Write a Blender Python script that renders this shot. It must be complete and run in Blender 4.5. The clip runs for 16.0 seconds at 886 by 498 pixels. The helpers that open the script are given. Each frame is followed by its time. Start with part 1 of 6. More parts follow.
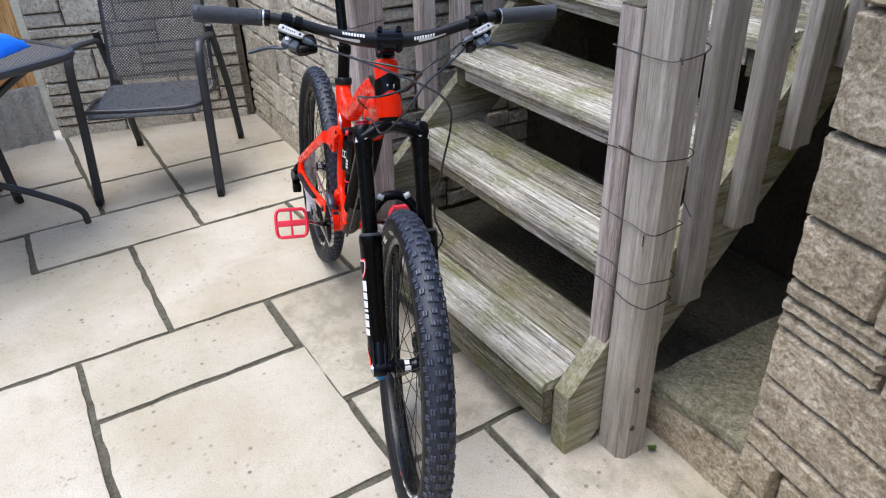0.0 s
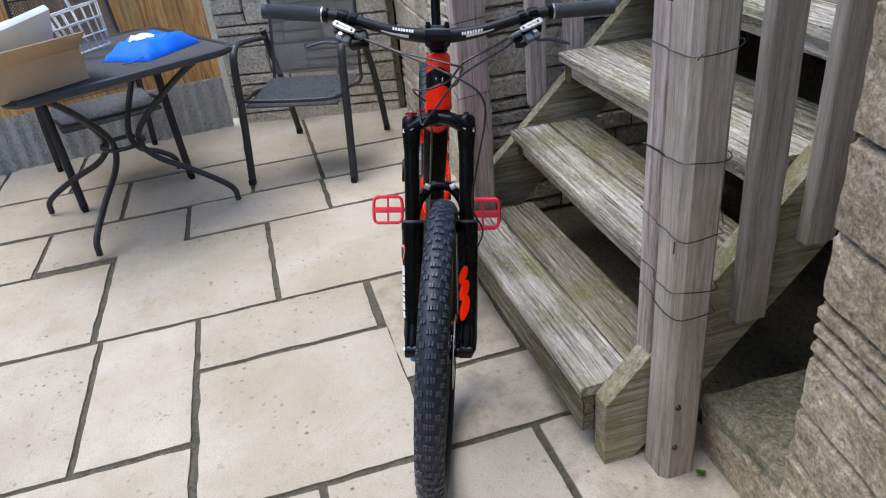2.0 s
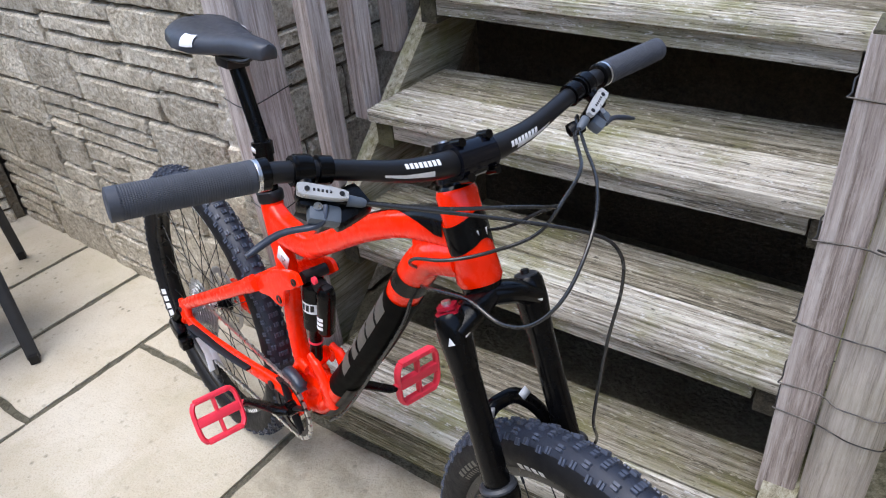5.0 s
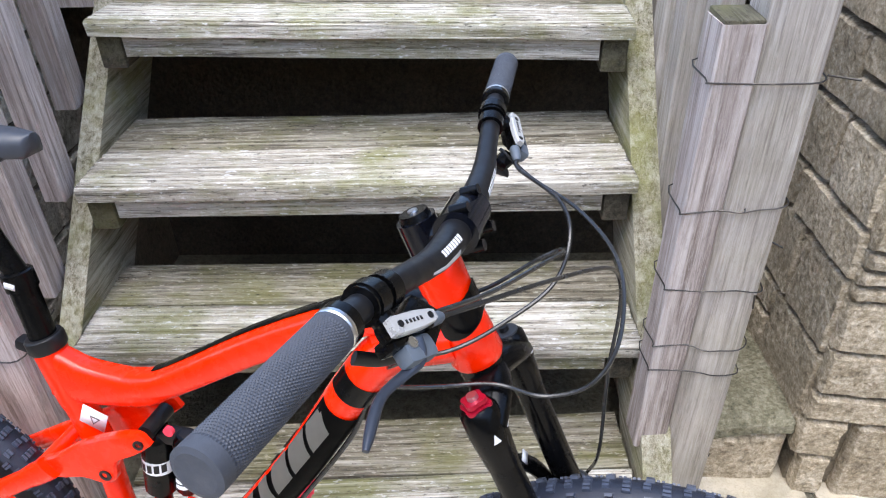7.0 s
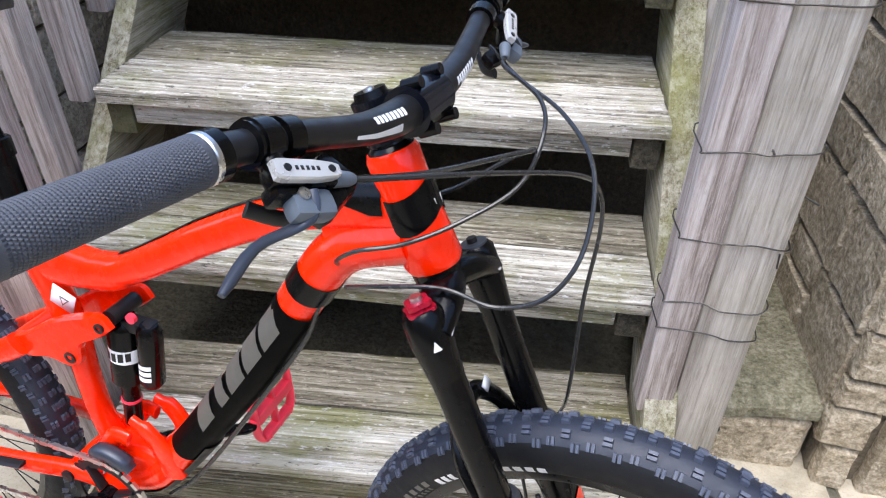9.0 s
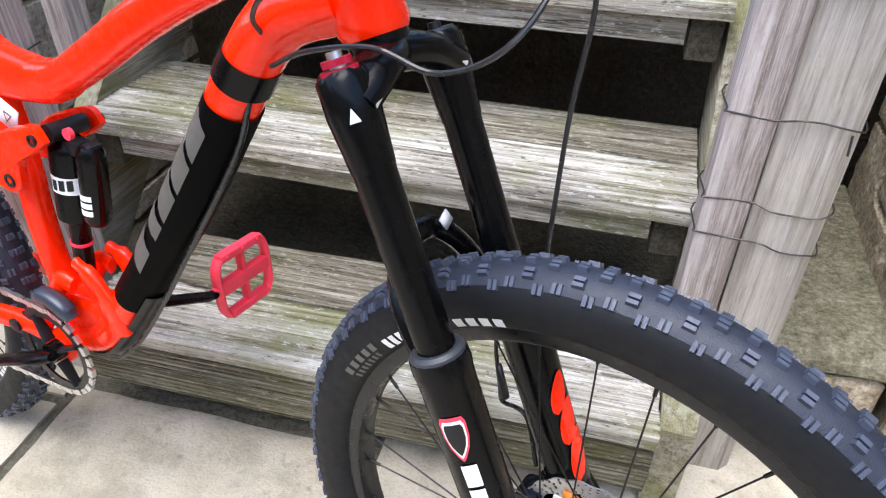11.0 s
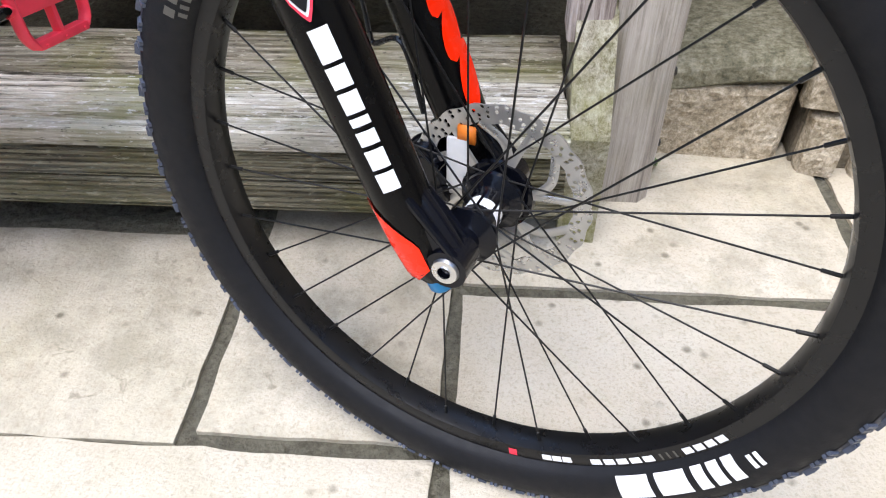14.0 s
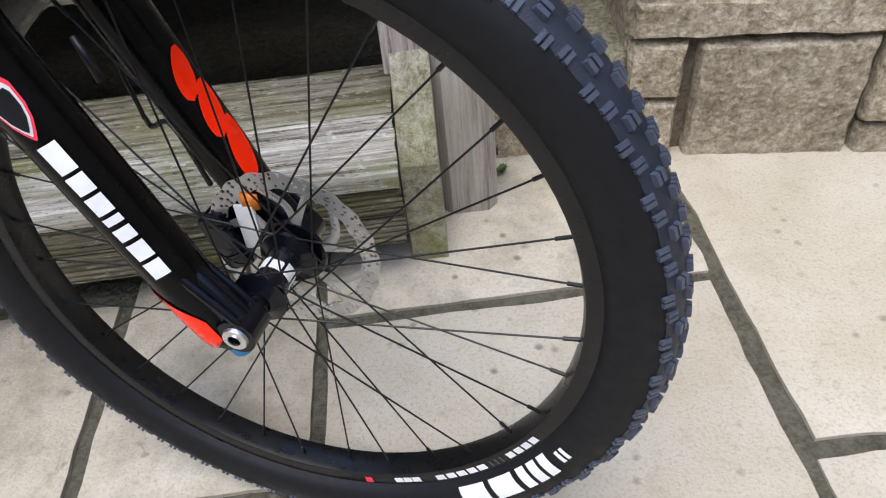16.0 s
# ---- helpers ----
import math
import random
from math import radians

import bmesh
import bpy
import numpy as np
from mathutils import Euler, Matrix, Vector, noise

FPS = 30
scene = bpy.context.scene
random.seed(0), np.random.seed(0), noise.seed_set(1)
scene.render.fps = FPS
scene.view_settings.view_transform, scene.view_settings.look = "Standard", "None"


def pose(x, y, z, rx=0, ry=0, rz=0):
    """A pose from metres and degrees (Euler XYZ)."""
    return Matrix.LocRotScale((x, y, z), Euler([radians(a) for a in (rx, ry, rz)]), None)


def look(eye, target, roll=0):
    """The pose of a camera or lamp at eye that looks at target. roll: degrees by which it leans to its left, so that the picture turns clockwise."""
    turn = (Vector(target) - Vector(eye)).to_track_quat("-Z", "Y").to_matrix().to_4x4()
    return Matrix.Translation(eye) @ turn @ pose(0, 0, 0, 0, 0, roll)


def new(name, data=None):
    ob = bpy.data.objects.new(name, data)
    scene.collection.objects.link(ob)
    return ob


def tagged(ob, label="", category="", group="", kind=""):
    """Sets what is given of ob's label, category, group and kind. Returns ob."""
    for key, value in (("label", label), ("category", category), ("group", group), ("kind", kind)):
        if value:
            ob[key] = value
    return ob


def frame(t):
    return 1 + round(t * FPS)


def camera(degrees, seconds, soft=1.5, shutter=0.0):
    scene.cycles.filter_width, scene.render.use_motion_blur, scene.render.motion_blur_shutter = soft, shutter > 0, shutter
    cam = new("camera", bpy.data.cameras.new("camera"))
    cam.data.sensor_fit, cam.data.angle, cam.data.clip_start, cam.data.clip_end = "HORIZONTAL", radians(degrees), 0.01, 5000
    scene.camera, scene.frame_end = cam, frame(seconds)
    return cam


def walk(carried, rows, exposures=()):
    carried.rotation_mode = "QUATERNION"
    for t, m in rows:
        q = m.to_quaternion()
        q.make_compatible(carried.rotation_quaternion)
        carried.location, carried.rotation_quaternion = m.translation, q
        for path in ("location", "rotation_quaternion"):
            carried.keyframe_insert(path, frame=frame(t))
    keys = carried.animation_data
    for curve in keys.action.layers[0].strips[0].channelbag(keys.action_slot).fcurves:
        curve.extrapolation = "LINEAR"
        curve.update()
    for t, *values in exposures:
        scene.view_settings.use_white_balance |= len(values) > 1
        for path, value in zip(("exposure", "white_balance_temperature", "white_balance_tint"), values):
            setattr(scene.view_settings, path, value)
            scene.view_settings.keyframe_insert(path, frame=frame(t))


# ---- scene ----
cam = camera(64.6, 16.0, soft=1.1)
PATH = [
    (0, (0.422, 0.277, 1.353), (-1.086, 1.108, 0.335), -2.1),
    (0.5, (0.484, 0.415, 1.34), (-1.15, 0.969, 0.328), -2.3),
    (1, (0.577, 0.559, 1.351), (-1.133, 0.908, 0.374), -5.3),
    (1.5, (0.611, 0.61, 1.336), (-1.087, 0.953, 0.337), -7.5),
    (2, (0.588, 0.575, 1.333), (-1.121, 0.905, 0.348), -6.4),
    (2.5, (0.496, 0.486, 1.345), (-1.188, 0.977, 0.385), -4.5),
    (3, (0.345, 0.361, 1.347), (-1.298, 1.111, 0.488), -4.5),
    (3.2, (0.288, 0.322, 1.347), (-1.322, 1.139, 0.487), -3.7),
    (5.3, (-0.591, 0.318, 1.341), (-1.614, 1.623, 0.223), -6.9),
    (5.5, (-0.645, 0.339, 1.34), (-1.632, 1.657, 0.205), -7.5),
    (6, (-0.786, 0.35, 1.333), (-1.351, 1.875, 0.168), -4.6),
    (6.5, (-0.902, 0.333, 1.344), (-1.118, 1.976, 0.224), -3.2),
    (7, (-0.932, 0.338, 1.344), (-0.976, 1.987, 0.214), -1.2),
    (7.5, (-0.933, 0.338, 1.34), (-0.983, 1.981, 0.2), -1.1),
    (8, (-0.917, 0.333, 1.322), (-1.009, 1.948, 0.146), -1.1),
    (8.2, (-0.897, 0.332, 1.315), (-1.01, 1.93, 0.117), -0.6),
    (10.5, (-0.739, 0.397, 1.059), (-1.163, 1.975, -0.095), 0.7),
    (11, (-0.708, 0.388, 1.018), (-1.159, 1.927, -0.176), 0.6),
    (11.5, (-0.673, 0.378, 0.964), (-1.188, 1.866, -0.268), -0.6),
    (12, (-0.681, 0.38, 0.922), (-1.155, 1.862, -0.334), -0.6),
    (12.5, (-0.703, 0.362, 0.874), (-1.095, 1.826, -0.431), -1.1),
    (13, (-0.702, 0.342, 0.812), (-0.99, 1.815, -0.51), 0.4),
    (13.5, (-0.675, 0.342, 0.748), (-0.916, 1.787, -0.613), -0.5),
    (14, (-0.657, 0.338, 0.722), (-0.847, 1.779, -0.653), -1.3),
    (14.5, (-0.644, 0.319, 0.694), (-0.772, 1.739, -0.708), -2.8),
    (15, (-0.608, 0.301, 0.692), (-0.643, 1.721, -0.716), -4.1),
    (15.5, (-0.568, 0.309, 0.71), (-0.512, 1.735, -0.691), -3.8),
    (16, (-0.52, 0.344, 0.773), (-0.561, 1.786, -0.612), -6.6),
]
walk(cam, [(t, look(eye, target, roll)) for t, eye, target, roll in PATH],
     exposures=[(t, stops + 0.1, 6450, 12) for t, stops in ((0, 1.38), (0.6, 1.38), (1.2, 1.18), (2.0, 1.1), (3.0, 1.1), (5.5, 1.55), (6.5, 1.8), (8.0, 1.87), (10.5, 1.9), (11.5, 2.07), (12.2, 2.06), (13.5, 1.97), (14.5, 1.6), (16.0, 1.3))])

# ---- light ----
world = bpy.data.worlds.new("overcast_sky")
scene.world = world
world.use_nodes = True
wn = world.node_tree
sky = wn.nodes.new("ShaderNodeTexSky")
sky.sky_type, sky.sun_disc = "NISHITA", False
sky.sun_elevation, sky.sun_rotation = radians(71), radians(205)
sky.air_density, sky.dust_density, sky.ozone_density = 1.0, 1.0, 1.4
wn.links.new(sky.outputs["Color"], wn.nodes["Background"].inputs["Color"])
wn.nodes["Background"].inputs["Strength"].default_value = 0.15
sun_data = bpy.data.lights.new("sun", "SUN")
sun_data.energy, sun_data.angle, sun_data.color = 1.25, radians(50), (1.0, 0.985, 0.96)
sun = new("sun", sun_data)
sun.matrix_world = look((0, 0, 8), (1.1, 2.4, 0))


# ---- materials ----
def tree(name):
    m = bpy.data.materials.new(name)
    m.use_nodes = True
    return m, m.node_tree, m.node_tree.nodes["Principled BSDF"]


def node(nt, kind, **values):
    n = nt.nodes.new(kind)
    for key, value in values.items():
        n.inputs[key].default_value = value
    return n


def coords(nt, scale=(1, 1, 1), world_space=False):
    tc = nt.nodes.new("ShaderNodeTexCoord")
    mp = nt.nodes.new("ShaderNodeMapping")
    mp.inputs["Scale"].default_value = scale
    if world_space:
        geo = nt.nodes.new("ShaderNodeNewGeometry")
        nt.links.new(geo.outputs["Position"], mp.inputs["Vector"])
    else:
        nt.links.new(tc.outputs["Object"], mp.inputs["Vector"])
    return mp.outputs["Vector"]


def noise_tex(nt, vec, scale, detail=6, rough=0.6, distort=0.0):
    n = node(nt, "ShaderNodeTexNoise", Scale=scale, Detail=detail, Roughness=rough, Distortion=distort)
    nt.links.new(vec, n.inputs["Vector"])
    return n.outputs["Fac"]


def ramp(nt, fac, stops):
    r = nt.nodes.new("ShaderNodeValToRGB")
    while len(r.color_ramp.elements) < len(stops):
        r.color_ramp.elements.new(0.5)
    for e, (p, c) in zip(r.color_ramp.elements, stops):
        e.position, e.color = p, (*c, 1) if len(c) == 3 else (c[0], c[0], c[0], 1)
    nt.links.new(fac, r.inputs["Fac"])
    return r.outputs["Color"]


def mix(nt, fac, a, b, mode="MIX"):
    m = nt.nodes.new("ShaderNodeMix")
    m.data_type, m.blend_type = "RGBA", mode
    for sock, v in ((m.inputs[0], fac), (m.inputs[6], a), (m.inputs[7], b)):
        if isinstance(v, bpy.types.NodeSocket):
            nt.links.new(v, sock)
        elif isinstance(v, (int, float)):
            sock.default_value = v
        else:
            sock.default_value = (*v, 1)
    return m.outputs[2]


def bump(nt, bsdf, height, strength, distance):
    b = node(nt, "ShaderNodeBump", Strength=strength, Distance=distance)
    nt.links.new(height, b.inputs["Height"])
    nt.links.new(b.outputs["Normal"], bsdf.inputs["Normal"])


def add(nt, a, b, k=1.0):
    m = nt.nodes.new("ShaderNodeMath")
    m.operation = "MULTIPLY_ADD"
    nt.links.new(b, m.inputs[0])
    m.inputs[1].default_value = k
    nt.links.new(a, m.inputs[2])
    return m.outputs[0]


def weighted(nt, parts):
    """Weighted sum of several values."""
    total = None
    for value, weight in parts:
        m = nt.nodes.new("ShaderNodeMath")
        m.operation = "MULTIPLY_ADD"
        nt.links.new(value, m.inputs[0])
        m.inputs[1].default_value, m.inputs[2].default_value = weight, 0.0
        if total:
            nt.links.new(total, m.inputs[2])
        total = m.outputs[0]
    return total


def tint_random(nt, col, spread):
    """Varies the brightness from piece to piece."""
    info = nt.nodes.new("ShaderNodeObjectInfo")
    mr = node(nt, "ShaderNodeMapRange")
    mr.inputs["To Min"].default_value, mr.inputs["To Max"].default_value = 1 - spread, 1 + spread
    nt.links.new(info.outputs["Random"], mr.inputs["Value"])
    hsv = node(nt, "ShaderNodeHueSaturation")
    nt.links.new(mr.outputs["Result"], hsv.inputs["Value"])
    nt.links.new(col, hsv.inputs["Color"])
    return hsv.outputs["Color"]


def stone_mat(name, dark, mid, light, spread=0.2, sparkle=0.0):
    m, nt, b = tree(name)
    v = coords(nt, world_space=True)
    n1, n2, n3 = noise_tex(nt, v, 7, 8, 0.65), noise_tex(nt, v, 55, 8, 0.7), noise_tex(nt, v, 2.2, 3)
    fine = noise_tex(nt, v, 140, 4, 0.8)
    col = ramp(nt, weighted(nt, ((n2, 0.42), (n1, 0.22), (fine, 0.36))), [(0.39, dark), (0.49, mid), (0.62, light)])
    col = mix(nt, ramp(nt, n3, [(0.5, (0, 0, 0)), (0.75, (0.35, 0.35, 0.35))]), col, [c * 0.55 for c in mid])
    col = tint_random(nt, col, spread)
    nt.links.new(col, b.inputs["Base Color"])
    b.inputs["Roughness"].default_value = 0.85
    vor = node(nt, "ShaderNodeTexVoronoi", Scale=70.0)
    nt.links.new(v, vor.inputs["Vector"])
    bump(nt, b, add(nt, add(nt, n2, vor.outputs["Distance"], 0.5), fine, 0.35), 1.0, 0.014)
    if sparkle:
        nt.links.new(ramp(nt, noise_tex(nt, v, 160, 2), [(0.55, (0.75,)), (0.68, (0.25,))]), b.inputs["Roughness"])
    return m


def wood_mat(name, dark, mid, light, green=0.0, spread=0.12, axis=0, rings=1.0, flecks=1.0, streaks=0.35, algae=(0.19, 0.19, 0.06)):
    """Weathered softwood with its grain along the given local axis."""
    m, nt, b = tree(name)
    sc = [13.0, 13.0, 13.0]
    sc[axis] = 0.55
    info = nt.nodes.new("ShaderNodeObjectInfo")
    base = coords(nt)
    off = nt.nodes.new("ShaderNodeVectorMath")
    off.operation = "MULTIPLY_ADD"
    nt.links.new(info.outputs["Random"], off.inputs[0])
    off.inputs[1].default_value = (7.0, 13.0, 5.0)
    nt.links.new(base, off.inputs[2])
    mp = nt.nodes.new("ShaderNodeMapping")
    mp.inputs["Scale"].default_value = sc
    nt.links.new(off.outputs[0], mp.inputs["Vector"])
    g = mp.outputs["Vector"]
    n1, n2 = noise_tex(nt, g, 7.0, 9, 0.72, 0.5), noise_tex(nt, g, 30.0, 6, 0.75)
    broad = noise_tex(nt, off.outputs[0], 3.2, 5, 0.6)
    f = add(nt, n1, n2, 0.55)
    col = ramp(nt, f, [(0.62, dark), (0.76, mid), (0.93, light)])
    col = mix(nt, ramp(nt, broad, [(0.42, (0, 0, 0)), (0.7, (0.5, 0.5, 0.5))]), col, [c * 0.55 for c in mid])
    if green:
        gm = noise_tex(nt, off.outputs[0], 4.6, 6, 0.65)
        col = mix(nt, ramp(nt, gm, [(0.47, (0, 0, 0)), (0.64, (green, green, green))]), col, algae)
    mp2 = nt.nodes.new("ShaderNodeMapping")
    mp2.inputs["Scale"].default_value = [0.3 if i == axis else 1.0 for i in range(3)]
    nt.links.new(off.outputs[0], mp2.inputs["Vector"])
    mp3 = nt.nodes.new("ShaderNodeMapping")
    mp3.inputs["Scale"].default_value = [0.7 if i == axis else 26.0 for i in range(3)]
    nt.links.new(off.outputs[0], mp3.inputs["Vector"])
    streak = noise_tex(nt, mp3.outputs["Vector"], 1.6, 5, 0.6, 0.3)
    col = mix(nt, ramp(nt, streak, [(0.52, (0, 0, 0)), (0.66, (streaks,) * 3)]), col, [min(0.85, c * 1.15) for c in light])
    col = mix(nt, ramp(nt, streak, [(0.34, (streaks,) * 3), (0.46, (0, 0, 0))]), col, [c * 0.8 + m * 0.2 for c, m in zip(dark, mid)])
    fleck = noise_tex(nt, mp2.outputs["Vector"], 150, 4, 0.7)
    col = mix(nt, ramp(nt, fleck, [(0.58, (0, 0, 0)), (0.66, (0.6 * flecks,) * 3)]), col, [min(0.8, c * 1.25) for c in light])
    col = mix(nt, ramp(nt, fleck, [(0.33, (0.75 * flecks,) * 3), (0.41, (0, 0, 0))]), col, [c * 0.6 for c in dark])
    f = add(nt, f, fleck, 0.35 * flecks)
    col = tint_random(nt, col, spread)
    nt.links.new(col, b.inputs["Base Color"])
    b.inputs["Roughness"].default_value = 0.82
    bump(nt, b, f, 0.8 * rings, 0.008)
    return m


def slab_mat(name="paving_stone", damp=False):
    """Riven cream sandstone: soft patches, olive stains, sparse pits and lichen spots."""
    m, nt, b = tree(name)
    v = coords(nt, world_space=True)
    n1, n2, n3 = noise_tex(nt, v, 2.4, 7, 0.6), noise_tex(nt, v, 24, 8, 0.72), noise_tex(nt, v, 6.5, 6, 0.65, 0.4)
    col = ramp(nt, n1, [(0.3, (0.432, 0.37, 0.266)), (0.55, (0.53, 0.48, 0.385)), (0.75, (0.58, 0.535, 0.445))])
    stain = noise_tex(nt, v, 1.15, 7, 0.62, 0.6)
    col = mix(nt, ramp(nt, stain, [(0.5, (0, 0, 0)), (0.68, (0.6,) * 3)]), col, (0.38, 0.335, 0.215))
    col = mix(nt, ramp(nt, n3, [(0.56, (0, 0, 0)), (0.76, (0.5,) * 3)]), col, (0.34, 0.305, 0.2))
    col = mix(nt, ramp(nt, n2, [(0.3, (0.5,) * 3), (0.46, (0, 0, 0))]), col, (0.36, 0.3, 0.205))
    fine = noise_tex(nt, v, 210, 3, 0.6)
    col = mix(nt, ramp(nt, fine, [(0.31, (0.42,) * 3), (0.5, (0, 0, 0))]), col, (0.27, 0.225, 0.155))
    cell = node(nt, "ShaderNodeTexVoronoi", Scale=34.0)
    nt.links.new(v, cell.inputs["Vector"])
    wide = noise_tex(nt, v, 3.4, 5, 0.7)
    pit = mix(nt, 1.0, ramp(nt, cell.outputs["Distance"], [(0.10, (1, 1, 1)), (0.26, (0, 0, 0))]), ramp(nt, cell.outputs["Color"], [(0.55, (0, 0, 0)), (0.6, (0.9,) * 3)]), "MULTIPLY")
    pit = mix(nt, 1.0, pit, ramp(nt, wide, [(0.46, (0.1,) * 3), (0.62, (1, 1, 1))]), "MULTIPLY")
    col = mix(nt, pit, col, (0.12, 0.105, 0.07))
    blotch = mix(nt, 1.0, ramp(nt, noise_tex(nt, v, 30, 4, 0.6, 0.8), [(0.62, (0, 0, 0)), (0.7, (0.65,) * 3)]), ramp(nt, noise_tex(nt, v, 2.1, 4), [(0.5, (0, 0, 0)), (0.64, (1, 1, 1))]), "MULTIPLY")
    col = mix(nt, blotch, col, (0.17, 0.15, 0.095))
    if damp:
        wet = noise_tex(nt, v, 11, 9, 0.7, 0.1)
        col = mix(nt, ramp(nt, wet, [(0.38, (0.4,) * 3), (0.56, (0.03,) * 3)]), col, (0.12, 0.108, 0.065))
    col = tint_random(nt, col, 0.05)
    nt.links.new(col, b.inputs["Base Color"])
    b.inputs["Roughness"].default_value = 0.72
    bump(nt, b, add(nt, add(nt, add(nt, n2, n1, 0.7), n3, 0.6), fine, 0.3), 0.7, 0.007)
    return m


def plain_mat(name, color, rough=0.5, metal=0.0, grain=0.0, scale=120.0, coat=0.0, var=0.12, spec=0.5):
    m, nt, b = tree(name)
    v = coords(nt)
    n = noise_tex(nt, v, scale / 6, 5)
    col = mix(nt, ramp(nt, n, [(0.35, (0, 0, 0)), (0.7, (1, 1, 1))]), [c * (1 - var) for c in color], [min(1, c * (1 + var)) for c in color])
    nt.links.new(col, b.inputs["Base Color"])
    b.inputs["Roughness"].default_value, b.inputs["Metallic"].default_value = rough, metal
    b.inputs["Specular IOR Level"].default_value = spec
    b.inputs["Coat Weight"].default_value, b.inputs["Coat Roughness"].default_value = coat, 0.08
    if grain:
        bump(nt, b, noise_tex(nt, v, scale * 4, 4), grain, 0.002)
    nt.links.new(ramp(nt, noise_tex(nt, v, scale / 2, 4), [(0.3, (max(0.02, rough - 0.08),)), (0.7, (min(1, rough + 0.1),))]), b.inputs["Roughness"])
    return m


M_STONE = stone_mat("split_stone", (0.17, 0.135, 0.088), (0.42, 0.345, 0.235), (0.8, 0.71, 0.56), 0.2)
M_STONE_SPAR = stone_mat("spar_stone", (0.24, 0.21, 0.16), (0.6, 0.54, 0.43), (0.93, 0.9, 0.82), 0.15, 1.0)
M_MORTAR = stone_mat("mortar", (0.085, 0.068, 0.045), (0.19, 0.155, 0.105), (0.3, 0.25, 0.18), 0.05)
# M_STONE again, lightened to put more light on the north wall
M_STONE_LIT = stone_mat("lit_split_stone", (0.24, 0.2, 0.14), (0.55, 0.48, 0.36), (0.9, 0.84, 0.71), 0.2)
M_LEDGE = stone_mat("mossy_concrete", (0.085, 0.078, 0.042), (0.25, 0.23, 0.145), (0.5, 0.46, 0.34), 0.1)
M_SLAB = slab_mat()
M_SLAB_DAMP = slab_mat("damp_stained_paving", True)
M_JOINT = stone_mat("joint_mortar", (0.06, 0.053, 0.035), (0.13, 0.118, 0.08), (0.2, 0.185, 0.135), 0.0)
M_TREAD = wood_mat("weathered_decking", (0.05, 0.042, 0.029), (0.41, 0.372, 0.3), (0.76, 0.73, 0.65), 0.75)
M_RAIL = wood_mat("weathered_post_wood", (0.2, 0.172, 0.145), (0.36, 0.32, 0.275), (0.5, 0.455, 0.405), 0.14, axis=2, rings=0.35, flecks=0.22, streaks=0.28)
M_PALE = wood_mat("pinkish_peeling_wood", (0.19, 0.15, 0.128), (0.4, 0.335, 0.3), (0.6, 0.545, 0.51), 0.05, axis=2, rings=0.4, flecks=0.3, streaks=0.36)
M_TREAD_BACK = wood_mat("mossy_decking", (0.026, 0.022, 0.013), (0.22, 0.192, 0.135), (0.5, 0.465, 0.38), 0.75, algae=(0.16, 0.155, 0.048))
M_FRONT = wood_mat("dirty_damp_decking", (0.03, 0.026, 0.014), (0.2, 0.175, 0.11), (0.42, 0.385, 0.28), 0.8, algae=(0.14, 0.125, 0.04))
M_FENCE = wood_mat("stained_fence_board", (0.3, 0.11, 0.03), (0.7, 0.36, 0.12), (0.85, 0.54, 0.25), 0.0, spread=0.2, axis=2, rings=0.6, flecks=0.5, streaks=0.55)
M_GRAVEL = stone_mat("gravel_board_concrete", (0.3, 0.3, 0.285), (0.5, 0.5, 0.475), (0.66, 0.66, 0.63), 0.05)
# dark brown that carries the shade under the stairs and behind the pier
M_SHADE = stone_mat("shade_dark_wall", (0.025, 0.02, 0.014), (0.055, 0.044, 0.03), (0.1, 0.08, 0.055), 0.0)
M_RED = plain_mat("gloss_red_paint", (1.0, 0.021, 0.0), 0.25, 0.0, spec=0.12, coat=0.5, var=0.0)
M_BLACKGLOSS = plain_mat("gloss_black_paint", (0.0018, 0.0018, 0.002), 0.22, 0.0, spec=0.18)
M_POLISH = plain_mat("polished_black_alloy", (0.003, 0.0035, 0.006), 0.14, 0.0, spec=0.28)
M_BLACK = plain_mat("satin_black_alloy", (0.006, 0.006, 0.007), 0.42, 0.0, spec=0.35)
M_RUBBER = plain_mat("tyre_rubber", (0.0035, 0.0038, 0.0052), 0.6, 0.0, 0.15, 160, spec=0.3)
M_RIM = plain_mat("anodised_rim", (0.004, 0.004, 0.0045), 0.3, 0.0, spec=0.4)
M_SPOKE = plain_mat("black_spoke_steel", (0.006, 0.006, 0.006), 0.35, 0.0, spec=0.3)
# bluer, lighter rubber that paints the sky's reflection on crown and knobs
M_TREAD_SHEEN = plain_mat("sky_lit_tread_rubber", (0.012, 0.016, 0.028), 0.5, 0.0, 0.3, 160)
M_KNOB = plain_mat("sky_lit_knob_rubber", (0.05, 0.06, 0.086), 0.36, 0.0, 0.3, 160)
M_GRIP = plain_mat("grip_rubber", (0.045, 0.05, 0.062), 0.62, 0.0, 0.2, 200)
M_ALLOY = plain_mat("brushed_alloy", (0.62, 0.62, 0.62), 0.3, 1.0)
M_SILVER = plain_mat("silver_paint", (0.75, 0.75, 0.75), 0.35, 0.2)
M_WHITE = plain_mat("white_print", (0.8, 0.8, 0.8), 0.5)
M_GREYPRINT = plain_mat("grey_print", (0.085, 0.08, 0.068), 0.45)
M_PEDAL = plain_mat("pink_red_nylon", (0.85, 0.04, 0.075), 0.45)
M_DIAL = plain_mat("red_anodised", (0.42, 0.008, 0.03), 0.3, 0.4)
M_CABLE = plain_mat("cable_housing", (0.018, 0.018, 0.018), 0.22)
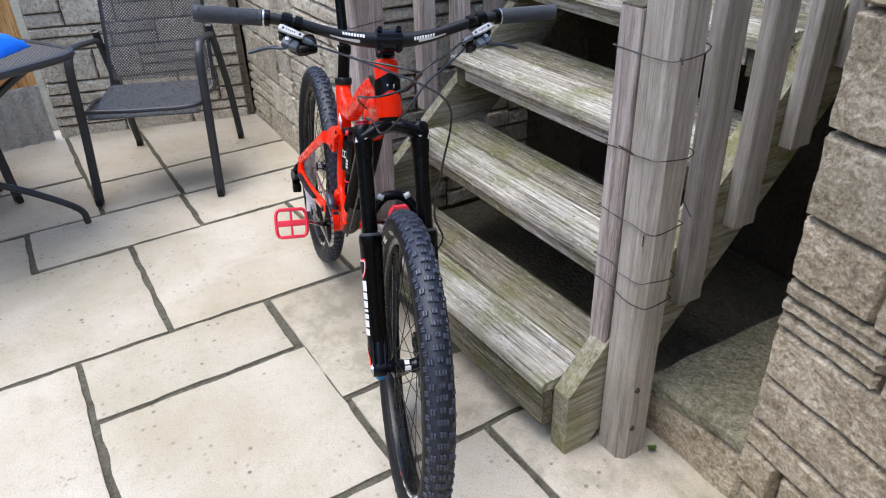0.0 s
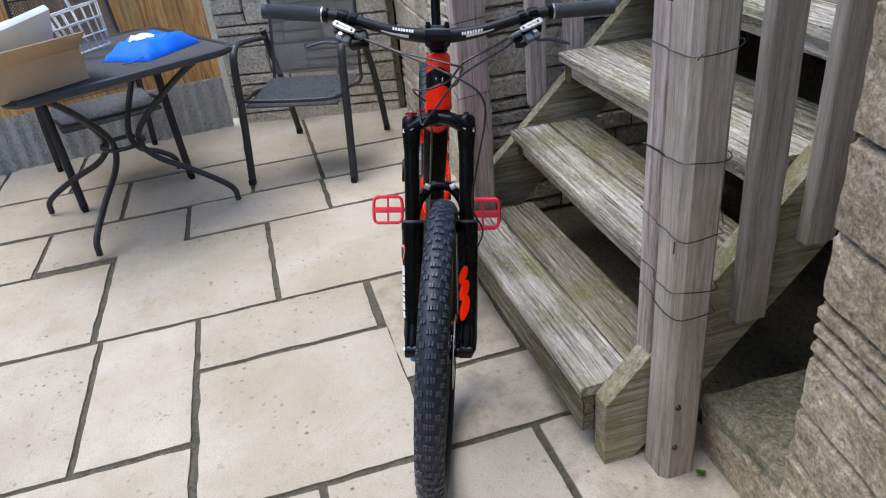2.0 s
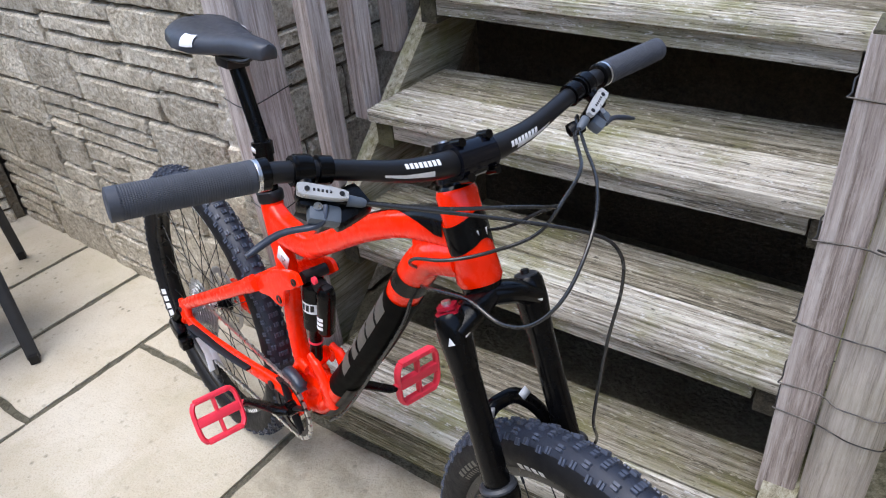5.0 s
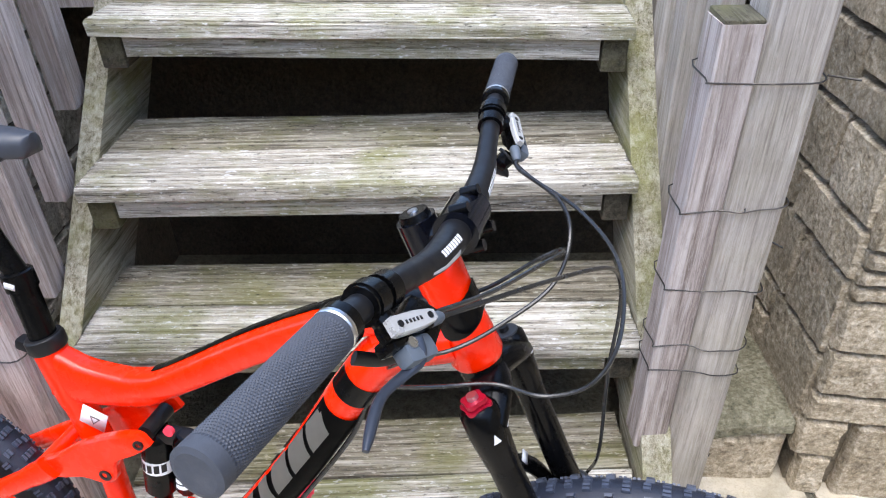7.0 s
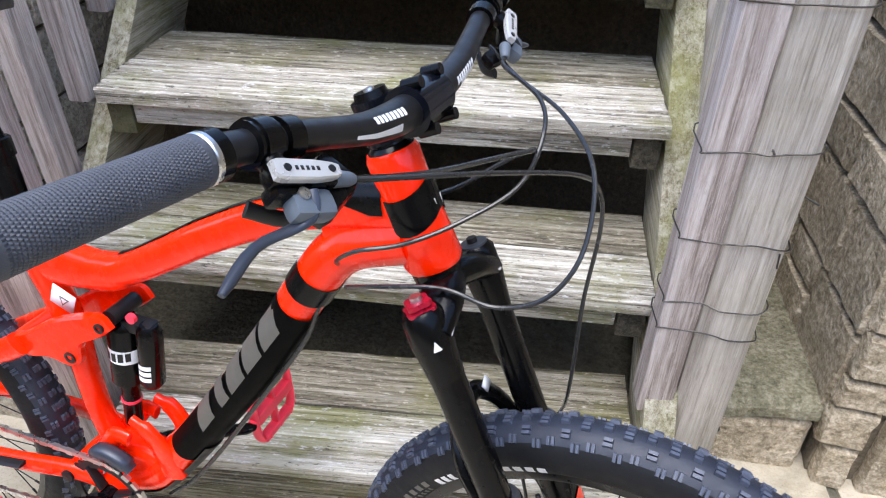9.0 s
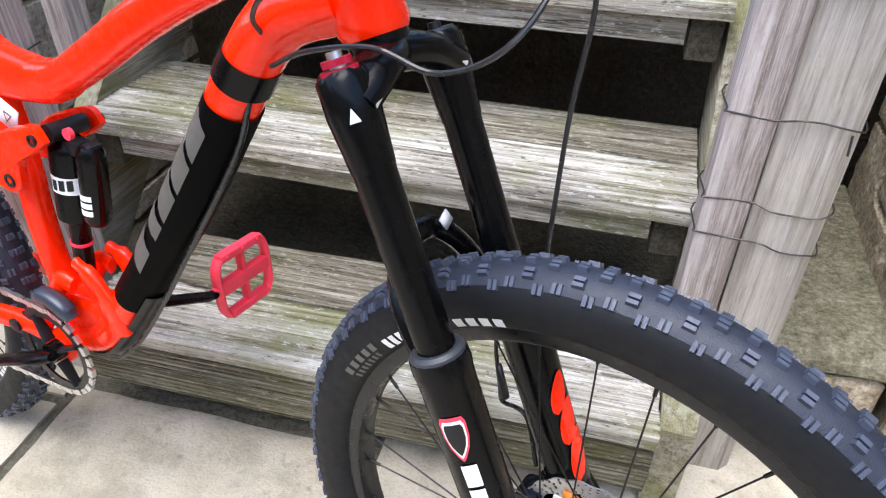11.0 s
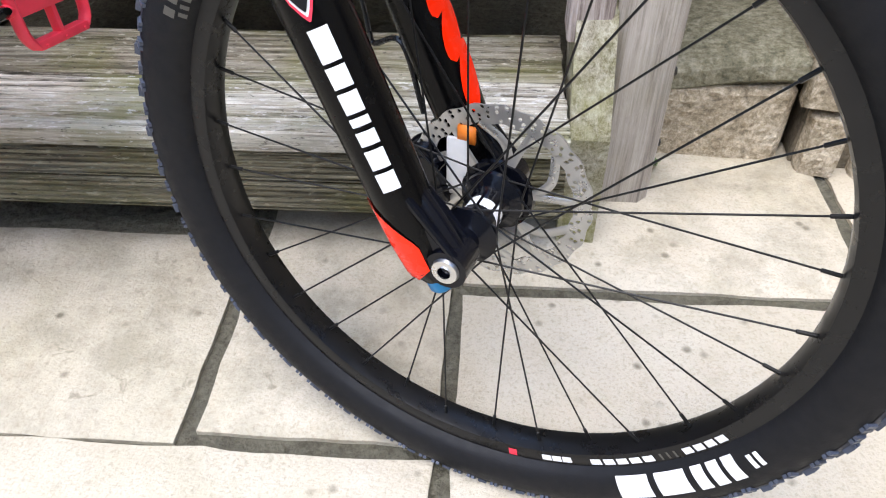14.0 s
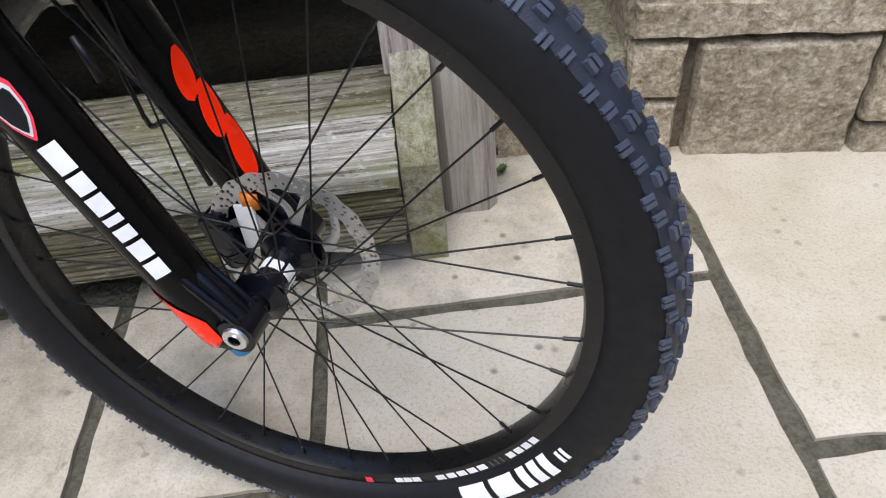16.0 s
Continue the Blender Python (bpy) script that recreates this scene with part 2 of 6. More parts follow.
M_WIRE = plain_mat("steel_wire", (0.06, 0.055, 0.05), 0.45, 0.7)
M_ORANGE = plain_mat("orange_plastic", (0.85, 0.22, 0.02), 0.4)
M_BLUECAP = plain_mat("blue_anodised", (0.02, 0.22, 0.5), 0.35, 0.5)
M_STEEL_DARK = plain_mat("charcoal_powder_coat", (0.032, 0.034, 0.038), 0.42, 0.2, 0.1)
M_CARD = plain_mat("brown_cardboard", (0.5, 0.37, 0.23), 0.85, scale=30)
M_PAPER = plain_mat("printed_paper", (0.72, 0.78, 0.82), 0.6, scale=20)
M_BLUE = plain_mat("blue_fabric", (0.0, 0.17, 0.85), 0.6, 0.0, 0.3, 60, spec=0.3)
M_BASKET = plain_mat("white_wire_coating", (0.75, 0.74, 0.72), 0.4)
M_LEAF = plain_mat("ivy_leaf", (0.08, 0.15, 0.03), 0.5, scale=40, var=0.4)
M_SEAT = plain_mat("grey_seat_mesh", (0.13, 0.135, 0.14), 0.3, 0.3, 0.1)
M_MESH = plain_mat("black_mesh", (0.022, 0.024, 0.03), 0.4, spec=0.4)
# dark timber of the finial; on the tread brackets it paints their shadow
M_BRACKET = wood_mat("dark_and_shaded_timber", (0.018, 0.015, 0.01), (0.07, 0.06, 0.04), (0.13, 0.115, 0.08), 0.4, axis=1)
M_PANEL = plain_mat("black_frame_panel", (0.002, 0.002, 0.002), 0.45, spec=0.03, var=0.0)
M_ROTOR = plain_mat("drilled_rotor_steel", (0.46, 0.45, 0.43), 0.3, 0.75)
M_LEVER = plain_mat("lever_alloy", (0.035, 0.042, 0.058), 0.35, 0.3)
M_LID = plain_mat("satin_silver_alloy", (0.5, 0.5, 0.49), 0.3, 0.35)
M_POD = plain_mat("blue_grey_plastic", (0.09, 0.11, 0.135), 0.5)
M_SADDLE = plain_mat("saddle_cover", (0.03, 0.034, 0.043), 0.45)


# ---- mesh helpers ----
class Mesh:
    """Collects vertices and faces for one mesh."""

    def __init__(self):
        self.v, self.f = [], []

    def take(self, verts, faces, m=None):
        k = len(self.v)
        self.v += [tuple(m @ Vector(p)) if m else tuple(p) for p in verts]
        self.f += [tuple(k + i for i in face) for face in faces]
        return self

    def box(self, size, m=None, bevel=0.0, taper=1.0):
        x, y, z = (s / 2 for s in size)
        if not bevel:
            vs = [(sx * x * (taper if sz > 0 else 1), sy * y * (taper if sz > 0 else 1), sz * z) for sz in (-1, 1) for sy in (-1, 1) for sx in (-1, 1)]
            fs = [(0, 2, 3, 1), (4, 5, 7, 6), (0, 1, 5, 4), (2, 6, 7, 3), (0, 4, 6, 2), (1, 3, 7, 5)]
            return self.take(vs, fs, m)
        bm = bmesh.new()
        bmesh.ops.create_cube(bm, size=1)
        for p in bm.verts:
            p.co = (p.co.x * size[0], p.co.y * size[1], p.co.z * size[2])
        bmesh.ops.bevel(bm, geom=bm.edges[:], offset=bevel, segments=2, affect="EDGES", profile=0.6)
        bm.verts.index_update()
        self.take([p.co[:] for p in bm.verts], [[p.index for p in face.verts] for face in bm.faces], m)
        bm.free()
        return self

    def tube(self, path, radii, n=10, closed=False, caps=True, up=(0, 1, 0), m=None, square=1.0):
        """A tube along points; a radius is a number or (sideways, along up); square below 1 flattens the sides."""
        pts = [Vector(p) for p in path]
        if not isinstance(radii, (list, tuple)) or (len(radii) == 2 and len(pts) != 2 and not isinstance(radii[0], tuple)):
            radii = [radii] * len(pts)
        vs, fs, ref = [], [], Vector(up)
        c = len(pts)
        for i, p in enumerate(pts):
            a = pts[(i - 1) % c] if closed or i else p
            b = pts[(i + 1) % c] if closed or i < c - 1 else p
            d = (b - a).normalized()
            side = d.cross(ref)
            if side.length < 1e-4:
                side = d.orthogonal()
            side.normalize()
            ref = side.cross(d).normalized()
            r = radii[i]
            ra, rb = r if isinstance(r, tuple) else (r, r)
            for j in range(n):
                co, si = math.cos(2 * math.pi * j / n), math.sin(2 * math.pi * j / n)
                vs.append(p + side * (ra * math.copysign(abs(co) ** square, co)) + ref * (rb * math.copysign(abs(si) ** square, si)))
        for i in range(c if closed else c - 1):
            q = (i + 1) % c
            for j in range(n):
                fs.append((i * n + j, i * n + (j + 1) % n, q * n + (j + 1) % n, q * n + j))
        if caps and not closed:
            fs += [tuple(range(n))[::-1], tuple((c - 1) * n + j for j in range(n))]
        return self.take(vs, fs, m)

    def lathe(self, profile, n=48, m=None, close=False):
        """Turns (radius, along) about the local y axis."""
        k = len(profile)
        vs = [(r * math.cos(2 * math.pi * i / n), a, r * math.sin(2 * math.pi * i / n)) for i in range(n) for r, a in profile]
        fs = []
        for i in range(n):
            q = (i + 1) % n
            for j in range(k if close else k - 1):
                w = (j + 1) % k
                fs.append((i * k + j, i * k + w, q * k + w, q * k + j))
        return self.take(vs, fs, m)

    def data(self, name, mat, smooth=True, angle=40):
        me = bpy.data.meshes.new(name)
        me.from_pydata(self.v, [], self.f)
        bm = bmesh.new()
        bm.from_mesh(me)
        bmesh.ops.recalc_face_normals(bm, faces=bm.faces[:])
        for e in bm.edges:
            e.smooth = len(e.link_faces) == 2 and e.calc_face_angle(0) < radians(angle)
        bm.to_mesh(me)
        bm.free()
        if smooth:
            me.polygons.foreach_set("use_smooth", [True] * len(me.polygons))
        me.materials.append(mat)
        return me


def part(name, mesh, mat, parent, label="", m=None, smooth=True, angle=40):
    """One mesh object under a thing or a part."""
    ob = new(name, mesh.data(name, mat, smooth, angle) if isinstance(mesh, Mesh) else mesh)
    if parent:
        ob.parent = parent
    if m:
        ob.matrix_basis = m
    return tagged(ob, label)


def thing(name, m, label, category, group="", kind=""):
    return_ob = new(name)
    return_ob.matrix_basis = m
    return tagged(return_ob, label, category, group, kind)


def bez(points, n=8):
    """Catmull-Rom curve through points."""
    p = [Vector(q) for q in points]
    p = [p[0] * 2 - p[1], *p, p[-1] * 2 - p[-2]]
    out = []
    for i in range(1, len(p) - 2):
        for k in range(n):
            t = k / n
            a, b, c, d = p[i - 1:i + 3]
            out.append(0.5 * (2 * b + (c - a) * t + (2 * a - 5 * b + 4 * c - d) * t * t + (3 * b - a - 3 * c + d) * t ** 3))
    return out + [p[-2]]


def along(a, b, twist=0.0):
    """A pose at a whose x axis points to b, with z as upright as it can be."""
    a, b = Vector(a), Vector(b)
    x = (b - a).normalized()
    y = Vector((0, 0, 1)).cross(x)
    y = y.normalized() if y.length > 1e-4 else Vector((0, 1, 0))
    z = x.cross(y)
    mat = Matrix((x, y, z)).transposed().to_4x4()
    return Matrix.Translation(a) @ mat @ pose(0, 0, 0, twist)


# ---- ground, retaining ledge and backing of the walls ----
ground = tagged(part("ground", Mesh().take([(-60, -60, -0.012), (60, -60, -0.012), (60, 60, -0.012), (-60, 60, -0.012)], [(0, 1, 2, 3)]), M_JOINT, None),
                "patio ground with dark mortar between paving slabs", "ground", kind="structure")


def backing(name, x0, y0, x1, y1, z0, z1, label):
    """Mortar core of a wall, a little behind the stone faces."""
    return tagged(part(name, Mesh().box((x1 - x0, y1 - y0, z1 - z0), pose((x0 + x1) / 2, (y0 + y1) / 2, (z0 + z1) / 2)), M_MORTAR, None, smooth=False), label, "wall", kind="structure")


wall_north = backing("wall_north", -3.9, 1.262, -1.89, 1.45, -0.05, 1.64, "buff split-faced stone garden wall laid in random courses")
wall_return = backing("wall_return", -2.15, 1.455, -1.886, 3.2, -0.05, 1.64, "buff split-faced stone wall behind the stair balusters")
WEST = pose(-3.757, 0.235, 0, 0, 0, 75.5)
wall_west = tagged(part("wall_west", Mesh().box((1.03, 0.3, 1.05), WEST @ pose(0.515, 0.152, 0.475)), M_MORTAR, None, smooth=False), "low spar-faced stone wall with a flat coping", "wall", kind="structure")
FACE = pose(-0.214, 1.362, 0, 0, 0, -8)
# core carried up out of view, past the stones, to block sky light
pier_east = tagged(part("pier_east", Mesh().box((1.8, 0.56, 5.55), FACE @ pose(0.915, 0.292, 2.725)), M_MORTAR, None, smooth=False), "split-faced stone pier with quoined corner beside the stairs, its unseen upper part added", "wall", kind="structure")
wall_back = backing("wall_back", -1.88, 1.995, -0.2, 2.3, 0.93, 1.25, "low spar-faced stone wall behind the stair landing")
# sheets closing the gaps behind stairs and pier, their shade in the colour
wall_under = tagged(part("wall_under_stairs", Mesh().box((2.0, 0.12, 1.0), pose(-0.95, 2.35, 0.45)), M_SHADE, None, smooth=False), "wall sheet under the stairs, coloured dark to hold the shade there", "wall", kind="structure")
wall_right_back = tagged(part("wall_behind_pier", Mesh().box((0.12, 0.9, 2.0), pose(-0.02, 2.35, 0.95)), M_SHADE, None, smooth=False), "wall sheet behind the pier, coloured dark to hold the shade there", "wall", kind="structure")
deck = tagged(part("upper_ground", Mesh().box((4.2, 3.0, 1.25), pose(-0.2, 3.93, 0.575)), M_LEDGE, None, smooth=False), "raised garden ground behind the stairs", "ground", kind="structure")
house = tagged(part("wall_house", Mesh().box((9, 0.3, 3.4), pose(-1, -4.2, 1.7)), M_STONE, None, smooth=False), "plain stone house wall across the patio", "wall", kind="structure")
# added wall out of view; its height sets how much eastern sky enters
wall_east = tagged(part("wall_east", Mesh().box((0.3, 5.9, 2.2), pose(1.95, -1.2, 1.1)), M_STONE, None, smooth=False), "unseen plain stone wall added beside the patio to screen the eastern sky", "wall", kind="structure")

ledge = thing("stone_ledge", pose(-0.365, 1.36, 0), "low mossy stone ledge with a concrete top beside the newel post", "ledge", kind="structure")
rng = random.Random(4)


def rough_block(size, amp, n=(8, 5, 5), seed=0.0, bevel=0.012):
    """A block with broken, uneven faces."""
    bm = bmesh.new()
    bmesh.ops.create_cube(bm, size=1)
    for p in bm.verts:
        p.co = (p.co.x * size[0], p.co.y * size[1], p.co.z * size[2])
    bmesh.ops.bevel(bm, geom=bm.edges[:], offset=bevel, segments=1, affect="EDGES")
    bmesh.ops.subdivide_edges(bm, edges=[e for e in bm.edges if e.calc_length() > min(size) * 0.4], cuts=n[0], use_grid_fill=True)
    for p in bm.verts:
        q = p.co * 9 + Vector((seed, seed * 1.7, 0))
        p.co += Vector((noise.noise(q), noise.noise(q + Vector((31, 0, 0))), noise.noise(q + Vector((0, 57, 0))))) * amp
    me = Mesh()
    bm.verts.index_update()
    me.take([p.co[:] for p in bm.verts], [[p.index for p in face.verts] for face in bm.faces])
    bm.free()
    return me


part("top_slab", rough_block((0.32, 0.6, 0.05), 0.01, seed=2), M_LEDGE, ledge, "mossy concrete top", pose(0, 0.305, 0.155, 0, -6))
part("front_block", rough_block((0.305, 0.58, 0.17), 0.008, seed=5), M_STONE, ledge, "damp buff stone block", pose(-0.002, 0.3, 0.052))


# ---- stairs ----
stairs = thing("garden_stairs", pose(0, 0, 0), "open-riser garden stairs of grey weathered, algae-stained timber", "stairs", kind="")


def plank(length, width, thick, grooves=0, seed=0.0, nx=14, wear=0.0015, chamfer=0.004):
    """A board along x with a grooved top, slightly worn edges and an uneven surface."""
    prof = [(-width / 2, -thick / 2), (-width / 2, thick / 2 - chamfer), (-width / 2 + chamfer, thick / 2)]
    for g in range(grooves):
        c = -width / 2 + width * (g + 0.5) / grooves
        w = width / grooves
        prof += [(c - w * 0.28, thick / 2), (c - w * 0.16, thick / 2 - 0.0035), (c + w * 0.16, thick / 2 - 0.0035), (c + w * 0.28, thick / 2)]
    prof += [(width / 2 - chamfer, thick / 2), (width / 2, thick / 2 - chamfer), (width / 2, -thick / 2)]
    k, vs, fs = len(prof), [], []
    for i in range(nx + 1):
        x = length * (i / nx - 0.5)
        for y, z in prof:
            w = noise.noise(Vector((x * 5 + seed, y * 40, z * 40 + seed))) * wear + noise.noise(Vector((x * 2 + seed, 0, 5))) * wear
            vs.append((x + (noise.noise(Vector((y * 30, z * 30, seed))) * 0.004 if i in (0, nx) else 0), y + w * 0.6, z + w))
    for i in range(nx):
        for j in range(k):
            fs.append((i * k + j, i * k + (j + 1) % k, (i + 1) * k + (j + 1) % k, (i + 1) * k + j))
    fs += [tuple(range(k)), tuple(nx * k + j for j in range(k))[::-1]]
    return Mesh().take(vs, fs)


# each step: left end x, y, z and right end x, y, z of the front top edge; depth; boards
STEPS = [((-1.56, 1.05, 0.207), (-0.59, 1.093, 0.207), 0.29, 2),
         ((-1.66, 1.30, 0.455), (-0.592, 1.313, 0.455), 0.28, 2),
         ((-1.66, 1.482, 0.700), (-0.592, 1.504, 0.700), 0.33, 2),
         ((-1.66, 1.70, 0.952), (-0.592, 1.675, 0.94), 0.28, 2)]
TREAD = 0.03
for i, (l, r, depth, boards) in enumerate(STEPS):
    base = along(l, r)
    length = (Vector(r) - Vector(l)).length
    gap = 0.006
    w = (depth - gap * (boards - 1)) / boards
    for b in range(boards):
        part("tread_board", plank(length, w, TREAD, 9, i * 7.3 + b * 3.1), M_TREAD_BACK if b else M_TREAD, stairs, "", base @ pose(length / 2, w / 2 + b * (w + gap), -TREAD / 2, rng.uniform(-0.4, 0.4)), angle=28)
    if i:
        part("riser_batten", plank(length - 0.12, 0.03, 0.045, 0, i * 5.1), M_TREAD, stairs, "", base @ pose(length / 2 + 0.0, 0.035, -TREAD - 0.024))
        # brackets coloured dark for the shadow they sit in below the tread
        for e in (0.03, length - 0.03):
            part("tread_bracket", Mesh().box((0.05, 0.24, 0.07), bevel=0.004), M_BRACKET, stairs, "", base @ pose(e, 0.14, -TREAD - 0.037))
    else:
        for z, t in ((-0.06, 0.05), (-0.114, 0.05)):
            part("front_board", plank(length, t, 0.03, 5, z * 90), M_FRONT, stairs, "", base @ pose(length / 2, 0.02, z, 90), angle=28)


def stringer(x, y0, y1, off, thick, slope=0.98):
    """Sloping side board, cut plumb at its foot, with its given top edge slope."""
    vs, n = [], 12
    for sx in (-thick / 2, thick / 2):
        for i in range(n + 1):
            y = y0 + (y1 - y0) * i / n
            top = off + slope * (y - 1.2) + noise.noise(Vector((y * 6, x, 0))) * 0.002
            vs += [(sx, y, top), (sx, y, max(0.0, top - 0.27) if i else 0.0)]
    fs, h = [], 2 * (n + 1)
    for i in range(n):
        a = 2 * i
        fs += [(a, a + 1, a + 3, a + 2), (h + a, h + a + 2, h + a + 3, h + a + 1), (a, a + 2, h + a + 2, h + a), (a + 1, h + a + 1, h + a + 3, a + 3)]
    fs += [(0, h, h + 1, 1), (h - 2, h - 1, 2 * h - 1, 2 * h - 2)]
    return Mesh().take(vs, fs)


M_STRINGER = wood_mat("algae_stained_stringer", (0.1, 0.09, 0.04), (0.33, 0.3, 0.21), (0.56, 0.53, 0.42), 0.72, axis=1, flecks=0.4, algae=(0.235, 0.235, 0.065))
part("stringer", stringer(0, 1.13, 2.02, 0.262, 0.055, 1.13), M_STRINGER, stairs, "", pose(-0.562, 0, 0), smooth=False)
part("stringer", stringer(0, 1.22, 1.98, 0.305, 0.045, 0.97), M_STRINGER, stairs, "", pose(-1.685, 0, 0), smooth=False)


def post(w, d, h, chamfer=0.016, seed=0.0, n=10):
    """Square post with chamfered arrises."""
    x, y, c = w / 2, d / 2, chamfer
    prof = [(-x + c, -y), (x - c, -y), (x, -y + c), (x, y - c), (x - c, y), (-x + c, y), (-x, y - c), (-x, -y + c)]
    vs = [(px + noise.noise(Vector((i * 0.8, px * 20, seed))) * 0.0012, py + noise.noise(Vector((i * 0.8, py * 20, seed + 9))) * 0.0012, h * i / n) for i in range(n + 1) for px, py in prof]
    fs = [(i * 8 + j, i * 8 + (j + 1) % 8, (i + 1) * 8 + (j + 1) % 8, (i + 1) * 8 + j) for i in range(n) for j in range(8)]
    return Mesh().take(vs, fs + [tuple(range(8))[::-1], tuple(n * 8 + j for j in range(8))])


rail = thing("stair_balustrade", pose(0, 0, 0), "grey weathered timber balustrade with chamfered newel post and ball finial", "balustrade")
newel = part("newel_post", post(0.092, 0.092, 1.145), M_RAIL, rail, "", pose(-0.492, 1.277, 0, 0, 0, 2))
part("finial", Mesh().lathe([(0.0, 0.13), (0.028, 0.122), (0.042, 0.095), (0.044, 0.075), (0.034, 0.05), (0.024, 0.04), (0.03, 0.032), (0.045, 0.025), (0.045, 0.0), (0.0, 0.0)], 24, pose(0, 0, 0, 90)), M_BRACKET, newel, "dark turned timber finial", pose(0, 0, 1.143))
part("side_batten", post(0.058, 0.066, 0.80, 0.003, 3.0), M_PALE, newel, "split batten with peeling paint", pose(-0.0795, -0.006, 0.27, 0, 0.3))
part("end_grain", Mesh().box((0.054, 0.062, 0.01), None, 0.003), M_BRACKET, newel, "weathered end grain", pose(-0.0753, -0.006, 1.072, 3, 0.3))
for k, (z, tilt, tail) in enumerate([(1.0, 0.05, 1), (0.80, 0.03, 2), (0.645, -0.03, 3), (0.525, -0.02, 0), (0.465, -0.05, 0)]):
    loop = []
    for a, b in ((-0.125, -0.046), (-0.06, -0.044), (-0.03, -0.06), (0.0, -0.0565), (0.036, -0.056), (0.056, -0.036), (0.057, 0.03), (0.04, 0.057), (-0.05, 0.057), (-0.12, 0.038), (-0.121, -0.03)):
        loop.append((a * 0.9, b * 0.89, z + tilt * (a + b) + rng.uniform(-0.006, 0.006)))
    me = Mesh().tube(bez(loop + [loop[0]], 3), 0.0013, 5)
    if tail == 1:
        me.tube([(0.05, -0.036, z), (0.08, -0.065, z + 0.003)], [0.0016, 0.0016], 5)
    if tail == 2:
        me.tube([(-0.02, -0.05, z), (-0.035, -0.078, z + 0.02)], [0.0016, 0.0016], 5)
    if tail == 3:
        me.tube([(0.032, -0.05, z - 0.005), (0.034, -0.052, z - 0.03)], [0.0016, 0.0016], 5)
        me.tube([(0.05, 0.03, z + 0.06), (0.09, 0.01, z + 0.045)], [0.0016, 0.0016], 5)
    part("wire_tie", me, M_WIRE, newel, "twisted dark wire")
top = Mesh()
for k in range(3):
    loop = [(0.05 * math.cos(a) * (1 + 0.1 * k), 0.05 * math.sin(a) * (1 + 0.1 * k), 1.152 + 0.006 * k + rng.uniform(-0.004, 0.004)) for a in [i * 0.7 for i in range(10)]]
    top.tube(bez(loop, 3), 0.0018, 5)
top.tube([(0.045, -0.03, 1.155), (0.12, -0.05, 1.115)], [0.0016, 0.0016], 5)
part("wire_tie", top, M_WIRE, newel, "twisted dark wire wound below the finial")
for x, z in ((0.0455, 0.22), (0.0455, 0.1)):
    part("coach_bolt", Mesh().lathe([(0, 0.006), (0.006, 0.005), (0.008, 0.0)], 10), M_WIRE, newel, "", pose(x, -0.02, z, 0, 0, -90))
for y in (1.457, 1.6, 1.745, 1.888):
    part("baluster", post(0.036, 0.07, 1.0, 0.003, y), M_RAIL, rail, "", pose(-0.5155, y, 0.368 + 1.15 * (y - 1.457), rng.uniform(-0.5, 0.5), rng.uniform(-0.6, 0.6)))
hand = Mesh().box((0.06, 1.2, 0.05), bevel=0.006)
part("handrail", hand, M_RAIL, rail, "", pose(-0.53, 1.85, 1.72, 46.7))

rail_l = thing("stair_balustrade", pose(0, 0, 0), "pinkish-grey weathered timber post and balusters beside the stone wall", "balustrade")
newel_l = part("newel_post", post(0.096, 0.095, 1.17, 0.006, 8.0), M_PALE, rail_l, "peeling weathered post", pose(-1.64, 1.1625, 0))
for z in (0.62, 0.86):
    part("wire_tie", Mesh().tube(bez([(-0.049, -0.049, z), (0.0, -0.0495, z - 0.012), (0.049, -0.049, z), (0.05, 0.05, z + 0.01)], 4), 0.0013, 5), M_WIRE, newel_l, "twisted dark wire")
for y in (1.43, 1.57, 1.71):
    part("baluster", post(0.045, 0.062, 0.9, 0.003, y), M_PALE, rail_l, "", pose(-1.74, y, 0.38 + 0.97 * (y - 1.3)))
part("baluster", post(0.1, 0.1, 1.0, 0.01, 3), M_PALE, rail_l, "square post at the landing", pose(-1.76, 1.93, 0.93))


# ---- fence ----
fence = thing("garden_fence", pose(-3.75, 0.2, 0, 0, 0, -82.9), "orange-brown feather-edge timber fence above a grey ribbed board", "fence")
ribs = []
for i in range(241):
    y = 0.011 * math.sin(i * 0.01 * 2 * math.pi / 0.075) + 0.002 * noise.noise(Vector((i * 0.13, 0, 3)))
    ribs += [(i * 0.01, y, -0.03), (i * 0.01, y, 0.3), (i * 0.01, y + 0.02, 0.3), (i * 0.01, y + 0.02, -0.03)]
part("gravel_board", Mesh().take(ribs, [(4 * i + j, 4 * i + (j + 1) % 4, 4 * i + 4 + (j + 1) % 4, 4 * i + 4 + j) for i in range(240) for j in range(4)]), M_GRAVEL, fence, "grey ribbed sheet along the foot of the fence")
for k in range(22):
    x = 0.06 + k * 0.108
    part("fence_board", Mesh().take([(-0.06, 0.004, 0), (0.06, -0.012, 0), (0.06, 0.004, 0), (-0.06, 0.01, 0), (-0.06, 0.004, 1.5), (0.06, -0.012, 1.5), (0.06, 0.004, 1.5), (-0.06, 0.01, 1.5)],
                                    [(0, 1, 5, 4), (1, 2, 6, 5), (2, 3, 7, 6), (3, 0, 4, 7), (4, 5, 6, 7), (3, 2, 1, 0)]), M_FENCE, fence, "", pose(x, 0.0 + rng.uniform(-0.002, 0.002), 0.3, 0, rng.uniform(-0.3, 0.3)), smooth=False)

grit = Mesh()
rg = random.Random(31)
